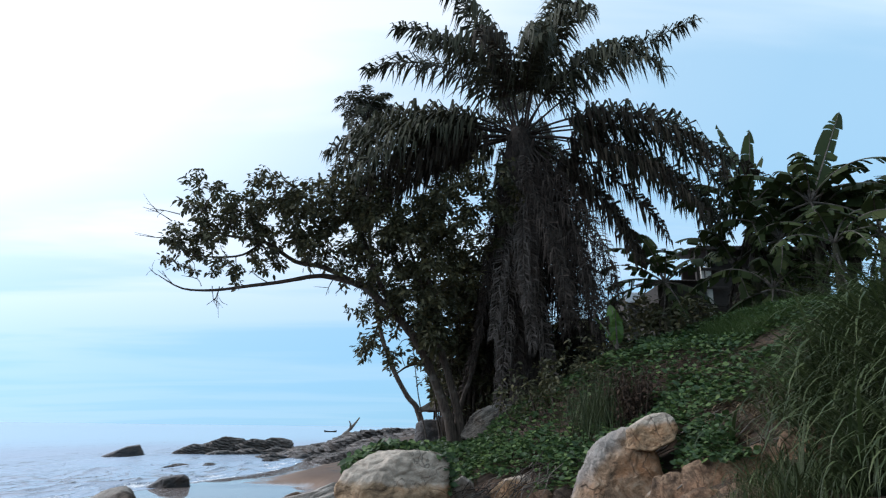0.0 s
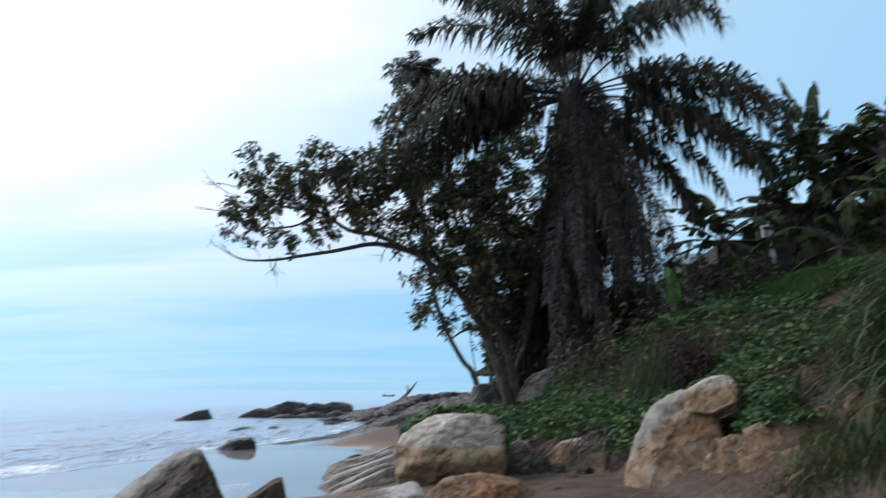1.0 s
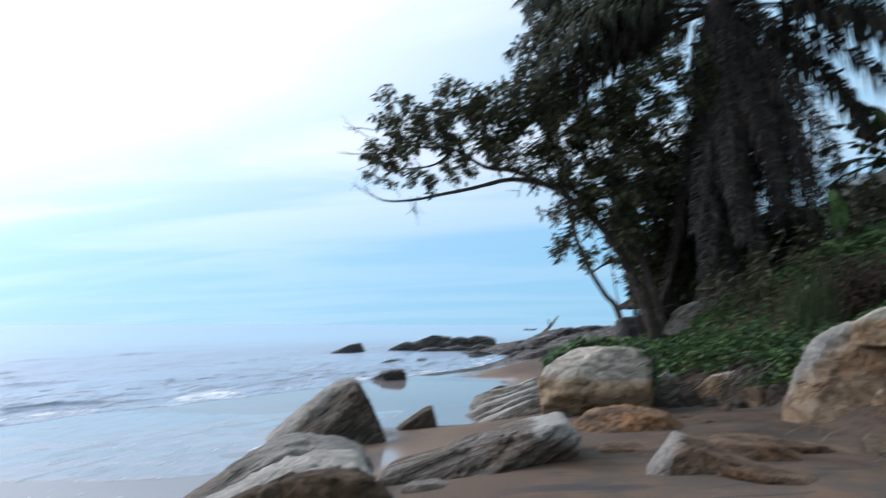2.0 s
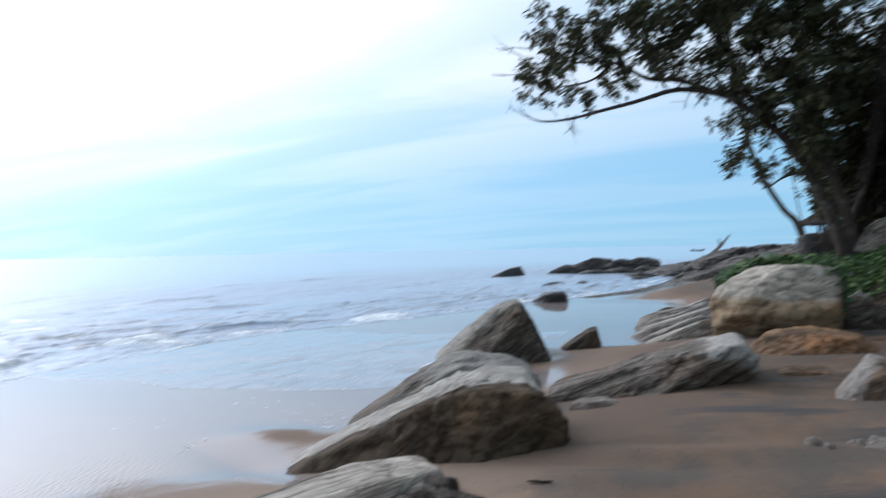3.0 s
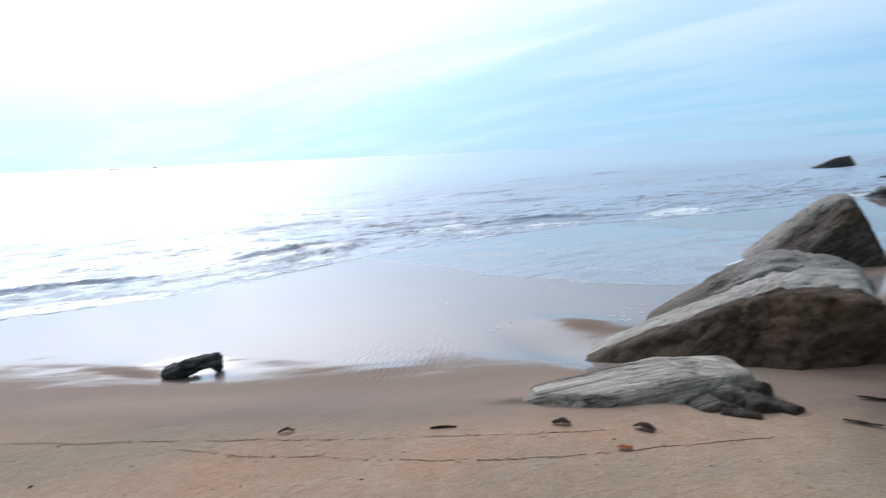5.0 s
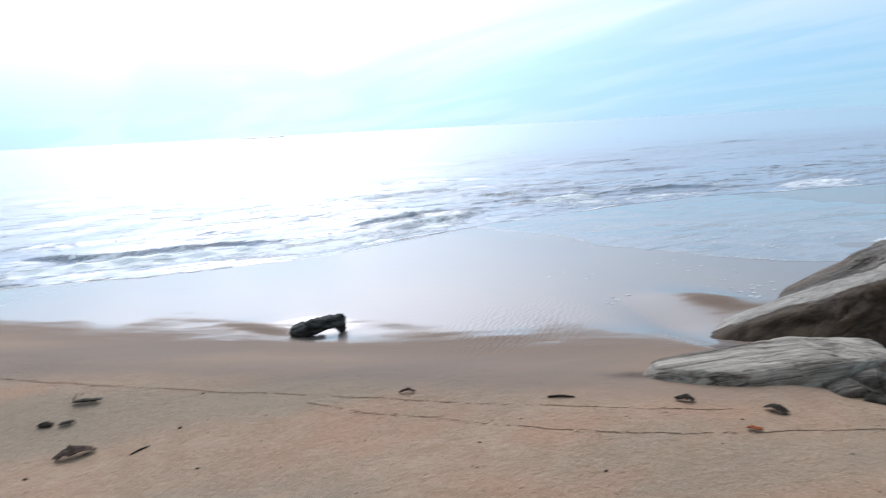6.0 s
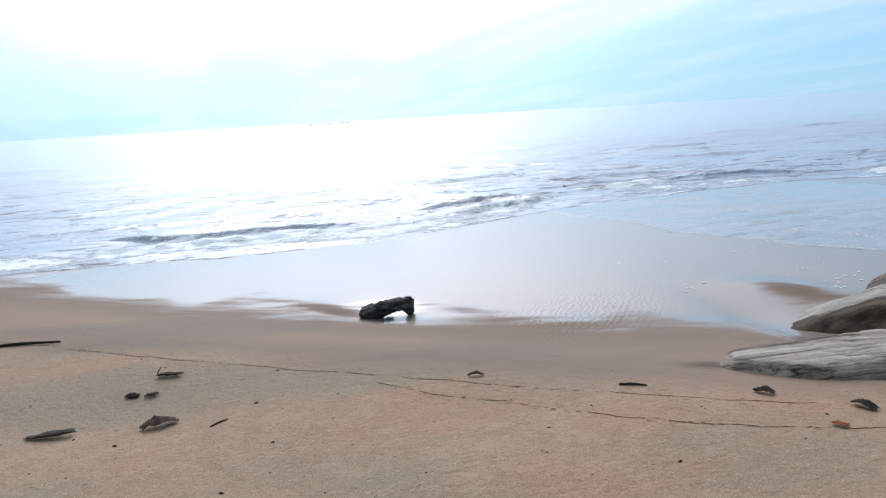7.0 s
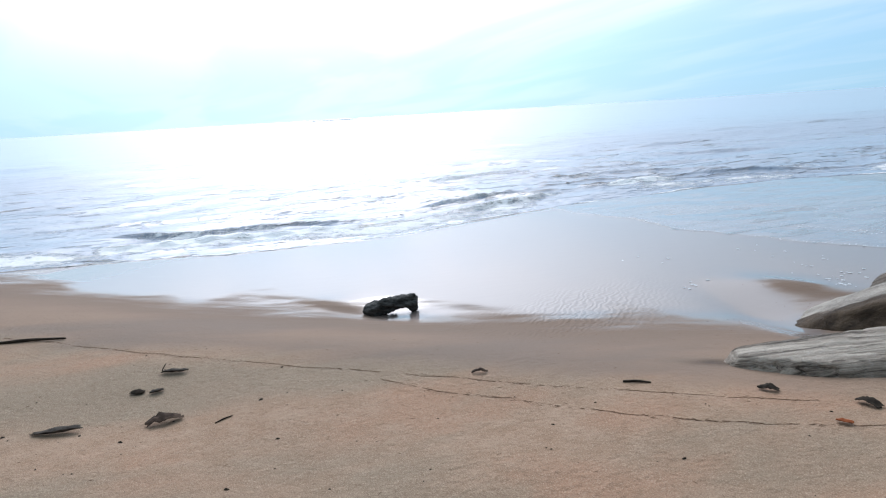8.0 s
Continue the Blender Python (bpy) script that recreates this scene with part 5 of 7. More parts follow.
# ---- palms ----
def frond_arrays(base, yaw, rise, length, droop, rnd, leaflets=62, leaf_len=0.85, leaf_w=0.045, hang=0.55, ragged=0.12, stalk=0.16, tangle=0.0):
    """Rachis points and leaflets of one feather frond."""
    n = 26
    pts, dirs = [np.array(base, float)], []
    turn = rnd.normal(0, 0.12)
    for i in range(n):
        s = i / n
        e = rise - droop * s ** 1.25
        y = yaw + turn * s
        d = np.array([math.cos(y) * math.cos(e), math.sin(y) * math.cos(e), math.sin(e)])
        dirs.append(d)
        pts.append(pts[-1] + d * length / n)
    dirs.append(dirs[-1])
    pts, dirs = np.array(pts), np.array(dirs)
    s = np.repeat(np.linspace(stalk, 0.985, leaflets), 2)
    sgn = np.tile([1.0, -1.0], leaflets)
    s = s + rnd.normal(0, 0.006, len(s))
    keep = rnd.rand(len(s)) > ragged
    s, sgn = np.clip(s[keep], 0, 0.99), sgn[keep]
    k = s * n
    i0 = np.floor(k).astype(int)
    fr = (k - i0)[:, None]
    p = pts[i0] * (1 - fr) + pts[i0 + 1] * fr
    d = unit(dirs[i0] * (1 - fr) + dirs[np.minimum(i0 + 1, n)] * fr)
    side = unit(np.cross(d, np.array([0, 0, 1.0]) + 1e-4))
    up = np.cross(side, d)
    ln = leaf_len * (0.45 + 0.75 * np.sin(np.pi * np.clip(s * 0.85 + 0.12, 0, 1))) * rnd.uniform(0.75, 1.1, len(s))
    a = rnd.normal(0.55, 0.18 + tangle, len(s))[:, None]
    out = unit(side * sgn[:, None] * np.cos(a) + d * np.sin(a) + up * rnd.normal(0.15, 0.25 + tangle, len(s))[:, None])
    down = np.array([0, 0, -1.0])
    mid = p + out * (ln * 0.45)[:, None] + down * (ln * 0.06 * hang)[:, None]
    tip = mid + unit(out * (1 - hang) + down * hang + d * 0.15) * (ln * 0.6)[:, None]
    w = leaf_w * rnd.uniform(0.7, 1.2, len(s))[:, None]
    wd = unit(np.cross(out, up + rnd.normal(0, 0.3, (len(s), 3))))
    v = np.stack([p - wd * w * 0.4, p + wd * w * 0.4, mid - wd * w, mid + wd * w, tip], 1)
    return pts, v


def frond_mesh(name, mats, stem_r=0.035, **kw):
    pts, v = frond_arrays(**kw)
    m = len(pts)
    verts, faces = tube(pts[::3], np.linspace(stem_r, stem_r * 0.15, len(pts[::3])), 5)
    mi = [0] * len(faces)
    o = len(verts)
    verts = [tuple(q) for q in verts] + [tuple(q) for q in v.reshape(-1, 3)]
    for i in range(len(v)):
        b = o + 5 * i
        faces += [[b, b + 1, b + 3, b + 2], [b + 2, b + 3, b + 4]]
        mi += [1, 1]
    return mesh_from(name, verts, faces, mats, False, mi)


def oil_palm():
    rnd = np.random.RandomState(12)
    x, y = 2.4, 20.0
    z0 = gz(x, y)
    palm = empty("oil_palm", (x, y, z0))
    top = 10.75 - z0
    pts = [(0, 0, -0.3), (0.05, 0, 1.5), (0.0, 0, 4), (-0.02, 0, top - 0.6), (0, 0, top + 0.4)]
    trunk = part("trunk", tubes_mesh("trunk", [(pts, [0.5, 0.44, 0.44, 0.5, 0.26])], M["palm_bark"], 14, 0.35), palm, "trunk rough with old leaf bases")
    # old leaf stubs round the trunk
    stubs = []
    for k in range(90):
        a, h = k * 2.39996, 0.6 + (top - 0.7) * k / 90.0
        b = np.array([0.42 * math.cos(a), 0.42 * math.sin(a), h])
        stubs.append(([b, b + np.array([0.14 * math.cos(a), 0.14 * math.sin(a), 0.12]), b + np.array([0.2 * math.cos(a), 0.2 * math.sin(a), 0.3])], [0.07, 0.06, 0.03]))
    tagged(part("leaf_base", tubes_mesh("leaf_base", stubs, M["palm_bark"], 5), trunk), kind="stuff")
    # living fronds: yaw from +x, rise, length, droop
    R = math.radians
    shown = [(165, 62, 6.6, 78), (185, 74, 5.6, 78), (150, 84, 6.6, 34), (205, 80, 6.0, 60), (-85, 60, 5.0, 120), (-112, 62, 5.0, 120), (-68, 70, 5.4, 120), (-132, 66, 5.0, 115),
             (30, 82, 6.8, 18), (10, 84, 6.2, 30), (-35, 80, 6.0, 40), (-10, 66, 4.8, 62), (6, 46, 7.4, 22), (-20, 17, 6.6, 84), (-32, 11, 6.8, 82), (-12, 12, 6.8, 84),
             (186, 18, 6.3, 66), (178, 12, 6.3, 62), (194, 9, 6.3, 66), (202, 3, 6.2, 66), (166, 4, 6.4, 62), (192, 22, 5.6, 72), (182, 2, 6.0, 56), (174, -5, 5.8, 52), (198, -6, 5.6, 50),
             (200, -14, 5.5, 45), (186, -16, 5.8, 46), (170, -12, 6.0, 48), (10, 6, 7.2, 70), (0, 0, 7.0, 60), (-26, -10, 6.2, 52), (-10, -22, 5.5, 45),
             (6, -30, 5.2, 36), (-14, -36, 5.0, 34), (18, -26, 5.6, 40), (90, 62, 6.0, 70), (70, 40, 6.4, 80), (112, 42, 6.4, 80), (92, 15, 6.4, 70), (58, 15, 6.2, 70), (126, 15, 6.2, 70),
             (-6, 8, 8.2, 50), (8, 0, 7.6, 54), (-62, 34, 6.4, 96)]
    shown = [(R(a), R(b), c, R(d)) for a, b, c, d in shown]
    for k, (yaw, rise, ln, dr) in enumerate(shown):
        base = (0.22 * math.cos(yaw), 0.22 * math.sin(yaw), top + 0.15 + 0.25 * math.sin(rise))
        old = rise < R(-2) or k % 9 == 5
        part("frond", frond_mesh("frond", [M["palm_bark"], M["palm_old"] if old else M["palm_leaf"]], base=base, yaw=yaw, rise=rise, length=ln, droop=dr, rnd=rnd,
                                 leaflets=118, leaf_len=0.8 if old else 1.0, leaf_w=0.042, hang=rnd.uniform(0.5, 0.85) if not old else 0.9, ragged=0.05 if not old else 0.15, stalk=0.2, tangle=0.2), palm)
    # the skirt of dead fronds that hang round the trunk
    for k in range(46):
        a = k * 2.39996
        h = top - 0.1 - 2.4 * (k / 45.0)
        base = (0.45 * math.cos(a), 0.45 * math.sin(a), h)
        facing = math.cos(a + math.pi / 2)
        close = k % 2 or facing > 0.75
        spread = rnd.uniform(-87, -76) if close else rnd.uniform(-85, -76) if math.cos(a) < -0.2 else rnd.uniform(-72, -58)
        pale = facing > 0.55 and k % 3 != 1
        part("dead_frond", frond_mesh("dead_frond", [M["palm_bark"], M["palm_bleached"] if pale else M["palm_dead"]], stem_r=0.028, base=base, yaw=a, rise=R(spread), length=rnd.uniform(4.6, 6.9), droop=R(88 + spread + rnd.uniform(-16, 2)),
                                      rnd=rnd, leaflets=150, leaf_len=0.52, leaf_w=0.02, hang=0.85, ragged=0.12, stalk=0.12, tangle=0.16), palm, "dry grey-brown hanging frond")
    # a thicker curtain of them that swings out on the landward side
    for k in range(20):
        a = R(-78 + 5.8 * k + rnd.uniform(-4, 4))
        rise = rnd.uniform(-76, -46)
        part("dead_frond", frond_mesh("dead_frond", [M["palm_bark"], M["palm_dead"]], stem_r=0.028, base=(0.4 * math.cos(a), 0.4 * math.sin(a), top - 0.2 - rnd.uniform(0, 0.9)), yaw=a, rise=R(rise), length=rnd.uniform(5.0, 7.2), droop=R((rise + 88) * rnd.uniform(0.5, 0.9)),
                                      rnd=rnd, leaflets=140, leaf_len=0.6, leaf_w=0.022, hang=0.85, ragged=0.14, stalk=0.14, tangle=0.2), palm, "dry grey-brown hanging frond")
    return tagged(palm, "tall oil palm with drooping fronds and a skirt of dead ones", "palm tree")


oil_palm()


def coconut_palm():
    rnd = np.random.RandomState(21)
    base = (-0.8, 36.0)
    z0 = gz(*base)
    palm = empty("coconut_palm", (base[0], base[1], z0))
    pts = [(-0.0, 0, -0.3), (-0.45, 0, 2.55 - z0 + 0.4), (-0.97, 0, 3.56 - z0), (-1.9, 0, 5.3 - z0), (-2.6, 0, 7.6 - z0), (-3.2, 0, 12 - z0), (-3.6, 0, 19.45 - z0)]
    part("trunk", tubes_mesh("trunk", [(pts, [0.18, 0.15, 0.13, 0.12, 0.115, 0.11, 0.10])], M["bark"], 10, 0.08), palm)
    for k in range(22):
        a = k * 2.39996
        rise = math.radians(70 - 90 * k / 21.0)
        part("frond", frond_mesh("frond", [M["bark_grey"], M["palm_leaf"]], base=(-3.6, 0, 19.5 - z0), yaw=a, rise=rise, length=rnd.uniform(1.6, 2.2), droop=math.radians(rnd.uniform(60, 90)),
                                 rnd=rnd, leaflets=44, leaf_len=0.6, leaf_w=0.04, hang=0.5), palm)
    return tagged(palm, "slender leaning coconut palm with a small crown", "palm tree")


coconut_palm()


# ---- bananas ----
def banana_leaf_mesh(length, width, rise, droop, rnd, torn=1.0):
    """A paddle leaf, torn across into strips along a thick midrib, on a short stalk."""
    n = 30
    pts = [np.zeros(3)]
    for i in range(n):
        e = rise - droop * (i / n) ** 1.4
        pts.append(pts[-1] + np.array([math.cos(e), 0, math.sin(e)]) * length / n)
    pts = np.array(pts)
    pts[:, 1] += rnd.normal(0, 0.09) * length * np.linspace(0, 1, n + 1) ** 2
    verts, faces = tube(pts[::3], np.linspace(0.035, 0.006, len(pts[::3])), 5)
    mi = [0] * len(faces)
    verts = [tuple(v) for v in verts]
    start = 5
    for side in (1, -1):
        i = start
        while i < n:
            run = rnd.choice([1, 1, 2, 2, 3, 5]) if torn > 0.5 else rnd.choice([1, 2, 4, 7, 9])
            trim = rnd.uniform(0.8, 1.0) if rnd.rand() < 0.7 else rnd.uniform(0.4, 0.8)
            j = min(i + run, n)
            if torn > 0.5 and rnd.rand() < 0.09:
                i = j
                continue
            hang = rnd.uniform(0.05, 0.35 + torn)
            gap = rnd.uniform(0.1, 0.4) * torn + 0.06 if rnd.rand() < 0.8 else 0.0
            rows = []
            for q in range(i, j + 1):
                t = (q - start) / (n - start)
                w = width * 0.5 * math.sin(math.pi * min(1, 0.10 + 0.9 * t)) ** 0.6 * trim + 0.01
                off = gap * (-1 if q == j else 1 if q == i else 0) * length / n
                d = unit(pts[min(q + 1, n)] - pts[max(q - 1, 0)])
                a = pts[q]
                m = a + np.array([0, side * w * 0.55, -hang * w * 0.25]) + d * (w * 0.12 + off * 0.5)
                b = a + np.array([0, side * w, -hang * w * 0.9]) + d * (w * 0.28 + off)
                rows.append((a, m, b))
            o = len(verts)
            for r in rows:
                verts += [tuple(v) for v in r]
            for q in range(len(rows) - 1):
                for c in range(2):
                    k = o + 3 * q + c
                    faces.append([k, k + 1, k + 4, k + 3])
                    mi.append(1)
            i = j
    return mesh_from("leaf", verts, faces, [M["bark_grey"], M["banana_leaf"]], True, mi)


def banana_plant(at, stem_h, leaves, leaf_len, seed, label, lean=(0, 0)):
    rnd = np.random.RandomState(seed)
    x, y = at
    z0 = gz(x, y)
    plant = empty("banana_plant", (x, y, z0))
    top = np.array([lean[0], lean[1], stem_h])
    stem = part("stem", tubes_mesh("stem", [([(0, 0, -0.2), top * 0.5 + np.array([0.04, 0, 0]), top], [0.15, 0.12, 0.07])], M["banana_stem"], 9, 0.1), plant)
    for k, (yaw, rise, droop, ln, *tilt) in enumerate(leaves):
        ob = part("leaf", banana_leaf_mesh(ln * leaf_len, 0.27 * leaf_len, math.radians(rise), math.radians(droop), rnd, 0.48 if tilt else rnd.uniform(0.6, 1.2)), plant)
        lean_by = math.radians(tilt[0]) if tilt else rnd.uniform(-0.3, 0.3)
        ob.matrix_local = Matrix.Translation(top) @ Matrix.Rotation(math.radians(yaw), 4, "Z") @ Matrix.Rotation(lean_by, 4, "X")
    # dry leaves hanging on the stem
    for k in range(3):
        ob = part("dry_leaf", banana_leaf_mesh(1.4, 0.3, math.radians(-60), math.radians(30), rnd), stem, "dry brown hanging leaf")
        ob.data.materials[1] = M["palm_dead"]
        ob.matrix_local = Matrix.Translation(top * 0.9) @ Matrix.Rotation(k * 2.2, 4, "Z")
    return tagged(plant, label, "banana plant", "banana plants on the bank")


FAN = [(0, 82, 30, 0.9), (75, 74, 60, 0.95), (150, 66, 90, 1.0), (215, 66, 95, 0.95), (290, 60, 100, 1.0), (340, 54, 95, 0.95), (110, 46, 90, 0.85)]
LOWF = [(20, 66, 90, 1.0), (95, 56, 95, 0.95), (165, 50, 100, 1.0), (230, 60, 105, 0.9), (300, 46, 100, 1.0), (350, 38, 90, 0.9)]
DEAD = [(30, -20, 55, 0.8), (140, -10, 60, 0.9), (250, -25, 50, 0.8), (320, -15, 60, 0.8)]
banana_plant((9.4, 20.2), 3.6, FAN + LOWF[:4] + DEAD + [(84, 86, 8, 1.25, 10), (120, 84, 14, 1.35), (160, 78, 24, 1.2)], 2.5, 1, "tall banana plant with torn upright leaves on the bank")
banana_plant((10.5, 18.6), 3.4, LOWF + DEAD + [(86, 84, 10, 1.2, 24), (60, 70, 30, 0.8)], 2.9, 2, "banana plant with one tall upright leaf on the bank")
banana_plant((7.55, 22.8), 2.3, [(182, 62, 95, 1.0), (188, 34, 72, 0.95), (176, 14, 52, 0.8), (165, -4, 40, 0.8), (2, 40, 50, 1.05), (355, 58, 95, 0.8), (40, 70, 60, 0.8), (100, 84, 20, 0.7), (215, 80, 50, 0.8), (250, 60, 80, 0.7), (320, -10, 50, 0.7), (20, -30, 45, 0.6), (285, -40, 30, 0.7), (75, 20, 60, 0.8)], 2.7, 3, "small banana plant with drooping leaves beside the shed")
banana_plant((12.9, 18.6), 2.6, LOWF + [(80, 80, 10, 0.9, 12)], 2.5, 4, "banana plant with arching leaves behind tall grass")
banana_plant((11.2, 20.2), 2.7, LOWF + FAN[3:], 2.6, 5, "banana plant crowded among its neighbours on the bank")
banana_plant((9.2, 20.9), 2.2, LOWF + DEAD + FAN[2:5], 2.3, 6, "broad-leaved banana plant in front of the shed")
banana_plant((10.2, 17.2), 1.9, LOWF + [(190, 20, 80, 1.0), (260, 15, 80, 0.9)], 2.2, 8, "low banana plant with hanging leaves on the bank")
banana_plant((11.3, 17.0), 2.0, LOWF + DEAD, 2.3, 9, "banana plant half hidden by tall grass")
banana_plant((9.3, 18.9), 1.3, LOWF + DEAD, 2.0, 10, "short banana plant with broad leaves on the bank")
banana_plant((9.9, 19.4), 2.6, LOWF + DEAD + FAN[1:4], 2.3, 11, "dark banana plant with split leaves on the bank")
banana_plant((10.9, 19.2), 3.0, LOWF + FAN + DEAD, 2.5, 12, "leafy banana plant in the middle of the stand")
banana_plant((12.0, 19.6), 2.8, LOWF + FAN[2:] + DEAD, 2.5, 14, "banana plant with hanging brown leaves on the bank")
young = banana_plant((4.35, 17.0), 0.45, [(84, 84, 10, 0.8, 4), (170, 70, 30, 0.7), (280, 75, 20, 0.7)], 1.5, 7, "young banana plant with upright light green leaves")
for ob in young.children:
    if ob.name.startswith("leaf"):
        ob.data.materials[1] = M["young_leaf"]

# ---- shrubs, creepers and grass on the bank ----
def back_shrubs():
    rnd = np.random.RandomState(8)
    for blobs, y, at, dens, size, label in (
        ([(0.3, 5.2, 1.4), (1.0, 4.3, 1.4), (1.2, 6.3, 1.4), (0.5, 4.2, 0.9), (2.1, 7.4, 1.2), (0.8, 3.2, 1.0), (1.6, 5.2, 1.2), (0.2, 6.6, 1.2)], 21.6, (0.7, 21.6), 190, 0.22, "dense dark shrub in the shade behind the leaning tree"),
        ([(1.5, 3.4, 0.9), (2.6, 4.4, 1.3), (3.8, 4.2, 1.1), (4.6, 4.6, 0.9), (2.2, 3.4, 0.9)], 22.2, (2.8, 22.2), 170, 0.24, "dark leafy shrub under the palm"),
        ([(1.0, 4.0, 1.6), (3.0, 4.6, 1.7), (5.0, 5.0, 1.4), (0.3, 3.8, 1.0)], 26.0, (2.4, 26.0), 140, 0.3, "dark thicket farther back on the bank"),
        ([(5.2, 4.9, 0.8), (5.9, 5.1, 0.8), (6.6, 5.2, 0.8), (7.6, 5.5, 0.8), (8.4, 5.6, 0.7), (9.2, 5.7, 0.7), (6.3, 5.9, 0.65), (7.1, 6.0, 0.7), (7.8, 6.05, 0.6)], 23.9, (7.9, 23.9), 120, 0.22, "low brownish shrub beside the shed"),
        ([(6.0, 4.3, 0.55), (6.9, 4.6, 0.55), (8.0, 4.8, 0.5)], 20.6, (7.0, 20.6), 120, 0.2, "low shrub among the banana stems"),
        ([(1.6, 2.6, 0.45), (2.2, 2.75, 0.5), (2.7, 2.9, 0.5), (3.2, 3.1, 0.5), (3.7, 3.25, 0.45)], 15.6, (2.6, 15.6), 170, 0.13, "low tangled bush on the shaded slope"),
        ([(2.2, 3.1, 0.6), (3.0, 3.4, 0.7), (3.7, 3.7, 0.6), (4.4, 4.0, 0.6), (2.6, 2.7, 0.4)], 17.0, (3.1, 17.0), 120, 0.15, "low dull green bush on the slope below the palm"),
        ([(5.2, 4.4, 0.5), (6.0, 4.7, 0.5), (6.8, 5.0, 0.5)], 18.2, (6.0, 18.2), 110, 0.2, "low leafy bush along the top of the bank"),
        ([(10.0, 6.0, 0.9), (11.0, 6.4, 0.9), (12.0, 6.2, 0.8)], 20.9, (11.2, 20.9), 80, 0.26, "dark shrub behind the banana plants")):
        bush = empty("shrub", (at[0], at[1], gz(*at)))
        o = np.array(bush.location)
        tips = in_blobs(blobs, y, 1.2, dens, rnd)
        tips = tips[tips[:, 2] > ground_height(tips[:, 0], tips[:, 1])]
        stems = []
        for t in tips[::14]:
            b = np.array([o[0] + (t[0] - o[0]) * 0.6, o[1] + rnd.uniform(-0.3, 0.3), 0.0])
            b[2] = gz(b[0], b[1]) - 0.05
            stems.append(([b - o, (b + t) / 2 - o + rnd.normal(0, 0.1, 3), t - o], [0.03, 0.02, 0.008]))
        tagged(part("stem", tubes_mesh("stem", stems, M["bark"], 4), bush), kind="stuff")
        part("crown", rosettes("crown", tips - o, 9, size, M["tree_leaf"], rnd), bush)
        tagged(bush, label, "shrub")


back_shrubs()

ROUND_V = [(0, 0, 0), (-0.42, 0.25, 0.06), (-0.45, 0.65, 0.05), (0, 1.0, -0.05), (0.45, 0.65, 0.05), (0.42, 0.25, 0.06), (0, 0.5, -0.02)]
ROUND_F = [(0, 6, 1), (1, 6, 2), (2, 6, 3), (3, 6, 4), (4, 6, 5), (5, 6, 0)]


def creepers():
    rnd = np.random.RandomState(9)
    n = 135000
    x, y = rnd.uniform(-3.0, 11.0, n), rnd.uniform(9.5, 24.0, n)
    b = curve_at(TOE, y)
    u = x - b
    dens = np.array([noise.noise(Vector((a * 0.7, c * 0.7, 2.0))) for a, c in zip(x, y)])
    keep = (u > 0.32 + 0.22 * np.sin(3 * y) + 0.12 * np.sin(7 * y)) & (dens > -0.75 + 0.25 * rnd.rand(n)) & (rnd.rand(n) < np.where((x < 3.6) & (u > 1.9), 0.3, np.clip(1.6 - 0.2 * u, 0.6, 1.0)))
    # bare earth round the upright boulder's right side
    bare = ((x > 2.0) & (y < 11.3) & (u < 1.1)) | ((x > 3.4) & (x < 5.6) & (y < 11.7) & (dens < 0.1))
    keep &= ~bare
    x, y, dens, u = x[keep], y[keep], dens[keep], u[keep]
    z = ground_height(x, y) + np.clip(0.10 + 0.22 * (dens + 0.3) + rnd.uniform(0, 0.12, len(x)), 0.02, 0.5) * np.clip(u + 0.4, 0.3, 1)
    pos = np.stack([x, y, z], -1)
    a = rnd.uniform(0, 2 * math.pi, len(x))
    d = np.stack([np.cos(a), np.sin(a), rnd.normal(0.1, 0.3, len(x))], -1)
    hint = np.array([0, -0.35, 1.0]) + rnd.normal(0, 0.35, (len(x), 3))
    ax, ay, az = frames_for(d, hint)
    me = scatter_mesh("creepers", ROUND_V, ROUND_F, pos, ax, ay, az, [M["vine_leaf"]], rnd.uniform(0.045, 0.125, len(x)))
    tagged(new("creepers", me), "green beach creeper with round leaves covering the bank", "creeper", kind="stuff")


creepers()


def dead_bush():
    """A withered brown bush that stands upright in the creepers."""
    rnd = np.random.RandomState(19)
    x, y = 3.72, 13.5
    bush = empty("dead_bush", (x, y, gz(x, y)))
    stems, tips = [], []
    for k in range(46):
        b = np.array([rnd.normal(0, 0.14), rnd.normal(0, 0.14), -0.05])
        t = b + np.array([rnd.normal(0, 0.12), rnd.normal(0, 0.12), rnd.uniform(0.55, 1.15)])
        stems.append(([b, (b + t) / 2 + rnd.normal(0, 0.03, 3), t], [0.012, 0.009, 0.004]))
        tips += [b + (t - b) * q for q in rnd.uniform(0.2, 1.0, 6)]
    tagged(part("stem", tubes_mesh("stem", stems, M["bark"], 4), bush), kind="stuff")
    part("crown", rosettes("crown", np.array(tips), 5, 0.10, M["withered"], rnd, 0.9), bush, "withered brown hanging leaves")
    tagged(bush, "withered brown bush standing upright among the creepers", "bush")


dead_bush()


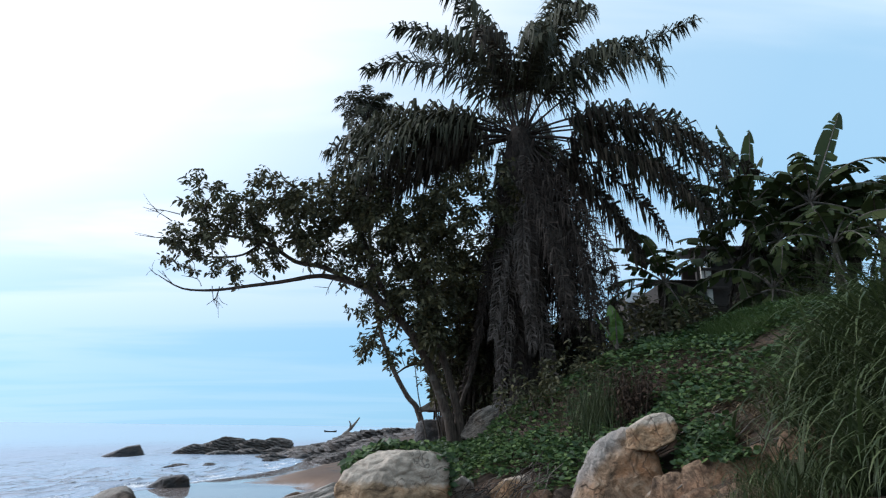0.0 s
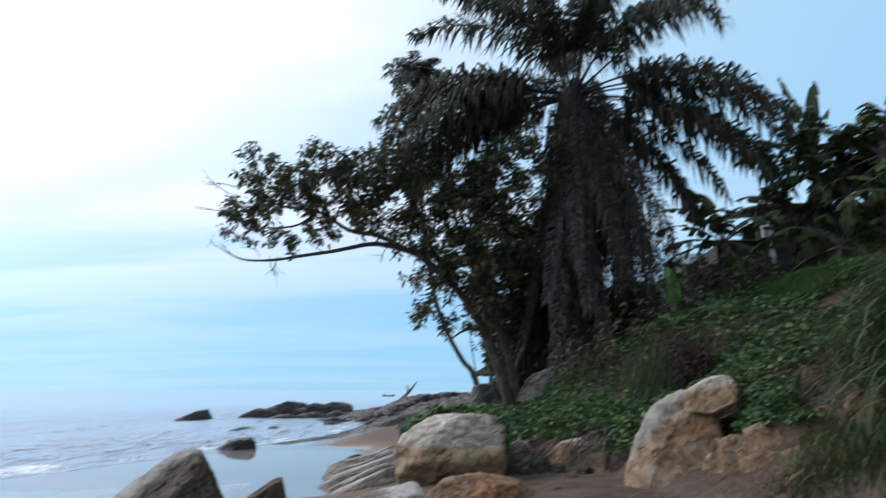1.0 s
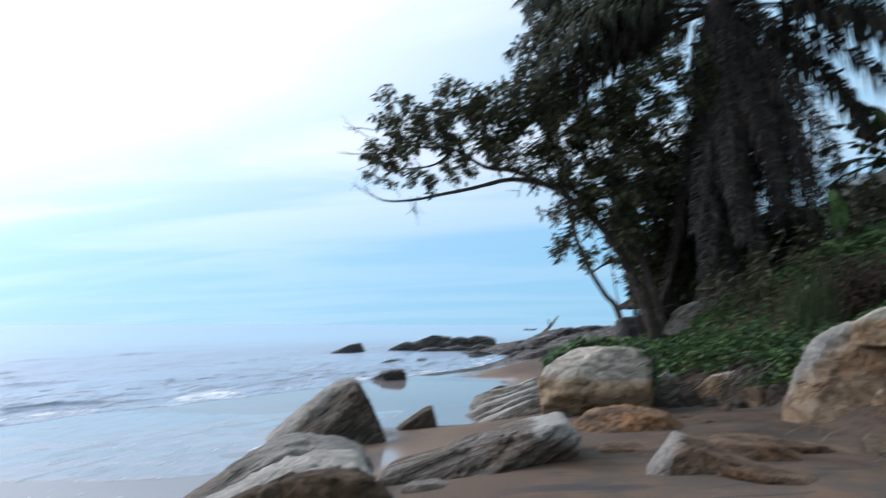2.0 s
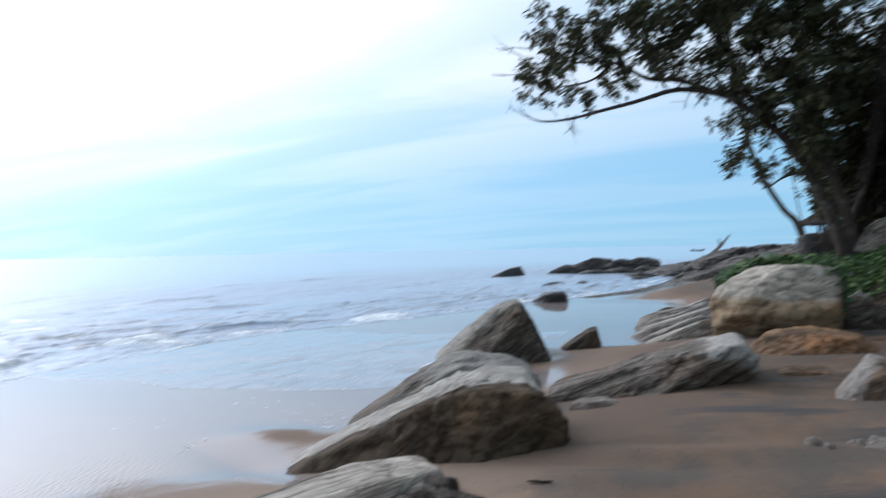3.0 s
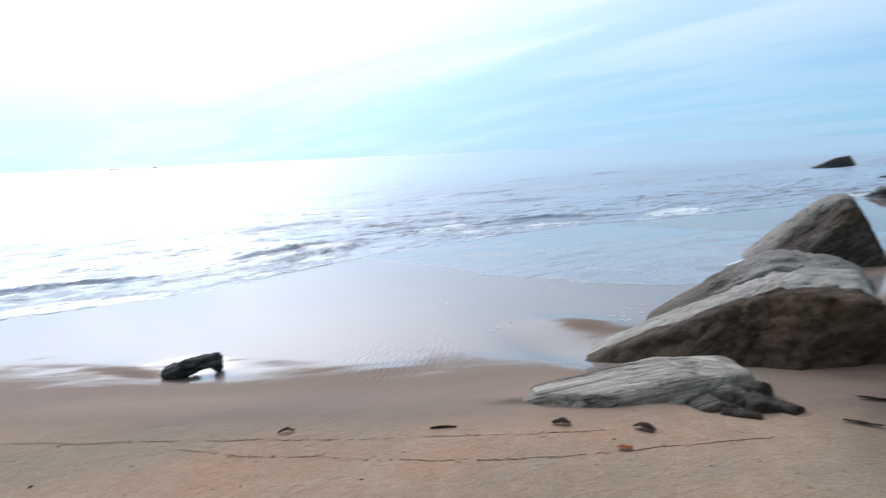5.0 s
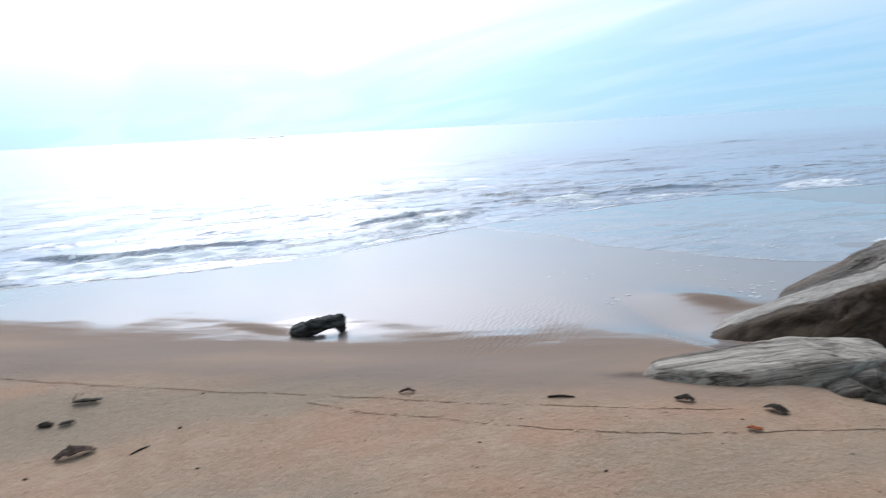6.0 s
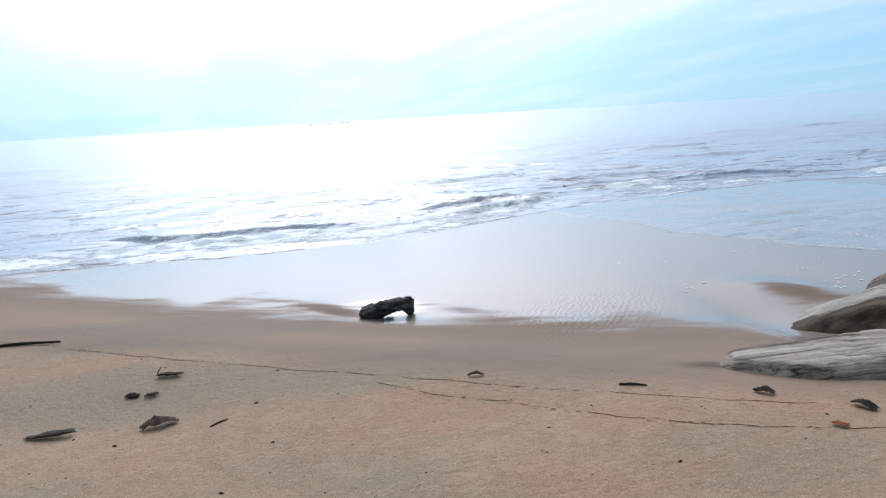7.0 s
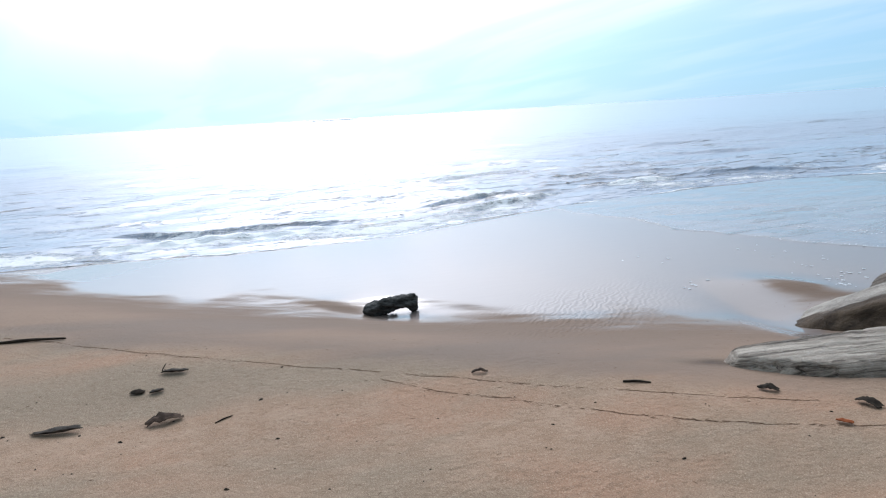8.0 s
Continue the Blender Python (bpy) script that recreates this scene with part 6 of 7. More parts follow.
def boulder_creeper():
    """Runners with leaves over the top and the back of the pale boulder."""
    rnd = np.random.RandomState(14)
    vine = empty("creeper_on_boulder", (-0.6, 12.4, 1.55))
    o = np.array(vine.location)
    m = pale_boulder.matrix_world
    top = np.array([(*(m @ v.co), (m.to_3x3() @ v.normal).z) for v in pale_boulder.data.vertices])
    cx = top[:, 0] + 0.85
    # along the crest, down the seaward corner and round the landward end
    crest = (top[:, 3] > 0.25) & (top[:, 1] > 12.1 + 0.16 * np.sin(4.0 * cx + 1.0) + 0.3 * np.clip(-cx, 0, 1)) & (top[:, 2] > 1.25)
    corner = (cx < -0.62) & (top[:, 2] > 1.22) & (top[:, 1] > 11.75)
    landward = (cx > 0.62) & (top[:, 2] > 0.95) & (top[:, 1] > 11.7)
    pick = top[crest | corner | landward][:, :3]
    pick = pick[rnd.permutation(len(pick))]
    for k in range(14):
        a = pick[k * 7 % len(pick)]
        d = np.argsort(np.abs(np.linalg.norm(pick - a, axis=1) - 0.35))[0]
        b = pick[d]
        p = [a, (a + b) / 2 + np.array([0, 0, 0.05]), b]
        part("runner", tubes_mesh("runner", [([q - o for q in p], [0.008, 0.007, 0.005])], M["bark"], 4), vine)
    leaves = np.repeat(pick[:520], 2, 0)
    n = len(leaves)
    leaves = leaves + np.stack([rnd.normal(0, 0.05, n), rnd.normal(0.02, 0.05, n), rnd.uniform(0.0, 0.13, n)], -1)
    a = rnd.uniform(0, 2 * math.pi, n)
    d = np.stack([np.cos(a), np.sin(a), rnd.normal(0, 0.35, n)], -1)
    ax, ay, az = frames_for(d, np.array([0, -0.5, 1.0]) + rnd.normal(0, 0.4, (n, 3)))
    tagged(part("foliage", scatter_mesh("foliage", ROUND_V, ROUND_F, leaves - o, ax, ay, az, [M["vine_leaf"]], rnd.uniform(0.06, 0.14, n)), vine), kind="stuff")
    tagged(vine, "green creeper trailing over the pale boulder's top", "creeper")


boulder_creeper()


def blades_mesh(name, root, yaw, length, bend, width, mat, rise):
    """Arching grass blades."""
    n = len(root)
    seg = 8
    pts = [root]
    for i in range(seg):
        e = rise - bend * ((i + 0.5) / seg) ** 1.3
        d = np.stack([np.cos(yaw) * np.cos(e), np.sin(yaw) * np.cos(e), np.sin(e)], -1)
        pts.append(pts[-1] + d * (length / seg)[:, None])
    side = np.stack([-np.sin(yaw), np.cos(yaw), np.zeros(n)], -1)
    vv = []
    for i, p in enumerate(pts):
        w = width * (1.0, 1.0, 1.0, 0.95, 0.88, 0.76, 0.58, 0.34, 0.05)[i]
        vv += [p - side * w[:, None], p + side * w[:, None]]
    v = np.stack(vv, 1).reshape(-1, 3)
    k = 2 * (seg + 1)
    f = np.concatenate([np.stack([np.arange(n) * k + 2 * i + q for q in (0, 1, 3, 2)], -1) for i in range(seg)])
    return mesh_from(name, v, f, [mat], True)


def tall_grass():
    rnd = np.random.RandomState(31)
    for cx, cy, rx, ry, n, ln, wide, label, mat in (
        (6.1, 7.7, 1.4, 1.5, 1500, 1.7, 0.017, "tall arching green grass on the bank", "grass_blade"),
        (6.1, 7.9, 1.4, 1.5, 1700, 1.5, 0.009, "fine green grass between the broad blades", "grass_dark"),
        (5.6, 9.6, 0.9, 1.0, 1000, 1.25, 0.014, "arching tangled grass at the edge of the bank", "grass_blade"),
        (7.2, 9.9, 1.5, 1.2, 1500, 2.0, 0.017, "tall dense grass up the bank", "grass_blade"),
        (7.4, 10.2, 1.6, 1.3, 2000, 1.6, 0.010, "dark fine grass up the bank", "grass_dark"),
        (5.0, 6.9, 0.7, 0.9, 420, 0.9, 0.012, "low grass spilling down the bank", "grass_blade"),
        (4.6, 8.5, 0.9, 0.8, 900, 0.55, 0.008, "short green and yellow grass at the foot of the bank", "grass_blade")):
        x, y = rnd.normal(cx, rx * 0.5, n), rnd.normal(cy, ry * 0.5, n)
        # tufts rather than single blades
        q = rnd.randint(0, n, n) % max(1, n // 14)
        x, y = x[q] + rnd.normal(0, 0.06, n), y[q] + rnd.normal(0, 0.06, n)
        root = np.stack([x, y, ground_height(x, y) - 0.02], -1)
        yaw = rnd.uniform(0, 2 * math.pi, n)
        yaw = np.where(rnd.rand(n) < 0.4, rnd.normal(math.pi * 1.05, 0.7, n), yaw)
        me = blades_mesh("tall_grass", root, yaw, ln * rnd.uniform(0.5, 1.25, n), rnd.uniform(1.0, 3.0, n), wide * rnd.uniform(0.5, 1.5, n), M[mat], rnd.uniform(1.0, 1.5, n))
        tagged(new("tall_grass", me), label, "grass", kind="stuff")
    # reeds below the palm
    n = 620
    x, y = rnd.normal(3.15, 0.3, n), rnd.normal(14.0, 0.35, n)
    root = np.stack([x, y, ground_height(x, y)], -1)
    me = blades_mesh("reeds", root, rnd.uniform(0, 6.28, n), rnd.uniform(0.5, 1.15, n), rnd.uniform(0.1, 0.8, n), 0.006 * rnd.uniform(0.6, 1.5, n), M["grass_dark"], rnd.uniform(1.25, 1.57, n))
    tagged(new("reeds", me), "thin upright green reeds below the palm", "reeds", kind="stuff")
    # mown strip along the top of the bank
    n = 9000
    x, y = rnd.uniform(6.3, 8.6, n), rnd.uniform(14.1, 16.6, n)
    root = np.stack([x, y, ground_height(x, y)], -1)
    me = blades_mesh("short_grass", root, rnd.uniform(0, 6.28, n), rnd.uniform(0.25, 0.55, n), rnd.uniform(0.3, 1.4, n), 0.008 * rnd.uniform(0.6, 1.5, n), M["grass_bright"], rnd.uniform(0.9, 1.5, n))
    tagged(new("short_grass", me), "short bright green grass along the top of the bank", "grass", kind="stuff")
    # grass and straw where the bank runs out on the sand
    for cx, cy, rx, ry, n, ln, mat, label in ((3.85, 8.1, 0.35, 0.4, 900, 0.36, "grass_blade", "short tufts of green grass at the bank's foot"), (3.35, 8.3, 0.45, 0.28, 1300, 0.5, "dry_grass", "pale dry straw lying at the bank's foot")):
        x, y = rnd.normal(cx, rx, n), rnd.normal(cy, ry, n)
        root = np.stack([x, y, ground_height(x, y)], -1)
        low = 0.15 if mat == "dry_grass" else 0.8
        me = blades_mesh("grass_tuft", root, rnd.uniform(0, 6.28, n), ln * rnd.uniform(0.5, 1.3, n), rnd.uniform(0.2, 1.2, n), 0.006 * rnd.uniform(0.6, 1.5, n), M[mat], rnd.uniform(low, low + 0.6, n))
        tagged(new("grass_tuft", me), label, "grass", kind="stuff")
    # dry straw at the foot of the bank
    n = 260
    x, y = rnd.normal(3.6, 0.6, n), rnd.normal(9.3, 0.5, n)
    root = np.stack([x, y, ground_height(x, y)], -1)
    me = blades_mesh("dry_grass", root, rnd.uniform(0, 6.28, n), rnd.uniform(0.2, 0.5, n), rnd.uniform(0.6, 1.8, n), 0.004 * rnd.uniform(0.6, 1.5, n), M["dry_grass"], rnd.uniform(0.2, 1.2, n))
    tagged(new("dry_grass", me), "dry straw-coloured grass at the bank's foot", "grass", kind="stuff")
    n = 700
    x, y = rnd.uniform(3.9, 5.4, n), rnd.uniform(9.9, 11.9, n)
    root = np.stack([x, y, ground_height(x, y) + 0.04], -1)
    me = blades_mesh("dry_grass", root, rnd.uniform(0, 6.28, n), rnd.uniform(0.2, 0.6, n), rnd.uniform(0.4, 1.2, n), 0.008 * rnd.uniform(0.6, 1.5, n), M["dry_grass"], rnd.uniform(0.1, 0.7, n))
    tagged(new("dry_grass", me), "dry fallen stalks lying on the bank", "grass", kind="stuff")
    # fallen stalks and sticks on the slope
    for k in range(34):
        x, y = rnd.uniform(3.5, 5.6), rnd.uniform(9.9, 12.2)
        a, ln, r = rnd.normal(math.pi * 0.1, 0.7), rnd.uniform(0.3, 1.0), rnd.uniform(0.006, 0.016)
        p = [np.array([x + math.cos(a) * ln * t, y + math.sin(a) * ln * t, 0.0]) for t in (-0.5, 0.0, 0.5)]
        p = [np.array([q[0], q[1], gz(q[0], q[1]) + 0.07 + rnd.uniform(0, 0.08)]) for q in p]
        ob = empty("fallen_stalk", (x, y, gz(x, y)))
        part("stalk", tubes_mesh("stalk", [([q - np.array(ob.location) for q in p], [r, r * 0.9, r * 0.5])], M["bark_grey"], 5), ob)
        tagged(ob, "dry grey fallen stalk lying on the bank", "stalk", "fallen stalks on the bank")


tall_grass()


def root_tangles():
    """Washed-out roots hanging under the creepers."""
    rnd = np.random.RandomState(41)
    for x0, x1, cy, slope, n in ((-0.1, 1.3, 13.35, -0.55, 60), (1.1, 2.3, 12.75, -0.75, 50)):
        cx = (x0 + x1) / 2
        tangle = empty("root_tangle", (cx, cy - 0.3, gz(cx, cy - 0.3)))
        o = np.array(tangle.location)
        stems = []
        for k in range(n):
            x = rnd.uniform(x0, x1)
            y = cy + slope * (x - cx) + rnd.uniform(-0.3, 0.1)
            a = np.array([x, y, gz(x, y) + rnd.uniform(0.05, 0.45)])
            d = np.array([rnd.normal(-0.2, 0.4), -abs(rnd.normal(0.22, 0.12)), 0.0])
            e = a + d
            e[2] = gz(e[0], e[1]) + rnd.uniform(0.0, 0.12)
            q = [a * (1 - t) + e * t + rnd.normal(0, 0.06, 3) for t in (0.33, 0.66)]
            stems.append(([a - o, q[0] - o, q[1] - o, e - o], [0.008, 0.007, 0.006, 0.003]))
        tagged(part("root", tubes_mesh("root", stems[: n * 2 // 3], M["palm_bark"], 4), tangle), kind="stuff")
        tagged(part("root", tubes_mesh("root", stems[n * 2 // 3:], M["bark_grey"], 4), tangle, "pale washed-out roots"), kind="stuff")
        tagged(tangle, "tangle of dark washed-out roots below the creepers", "roots")


root_tangles()

# ---- buildings on the bank ----
def plain_mat(name, base, dark, rough=0.85, scale=6):
    m = Mat(name, rough, 0.3)
    n = m.noise(m.coords(), scale, 5, 0.6)
    s = m.noise(m.coords((6, 6, 0.6)), 2, 4)
    c = m.mix(m.rng(n, 0.4, 0.7, 0, 0.5), base, dark)
    m.put("Base Color", m.mix(m.rng(s, 0.5, 0.75, 0, 0.5), c, dark))
    m.bump(n, 0.3, 0.01)
    return m.m


M["whitewash"] = plain_mat("whitewash", (0.72, 0.70, 0.65), (0.35, 0.32, 0.27))
M["dark_wood"] = plain_mat("dark_wood", (0.05, 0.042, 0.036), (0.02, 0.018, 0.016))
M["iron_sheet"] = plain_mat("iron_sheet", (0.50, 0.52, 0.54), (0.30, 0.29, 0.28), 0.5)
M["rusty_sheet"] = plain_mat("rusty_sheet", (0.10, 0.085, 0.075), (0.05, 0.04, 0.035), 0.7)
M["thatch"] = plain_mat("thatch", (0.03, 0.024, 0.019), (0.012, 0.010, 0.008), 0.95, 14)


def box(x0, y0, z0, x1, y1, z1):
    v = [(x, y, z) for x in (x0, x1) for y in (y0, y1) for z in (z0, z1)]
    f = [[0, 1, 3, 2], [4, 6, 7, 5], [0, 4, 5, 1], [2, 3, 7, 6], [0, 2, 6, 4], [1, 5, 7, 3]]
    return v, f


def boxes_mesh(name, boxes, mat, bevel=0.0):
    bm = bmesh.new()
    for b in boxes:
        v, f = box(*b)
        vs = [bm.verts.new(q) for q in v]
        for g in f:
            bm.faces.new([vs[i] for i in g])
    bmesh.ops.recalc_face_normals(bm, faces=bm.faces)
    if bevel:
        bmesh.ops.bevel(bm, geom=bm.edges[:], offset=bevel, segments=1, affect="EDGES")
    me = bpy.data.meshes.new(name)
    bm.to_mesh(me)
    bm.free()
    me.materials.append(mat)
    return me


def sheet_roof(name, x0, x1, y0, y1, z0, z1, mat, pitch=0.12):
    """Corrugated sheets, rising from y0 to y1."""
    n = int((x1 - x0) / (pitch / 4))
    v, f = [], []
    for i in range(n + 1):
        x = x0 + (x1 - x0) * i / n
        h = 0.02 * math.sin(2 * math.pi * (x - x0) / pitch)
        for y, z in ((y0, z0), (y1, z1)):
            v += [(x, y, z + h), (x, y, z + h - 0.02)]
    for i in range(n):
        a, b = 4 * i, 4 * (i + 1)
        f += [[a, b, b + 2, a + 2], [a + 1, a + 3, b + 3, b + 1], [a, a + 1, b + 1, b], [a + 2, b + 2, b + 3, a + 3]]
    return mesh_from(name, v, f, [mat], True)


def shed():
    x, y = 9.75, 25.2
    z = gz(x, y) - 0.1
    house = empty("shed", (x, y, z))
    h = 8.75 - z
    part("wall", boxes_mesh("wall", [(0.3, 0.0, 0, 4.4, 0.14, h - 0.1), (4.26, 0.15, 0, 4.4, 3.0, h - 0.1), (0.3, 2.86, 0, 4.25, 3.0, h - 0.1), (-0.18, -0.02, 0, -0.06, 0.12, h - 0.2)], M["dark_wood"]), house, "dark weathered plank wall")
    for px, wide, low in ((-0.05, 0.12, 0.75), (0.14, 0.19, 0.55)):
        part("post", boxes_mesh("post", [(px, -0.12, h - 2.9, px + wide, -0.02, h - low)], M["whitewash"], 0.012), house, "whitewashed upright board")
    for zz in (h - 0.95, h - 1.65, h - 2.3, 0.5):
        part("rail", boxes_mesh("rail", [(-0.05, -0.19, zz, 0.9, -0.125, zz + 0.1)], M["dark_wood"], 0.01), house)
    # a low dark lean-to on its seaward end
    annex = part("lean_to", boxes_mesh("lean_to", [(-2.0, -1.0, 0, -0.25, -0.9, h - 1.6), (-2.0, -0.89, 0, -1.9, 1.4, h - 1.7)], M["dark_wood"]), house, "low dark plank lean-to")
    part("lean_to_roof", sheet_roof("lean_to_roof", -2.15, -0.2, -1.2, 1.5, h - 1.55, h - 1.2, M["rusty_sheet"]), annex)
    roof = part("roof", sheet_roof("roof", -0.2, 4.9, -0.7, 3.6, h - 0.12, h + 0.45, M["rusty_sheet"]), house, "dark rusty corrugated roof")
    part("fascia", boxes_mesh("fascia", [(-0.2, -0.74, h - 0.26, 4.9, -0.7, h - 0.14)], M["dark_wood"], 0.005), roof)
    tagged(house, "small dark shed with white boards among the bananas", "shed")


shed()


def far_house():
    x, y = 10.7, 39.0
    z = gz(x, y) - 0.1
    house = empty("house", (x, y, z))
    h = 9.6 - z
    part("fascia", boxes_mesh("fascia", [(-0.3, -0.64, h - 0.62, 3.5, -0.6, h - 0.08)], M["iron_sheet"], 0.01), house, "pale metal fascia sheet")
    part("wall", boxes_mesh("wall", [(0, 0, 0, 3.2, 0.2, h), (0, 0.2, 0, 0.2, 5, h), (3.0, 0.2, 0, 3.2, 5, h), (0.2, 4.8, 0, 3.0, 5, h)], M["dark_wood"]), house)
    part("window", boxes_mesh("window", [(0.8, -0.03, h - 1.7, 1.7, 0.0, h - 0.6)], M["dark_wood"], 0.01), house)
    part("roof", sheet_roof("roof", -0.3, 3.5, -0.6, 5.4, h - 0.05, h + 1.1, M["iron_sheet"], 0.2), house, "pale corrugated iron roof")
    tagged(house, "low house with a pale corrugated iron roof", "house")


far_house()


def sun_shade():
    x, y = -0.35, 36.5
    z = gz(x, y)
    hut = empty("thatched_shade", (x, y, z))
    top = 3.35 - z
    part("post", tubes_mesh("post", [([(0, 0, -0.1), (0.02, 0, top * 0.5), (0, 0, top)], [0.07, 0.06, 0.05])], M["bark"], 8), hut)
    rnd = np.random.RandomState(4)
    v, f = [], []
    for ring, (r, zz) in enumerate(((0.06, top), (0.55, top - 0.3), (1.0, top - 0.52), (1.02, top - 0.6), (0.06, top - 0.2))):
        for k in range(24):
            a = 2 * math.pi * k / 24
            q = r * (1 + rnd.uniform(-0.05, 0.05))
            v.append((q * math.cos(a), q * math.sin(a), zz + rnd.uniform(-0.04, 0.04)))
    for ring in range(4):
        for k in range(24):
            f.append([ring * 24 + k, ring * 24 + (k + 1) % 24, (ring + 1) * 24 + (k + 1) % 24, (ring + 1) * 24 + k])
    part("roof", mesh_from("roof", v, f, [M["thatch"]]), hut, "dark thatched cone roof")
    tagged(hut, "thatched sun shade on a post near the shore", "hut")


sun_shade()

# ---- driftwood, boats ----
def stranded_trunk():
    trunk = empty("driftwood_trunk", (-7.5, 49.6, 0.5))
    o = np.array(trunk.location)
    bole = part("trunk", tubes_mesh("trunk", [([np.array(p) - o for p in ((-7.9, 49.3, 0.35), (-7.3, 49.5, 0.9), (-6.7, 49.7, 1.45), (-6.2, 49.9, 2.0), (-5.75, 50, 2.6))], [0.40, 0.22, 0.13, 0.09, 0.04])], M["driftwood"], 9, 0.4), trunk)
    for a, b in (((-6.6, 49.7, 1.5), (-6.0, 49.4, 1.45)), ((-6.35, 49.8, 1.85), (-6.45, 49.6, 2.35)), ((-7.3, 49.5, 0.9), (-6.5, 49.2, 0.85))):
        a, b = np.array(a) - o, np.array(b) - o
        part("branch", tubes_mesh("branch", [([a, (a + b) / 2 + np.array([0.05, 0, 0.05]), b], [0.09, 0.06, 0.03])], M["driftwood"], 6, 0.3), bole)
    tagged(trunk, "bleached tree trunk stranded on the rock shelf", "driftwood")


stranded_trunk()


def far_boat(name, at, rz, length, beam, height, label):
    boat = empty(name, at)
    boat.rotation_euler = (0, 0, radians(rz))
    n = 16
    v, f = [], []
    for i in range(n + 1):
        t = i / n
        w = beam * 0.5 * math.sin(math.pi * min(max(t, 0.02), 0.98)) ** 0.45
        sheer = height * (0.75 + 0.5 * (2 * t - 1) ** 2)
        x = (t - 0.5) * length
        v += [(x, -w * 0.6, -height * 0.3), (x, -w, sheer), (x, w, sheer), (x, w * 0.6, -height * 0.3)]
    for i in range(n):
        for k in range(4):
            f.append([4 * i + k, 4 * i + (k + 1) % 4, 4 * (i + 1) + (k + 1) % 4, 4 * (i + 1) + k])
    f += [[0, 1, 2, 3], [4 * n + 3, 4 * n + 2, 4 * n + 1, 4 * n]]
    part("hull", mesh_from("hull", v, f, [M["dark_wood"]]), boat)
    return tagged(boat, label, "boat")


far_boat("barge", (-878, 196, 0), 77, 56, 9, 0.7, "long low dark barge far out on the horizon")
far_boat("canoe", (-35.3, 227, 0.0), 20, 4.0, 0.9, 0.5, "small dark canoe far out at sea")


# ---- things lying on the beach ----
def stump():
    """A black, worn shell of a trunk: it lies on one end, arches over a hollow and ends in a thick broken edge."""
    log = empty("stump", (-6.22, 1.6, gz(-6.22, 1.6)))
    v, f = [], []
    n, s = 72, 40
    for i in range(n + 1):
        t = i / n
        x = (t - 0.5) * 0.50
        up = float(np.interp(t, [0, 0.12, 0.35, 0.6, 0.85, 1.0], [0.038, 0.050, 0.078, 0.104, 0.112, 0.108]))
        high = float(np.interp(t, [0, 0.06, 0.2, 0.5, 0.9, 1.0], [0.016, 0.048, 0.062, 0.062, 0.060, 0.040]))
        low = float(np.interp(t, [0, 0.06, 0.25, 0.5, 0.8, 0.9, 1.0], [0.02, 0.055, 0.085, 0.075, 0.052, 0.10, 0.075]))
        wide = float(np.interp(t, [0, 0.1, 0.4, 0.9, 1.0], [0.03, 0.065, 0.085, 0.085, 0.06]))
        for k in range(s):
            a = 2 * math.pi * k / s
            ca, sa = math.cos(a), math.sin(a)
            q = 1 + 0.30 * noise.noise(Vector((x * 9, ca * 1.7, sa * 1.7 + 5))) + 0.22 * noise.noise(Vector((x * 24, ca * 3, sa * 3))) - 0.25 * max(0, noise.noise(Vector((x * 40, ca * 7, sa * 7))))
            v.append((x + 0.012 * noise.noise(Vector((ca * 4, sa * 4, t))), q * ca * wide, q * sa * (high if sa > 0 else low) + up))
    for i in range(n):
        for k in range(s):
            f.append([i * s + k, i * s + (k + 1) % s, (i + 1) * s + (k + 1) % s, (i + 1) * s + k])
    f += [list(range(s))[::-1], [n * s + k for k in range(s)]]
    wood = part("wood", mesh_from("wood", v, f, [M["wet_wood"]], True), log)
    part("branch_stub", tubes_mesh("branch_stub", [([(0.17, -0.02, 0.13), (0.21, -0.03, 0.165), (0.24, -0.035, 0.178)], [0.036, 0.026, 0.012])], M["wet_wood"], 8, 0.4), wood)
    part("splinter", tubes_mesh("splinter", [([(-0.02, -0.15, 0.006), (0.06, -0.155, 0.01), (0.15, -0.16, 0.006)], [0.004, 0.007, 0.004])], M["wet_wood"], 6, 0.3), wood)
    log.rotation_euler = (0, 0, radians(66))
    log.scale = (1.04, 1.1, 1.06)
    tagged(log, "short black waterlogged log stranded on wet sand", "driftwood")


stump()


def dry_leaf_mat(name, a, b):
    m = Mat(name, 0.95, 0.1)
    n = m.noise(m.coords(), 30, 4)
    m.put("Base Color", m.mix(m.rng(n, 0.3, 0.7), a, b))
    m.bump(n, 0.4, 0.004)
    return m.m


M["leaf_black"] = dry_leaf_mat("leaf_black", (0.018, 0.014, 0.011), (0.05, 0.038, 0.029))
M["leaf_grey"] = dry_leaf_mat("leaf_grey", (0.035, 0.030, 0.026), (0.10, 0.085, 0.073))
M["leaf_brown"] = dry_leaf_mat("leaf_brown", (0.03, 0.021, 0.016), (0.09, 0.06, 0.045))
M["wrack"] = dry_leaf_mat("wrack", (0.085, 0.046, 0.027), (0.18, 0.105, 0.066))
M["leaf_red"] = dry_leaf_mat("leaf_red", (0.20, 0.05, 0.02), (0.35, 0.12, 0.05))


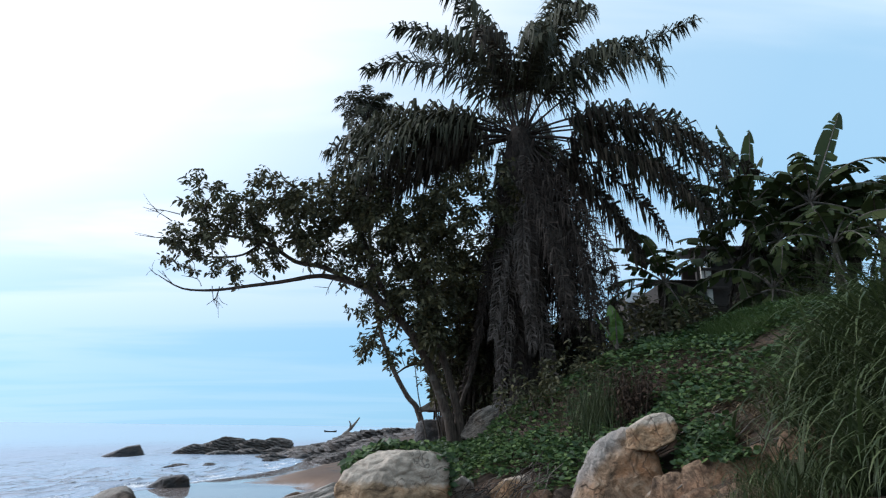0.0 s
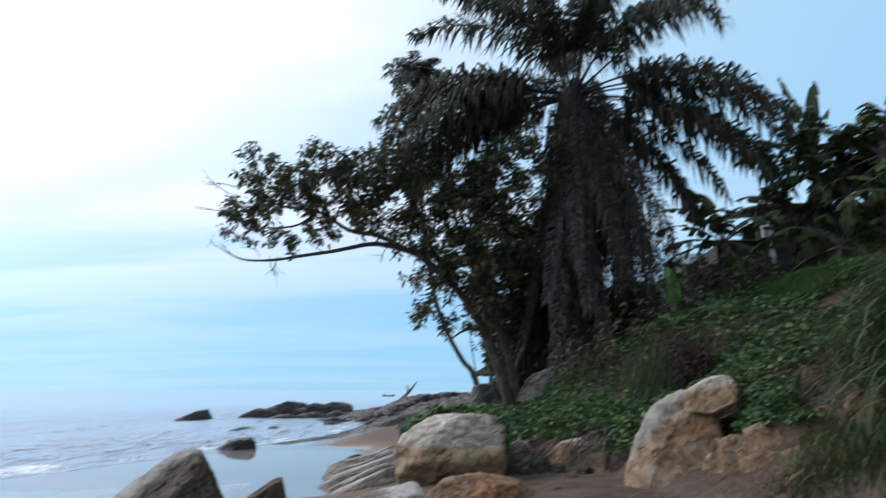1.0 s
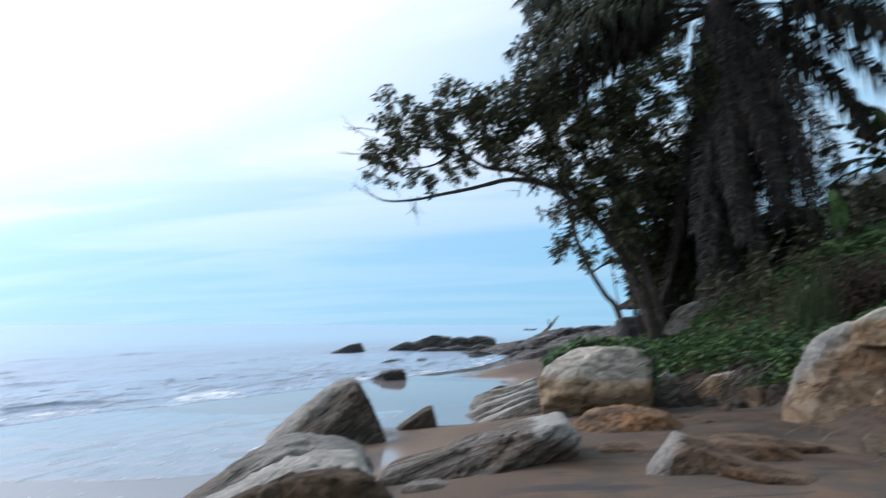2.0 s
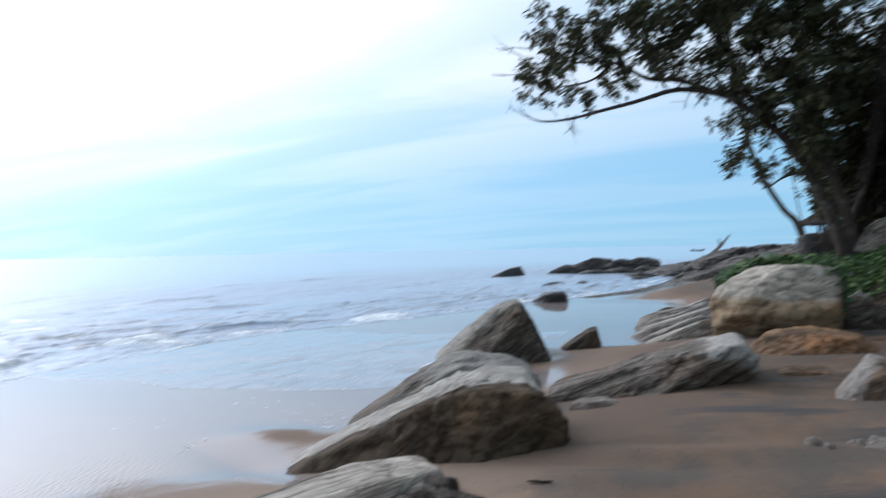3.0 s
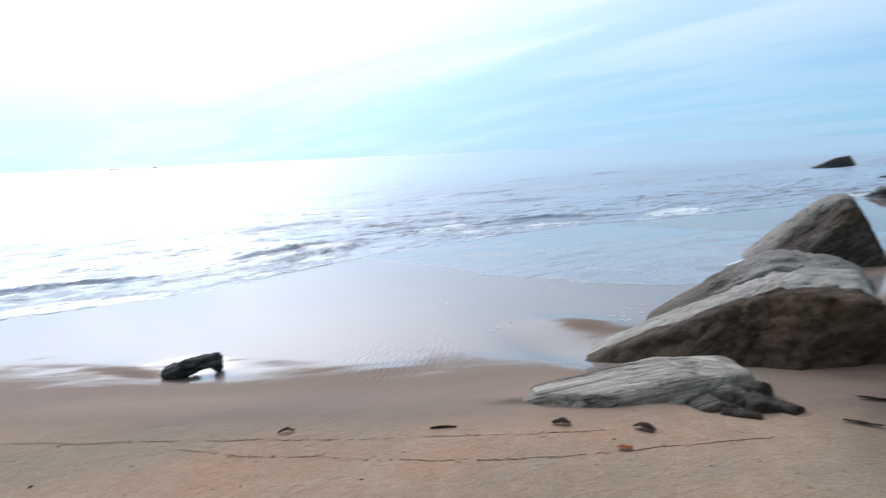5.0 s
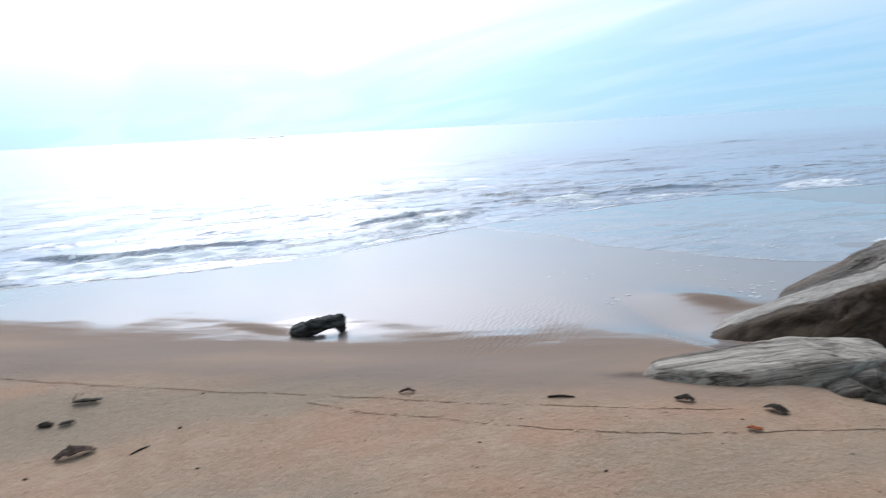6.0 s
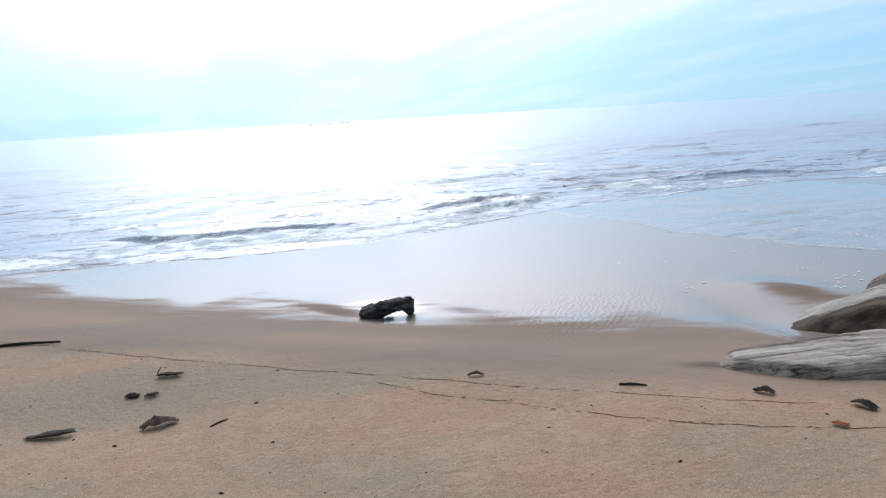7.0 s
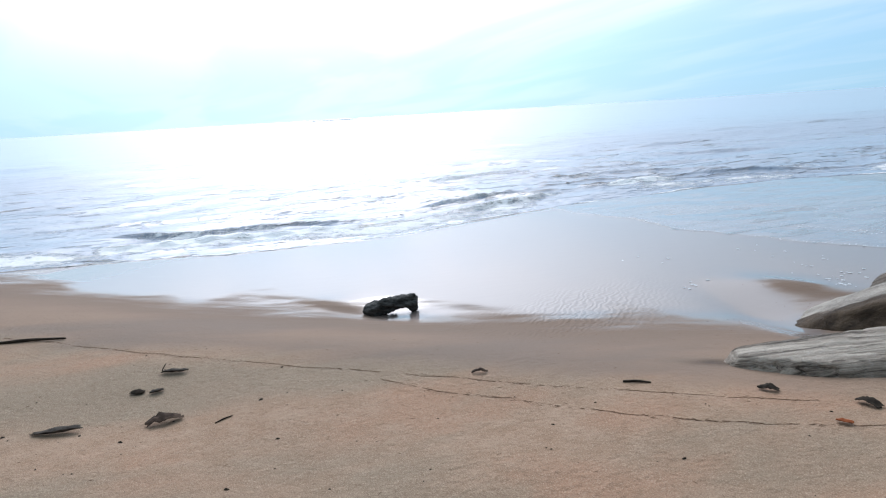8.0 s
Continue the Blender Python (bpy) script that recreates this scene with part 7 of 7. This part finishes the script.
def fallen_leaf(x, y, length, width, rz, shape, mat, label, seed, stalk=False):
    """A dry leaf: 'boat' with its rims turned up, 'arch' standing on its ends, or 'dome' lying face down."""
    z = gz(x, y)
    leaf = empty("fallen_leaf", (x, y, z + 0.002))
    leaf.rotation_euler = (0, 0, radians(rz))
    n, m = 14, 8
    v, f = [], []

    def ns(a, b, c):
        return noise.noise(Vector((a, b, c + seed * 7.3)))

    for i in range(n + 1):
        t = i / n
        w = width * 0.5 * (0.30 + 0.70 * math.sin(math.pi * (0.08 + 0.8 * t)) ** 0.8) * (1 + 0.35 * ns(t * 4, 0.5, 1.0))
        for k in range(m + 1):
            s = 2 * k / m - 1
            torn = 0.10 * length * ns(s * 2.2, 3.0, 2.0) * (1 if i in (0, n) else 0.3)
            up = 0.10 * width * (1 + ns(t * 5, s * 2.4, 3.0))
            if shape == "boat":
                up += w * 0.62 * abs(s) ** 1.5 * (0.45 if s > 0 else 1.0) + 0.16 * length * max(0, t - 0.72) ** 1.2
            elif shape == "arch":
                up += 0.20 * length * math.sin(math.pi * min(1, t * 1.08)) ** 1.1 * (1 + 0.5 * ns(t * 6, 1.0, 8.0)) * (1 - 0.35 * s * s) + 0.14 * width * abs(ns(t * 7, s * 3, 5.0))
            else:
                up += 0.30 * width * (1 - s * s) * math.sin(math.pi * t) ** 0.6
            v.append(((t - 0.5) * length + torn, s * w, max(up, 0.003)))
    for i in range(n):
        for k in range(m):
            a = i * (m + 1) + k
            f.append([a, a + 1, a + m + 2, a + m + 1])
    ob = part("blade", mesh_from("blade", v, f, [M[mat]], True), leaf)
    so = ob.modifiers.new("thick", "SOLIDIFY")
    so.thickness = 0.002
    if stalk:
        part("stalk", tubes_mesh("stalk", [([(-length * 0.42, 0, 0.008), (-length * 0.5, 0.004, 0.02), (-length * 0.36, 0.02, 0.055)], [0.004, 0.0035, 0.002])], M["leaf_black"], 5), ob)
    tagged(leaf, label, "leaf", "leaves washed up on the sand")


fallen_leaf(-3.75, -0.84, 0.22, 0.07, 78, "boat", "leaf_grey", "curled grey dry leaf on the sand", 1)
fallen_leaf(-3.64, -0.35, 0.17, 0.09, 100, "arch", "leaf_brown", "crumpled dark dry leaf on the sand", 2)
fallen_leaf(-4.13, -0.49, 0.075, 0.05, 70, "dome", "leaf_black", "small dark curled leaf on the sand", 3)
fallen_leaf(-4.09, -0.39, 0.075, 0.045, 95, "boat", "leaf_grey", "small greyish curled leaf on the sand", 13)
fallen_leaf(-4.33, -0.29, 0.15, 0.06, 70, "boat", "leaf_grey", "pale torn leaf with an upturned stalk on the sand", 4, True)
fallen_leaf(-2.51, 2.41, 0.095, 0.06, 40, "arch", "leaf_black", "black cupped leaf lying by the wrack line", 5)
fallen_leaf(-2.17, 2.65, 0.11, 0.065, 10, "arch", "leaf_black", "black crumpled leaf beside the layered rock", 6)
fallen_leaf(-2.06, 2.36, 0.065, 0.045, 30, "boat", "leaf_red", "small reddish brown leaf on the sand", 7)
fallen_leaf(-3.46, 1.3, 0.09, 0.035, 70, "arch", "leaf_brown", "small dry leaf on the wrack line", 8)
fallen_leaf(-1.59, 3.84, 0.15, 0.03, 20, "boat", "leaf_black", "thin dark strip of leaf on the sand", 9)
fallen_leaf(-1.49, 3.47, 0.17, 0.03, 15, "boat", "leaf_black", "thin dark strip of leaf on the sand", 10)


def stick(x, y, length, r, rz, label):
    ob = empty("stick", (x, y, gz(x, y) + r * 0.6))
    ob.rotation_euler = (0, 0, radians(rz))
    part("wood", tubes_mesh("wood", [([(-length / 2, 0, 0), (0, length * 0.02, r * 0.5), (length / 2, 0, 0)], [r * 0.8, r, r * 0.6])], M["leaf_black"], 7, 0.2), ob)
    tagged(ob, label, "stick")


stick(-2.91, 1.94, 0.14, 0.007, 55, "short black stick lying on the wrack line")
stick(-5.57, -1.28, 0.55, 0.012, 74, "long thin dark stick lying on the wrack line")
stick(-3.5, -0.07, 0.1, 0.004, 120, "thin pale twig on the sand")


def wrack():
    """Lines of fine dark scraps left by the last waves, and crumbs all over the sand."""
    rnd = np.random.RandomState(77)
    pos, turn = [], []
    one = [(-7.4, -3.2), (-5.84, -1.49), (-5.46, -1.1), (-5.03, -0.68), (-4.67, -0.32), (-4.42, 0.01), (-3.95, 0.61), (-3.62, 0.99), (-3.25, 1.37), (-2.86, 1.81), (-2.5, 2.19), (-2.3, 2.5)]
    two = [(-3.7, 0.75), (-3.33, 1.01), (-3.07, 1.28), (-2.72, 1.55), (-2.42, 1.79), (-2.2, 2.06), (-1.98, 2.47), (-1.7, 3.0)]
    for line, n in ((one, 330), (two, 190)):
        p = np.array(line)
        t = rnd.uniform(0, len(p) - 1.001, n)
        i = t.astype(int)
        q = p[i] + (p[i + 1] - p[i]) * (t - i)[:, None] + rnd.normal(0, 0.014, (n, 2)) * rnd.choice([0.3, 0.5, 1.8], (n, 1))
        pos.append(q)
        g = p[i + 1] - p[i]
        turn.append(np.arctan2(g[:, 1], g[:, 0]) + rnd.normal(0, 0.35, n))
    n = 520
    turn.append(rnd.uniform(0, 6.28, n))
    pos.append(np.stack([rnd.uniform(-5.2, -0.8, n), rnd.uniform(-1.6, 5.0, n)], -1))
    pos = np.concatenate(pos)
    small = len(pos)
    # thin threads that run on along the lines
    threads, bear = [], []
    for line, step in ((one, 0.026), (two, 0.022)):
        p = np.array(line)
        for i in range(len(p) - 1):
            g = p[i + 1] - p[i]
            ln = float(np.hypot(*g))
            nrm = np.array([-g[1], g[0]]) / ln
            for t in np.arange(0, 1, step / ln):
                if noise.noise(Vector((p[i][0] * 1.3 + t * 2.1, i * 1.7, 4.0))) < -0.25 - 0.4 * (rnd.rand() - 0.6):
                    continue
                sway = 0.025 * noise.noise(Vector(((i + t) * 2.2, 7.0, step))) + 0.006 * noise.noise(Vector(((i + t) * 9.0, 3.0, step)))
                threads.append(p[i] + g * t + nrm * sway)
                bear.append(math.atan2(g[1], g[0]) + rnd.normal(0, 0.1))
    pos = np.concatenate([pos, np.array(threads)])
    turn.append(np.array(bear))
    z = ground_height(pos[:, 0], pos[:, 1]) + 0.001
    P = np.concatenate([pos, z[:, None]], 1)
    a = np.concatenate(turn)
    d = np.stack([np.cos(a), np.sin(a), np.zeros(len(P))], -1)
    ax, ay, az = frames_for(d, np.tile([0, 0, 1.0], (len(P), 1)))
    tv = [(-0.10, -1.0, 0), (0.10, -1.0, 0), (0.09, 1.0, 0), (-0.09, 1.0, 0), (0, 0, 0.12)]
    tf = [(0, 1, 4), (1, 2, 4), (2, 3, 4), (3, 0, 4)]
    size = np.concatenate([rnd.uniform(0.003, 0.014, small), rnd.uniform(0.012, 0.020, len(P) - small)])
    me = scatter_mesh("wrack", tv, tf, P, ax, ay, az, [M["wrack"]], size)
    tagged(new("wrack", me), "fine dark scraps strewn along the wash line", "debris", kind="stuff")


wrack()


def crumbs():
    """Dark crumbs of bark, seed and shell strewn over the sand."""
    rnd = np.random.RandomState(78)
    n = 260
    x, y = rnd.uniform(-4.9, -1.2, n), rnd.uniform(-1.5, 3.2, n)
    keep = (0.72 * y - 0.7 * x < 3.3) & (np.hypot(x, y) > 1.9)
    x, y = x[keep], y[keep]
    pos = np.stack([x, y, ground_height(x, y) + 0.001], -1)
    a = rnd.uniform(0, 6.28, len(x))
    d = np.stack([np.cos(a), np.sin(a), 0 * a], -1)
    ax, ay, az = frames_for(d, np.tile([0, 0, 1.0], (len(x), 1)))
    tv = [(0.5, 0.1, 0), (0.1, 0.8, 0), (-0.45, 0.5, 0), (-0.5, -0.5, 0), (0.2, -0.9, 0), (0.05, 0.1, 0.5)]
    tf = [(k, (k + 1) % 5, 5) for k in range(5)]
    me = scatter_mesh("crumbs", tv, tf, pos, ax, ay, az, [M["leaf_black"]], rnd.uniform(0.003, 0.012, len(x)) * rnd.choice([0.6, 0.8, 1.5], len(x)))
    tagged(new("crumbs", me), "dark crumbs of bark and seed on the sand", "debris", kind="stuff")


crumbs()


# ---- the washed-out ledge at the bank's foot ----
for k, (x, y, up, sx, sz) in enumerate([(3.42, 10.3, -0.08, 0.24, 0.32), (3.85, 10.08, -0.10, 0.42, 0.30), (4.5, 9.78, -0.12, 0.6, 0.28), (5.1, 9.5, -0.14, 0.5, 0.26), (3.62, 9.8, -0.18, 0.35, 0.2), (4.2, 9.45, -0.2, 0.5, 0.2), (3.2, 10.45, -0.02, 0.13, 0.34)]):
    pl = [(-0.4, 0, 0.9, sz), (0.1, 0, 1, sz * 0.95), (0.5, 0, 0.85, sz * 1.1), (1, 0, 0.1, sx), (-1, 0, 0.1, sx), (0, 0, -1, sz + 0.3), (0.1, -0.8, 0.6, 0.27)]
    ob = carved("earth_clod", (x, y, gz(x, y) + up), -24 + 5 * (k % 3), 0.34, "rust-brown block of hard earth at the bank's foot", "rust_earth", 100 + k, pl, sub=5, strata=0.015, rough=0.06, splits=0.018)
    tagged(ob, category="earth block", group="earth blocks of the ledge")
for k, (x, y, sx, sz) in enumerate([(0.6, 11.2, 0.18, 0.1), (0.85, 10.7, 0.16, 0.08), (1.2, 11.6, 0.2, 0.1)]):
    pl = [(-0.4, 0, 0.9, sz), (0.3, 0, 1, sz * 0.95), (1, 0, 0.1, sx), (-1, 0, 0.1, sx), (0, 0, -1, sz + 0.1)]
    ob = carved("stone", (x, y, gz(x, y) - sz * 0.55), 25 * k, 0.13, "small tan stone half buried in the sand", "brown_rock", 120 + k, pl, sub=3)
    tagged(ob, group="stones in the sand")
for k, (x, y, sx, sz) in enumerate([(-0.05, 12.75, 0.2, 0.2), (0.25, 12.6, 0.16, 0.14), (0.75, 12.45, 0.22, 0.2), (1.05, 12.25, 0.15, 0.12), (1.75, 12.1, 0.2, 0.18), (2.05, 11.8, 0.16, 0.14), (0.5, 12.3, 0.12, 0.08), (1.45, 12.0, 0.13, 0.1), (2.3, 11.6, 0.12, 0.1)]):
    pl = [(-0.4, 0, 0.9, sz), (0.35, 0, 0.95, sz * 0.92), (1, 0, 0.15, sx), (-1, 0, 0.15, sx), (0, 0, -1, sz + 0.1)]
    ob = carved("stone", (x, y, gz(x, y) + sz * 0.15), 31 * k, sx * 0.8, "dark brown stone at the foot of the creeper bank", "shade_rock" if k % 4 else "brown_rock", 200 + k, pl, sub=4, rough=0.07, splits=0.02)
    tagged(ob, group="stones at the bank's foot")
for k, (x, y, sx, sz) in enumerate([(-0.15, 5.42, 0.05, 0.05), (-0.06, 5.36, 0.035, 0.03), (0.28, 5.58, 0.13, 0.06), (0.44, 5.66, 0.10, 0.07), (0.12, 5.62, 0.05, 0.035)]):
    pl = [(-0.5, 0, 0.85, sz), (0.35, 0, 0.95, sz * 0.8), (1, 0, 0.2, sx), (-1, 0, 0.2, sx), (0, 0, -1, sz + 0.1)]
    ob = carved("stone", (x, y, gz(x, y) + sz * 0.1), 20 + 25 * k, sx * 0.7, "small pale grey stone half buried in the sand", "smooth_granite", 230 + k, pl, sub=4, rough=0.06)
    tagged(ob, group="stones in the hollow")
# broken dark pieces at the end of the layered rock
for k, (x, y, sx, sz) in enumerate([(-2.06, 3.36, 0.12, 0.075), (-1.90, 3.36, 0.075, 0.055), (-2.08, 3.20, 0.11, 0.05), (-1.80, 3.43, 0.055, 0.04), (-2.04, 3.53, 0.10, 0.085), (-1.90, 3.19, 0.045, 0.03)]):
    pl = [(-0.3, 0, 0.95, sz), (0.4, 0, 0.9, sz * 0.9), (1, 0, 0.2, sx), (-1, 0, 0.2, sx), (0, 0, -1, sz + 0.1)]
    sx, sz = sx * 0.86, sz * 0.9
    ob = carved("stone", (x - 0.06, y, gz(x, y) + sz * 0.35 - 0.012), 30 + 17 * k, 0.10, "dark broken stone beside the layered rock", "granite" if k in (0, 2) else "granite_brown", 140 + k, pl, sub=4, hard=70.0, cuts=7, rough=0.03)
    tagged(ob, group="broken stones")


def foam_lines():
    """Thin lines and flecks of foam left on the wet sand."""
    rnd = np.random.RandomState(5)
    pos = []
    for line, n, w in (([(-10.6, 6.72), (-10.2, 6.66), (-9.2, 6.79), (-8.2, 6.64), (-7.2, 6.89), (-6.3, 7.09), (-5.6, 7.44)], 110, 0.02),
                       ([(-10.0, 8.2), (-9.0, 7.9), (-7.8, 7.9), (-6.9, 8.0), (-6.1, 8.2)], 160, 0.05)):
        p = np.array(line)
        t = rnd.uniform(0, len(p) - 1.001, n)
        i = t.astype(int)
        pos.append(p[i] + (p[i + 1] - p[i]) * (t - i)[:, None] + rnd.normal(0, w, (n, 2)))
    for x, y, n, r in ((-4.9, 5.97, 10, 0.12), (-4.85, 5.75, 8, 0.06), (-4.65, 5.6, 7, 0.05), (-5.44, 6.1, 8, 0.15), (-5.5, 4.45, 7, 0.1), (-6.1, 6.2, 6, 0.2), (-6.7, 4.9, 4, 0.2), (-7.5, 9.3, 25, 0.5), (-8.5, 11, 30, 0.8), (-7, 13, 30, 0.7), (-2.25, 6.85, 10, 0.05)):
        pos.append(np.stack([rnd.normal(x, r, n), rnd.normal(y, r, n)], -1))
    pos = np.concatenate(pos)
    P = np.concatenate([pos, (ground_height(pos[:, 0], pos[:, 1]) + np.where(np.arange(len(pos)) < 270, 0.014, 0.004))[:, None]], 1)
    a = rnd.uniform(0, 6.28, len(P))
    d = np.stack([np.cos(a), np.sin(a), np.zeros(len(P))], -1)
    ax, ay, az = frames_for(d, np.tile([0, 0, 1.0], (len(P), 1)))
    tv = [(math.cos(k * 1.047) * (1 + 0.2 * (k % 2)), math.sin(k * 1.047) * 0.7, 0) for k in range(6)] + [(0.1, 0.05, 0.22)]
    tf = [(k, (k + 1) % 6, 6) for k in range(6)]
    m = Mat("foam", 0.7, 0.3)
    m.put("Base Color", m.mix(m.rng(m.noise(m.world(), 40, 3), 0.3, 0.7), (0.6, 0.62, 0.64), (0.82, 0.83, 0.84)))
    me = scatter_mesh("foam", tv, tf, P, ax, ay, az, [m.m], np.where(np.arange(len(P)) < 270, rnd.uniform(0.003, 0.013, len(P)), rnd.uniform(0.006, 0.026, len(P))))
    tagged(new("foam", me), "thin lines and flecks of white foam on wet sand", "foam", kind="stuff")


foam_lines()
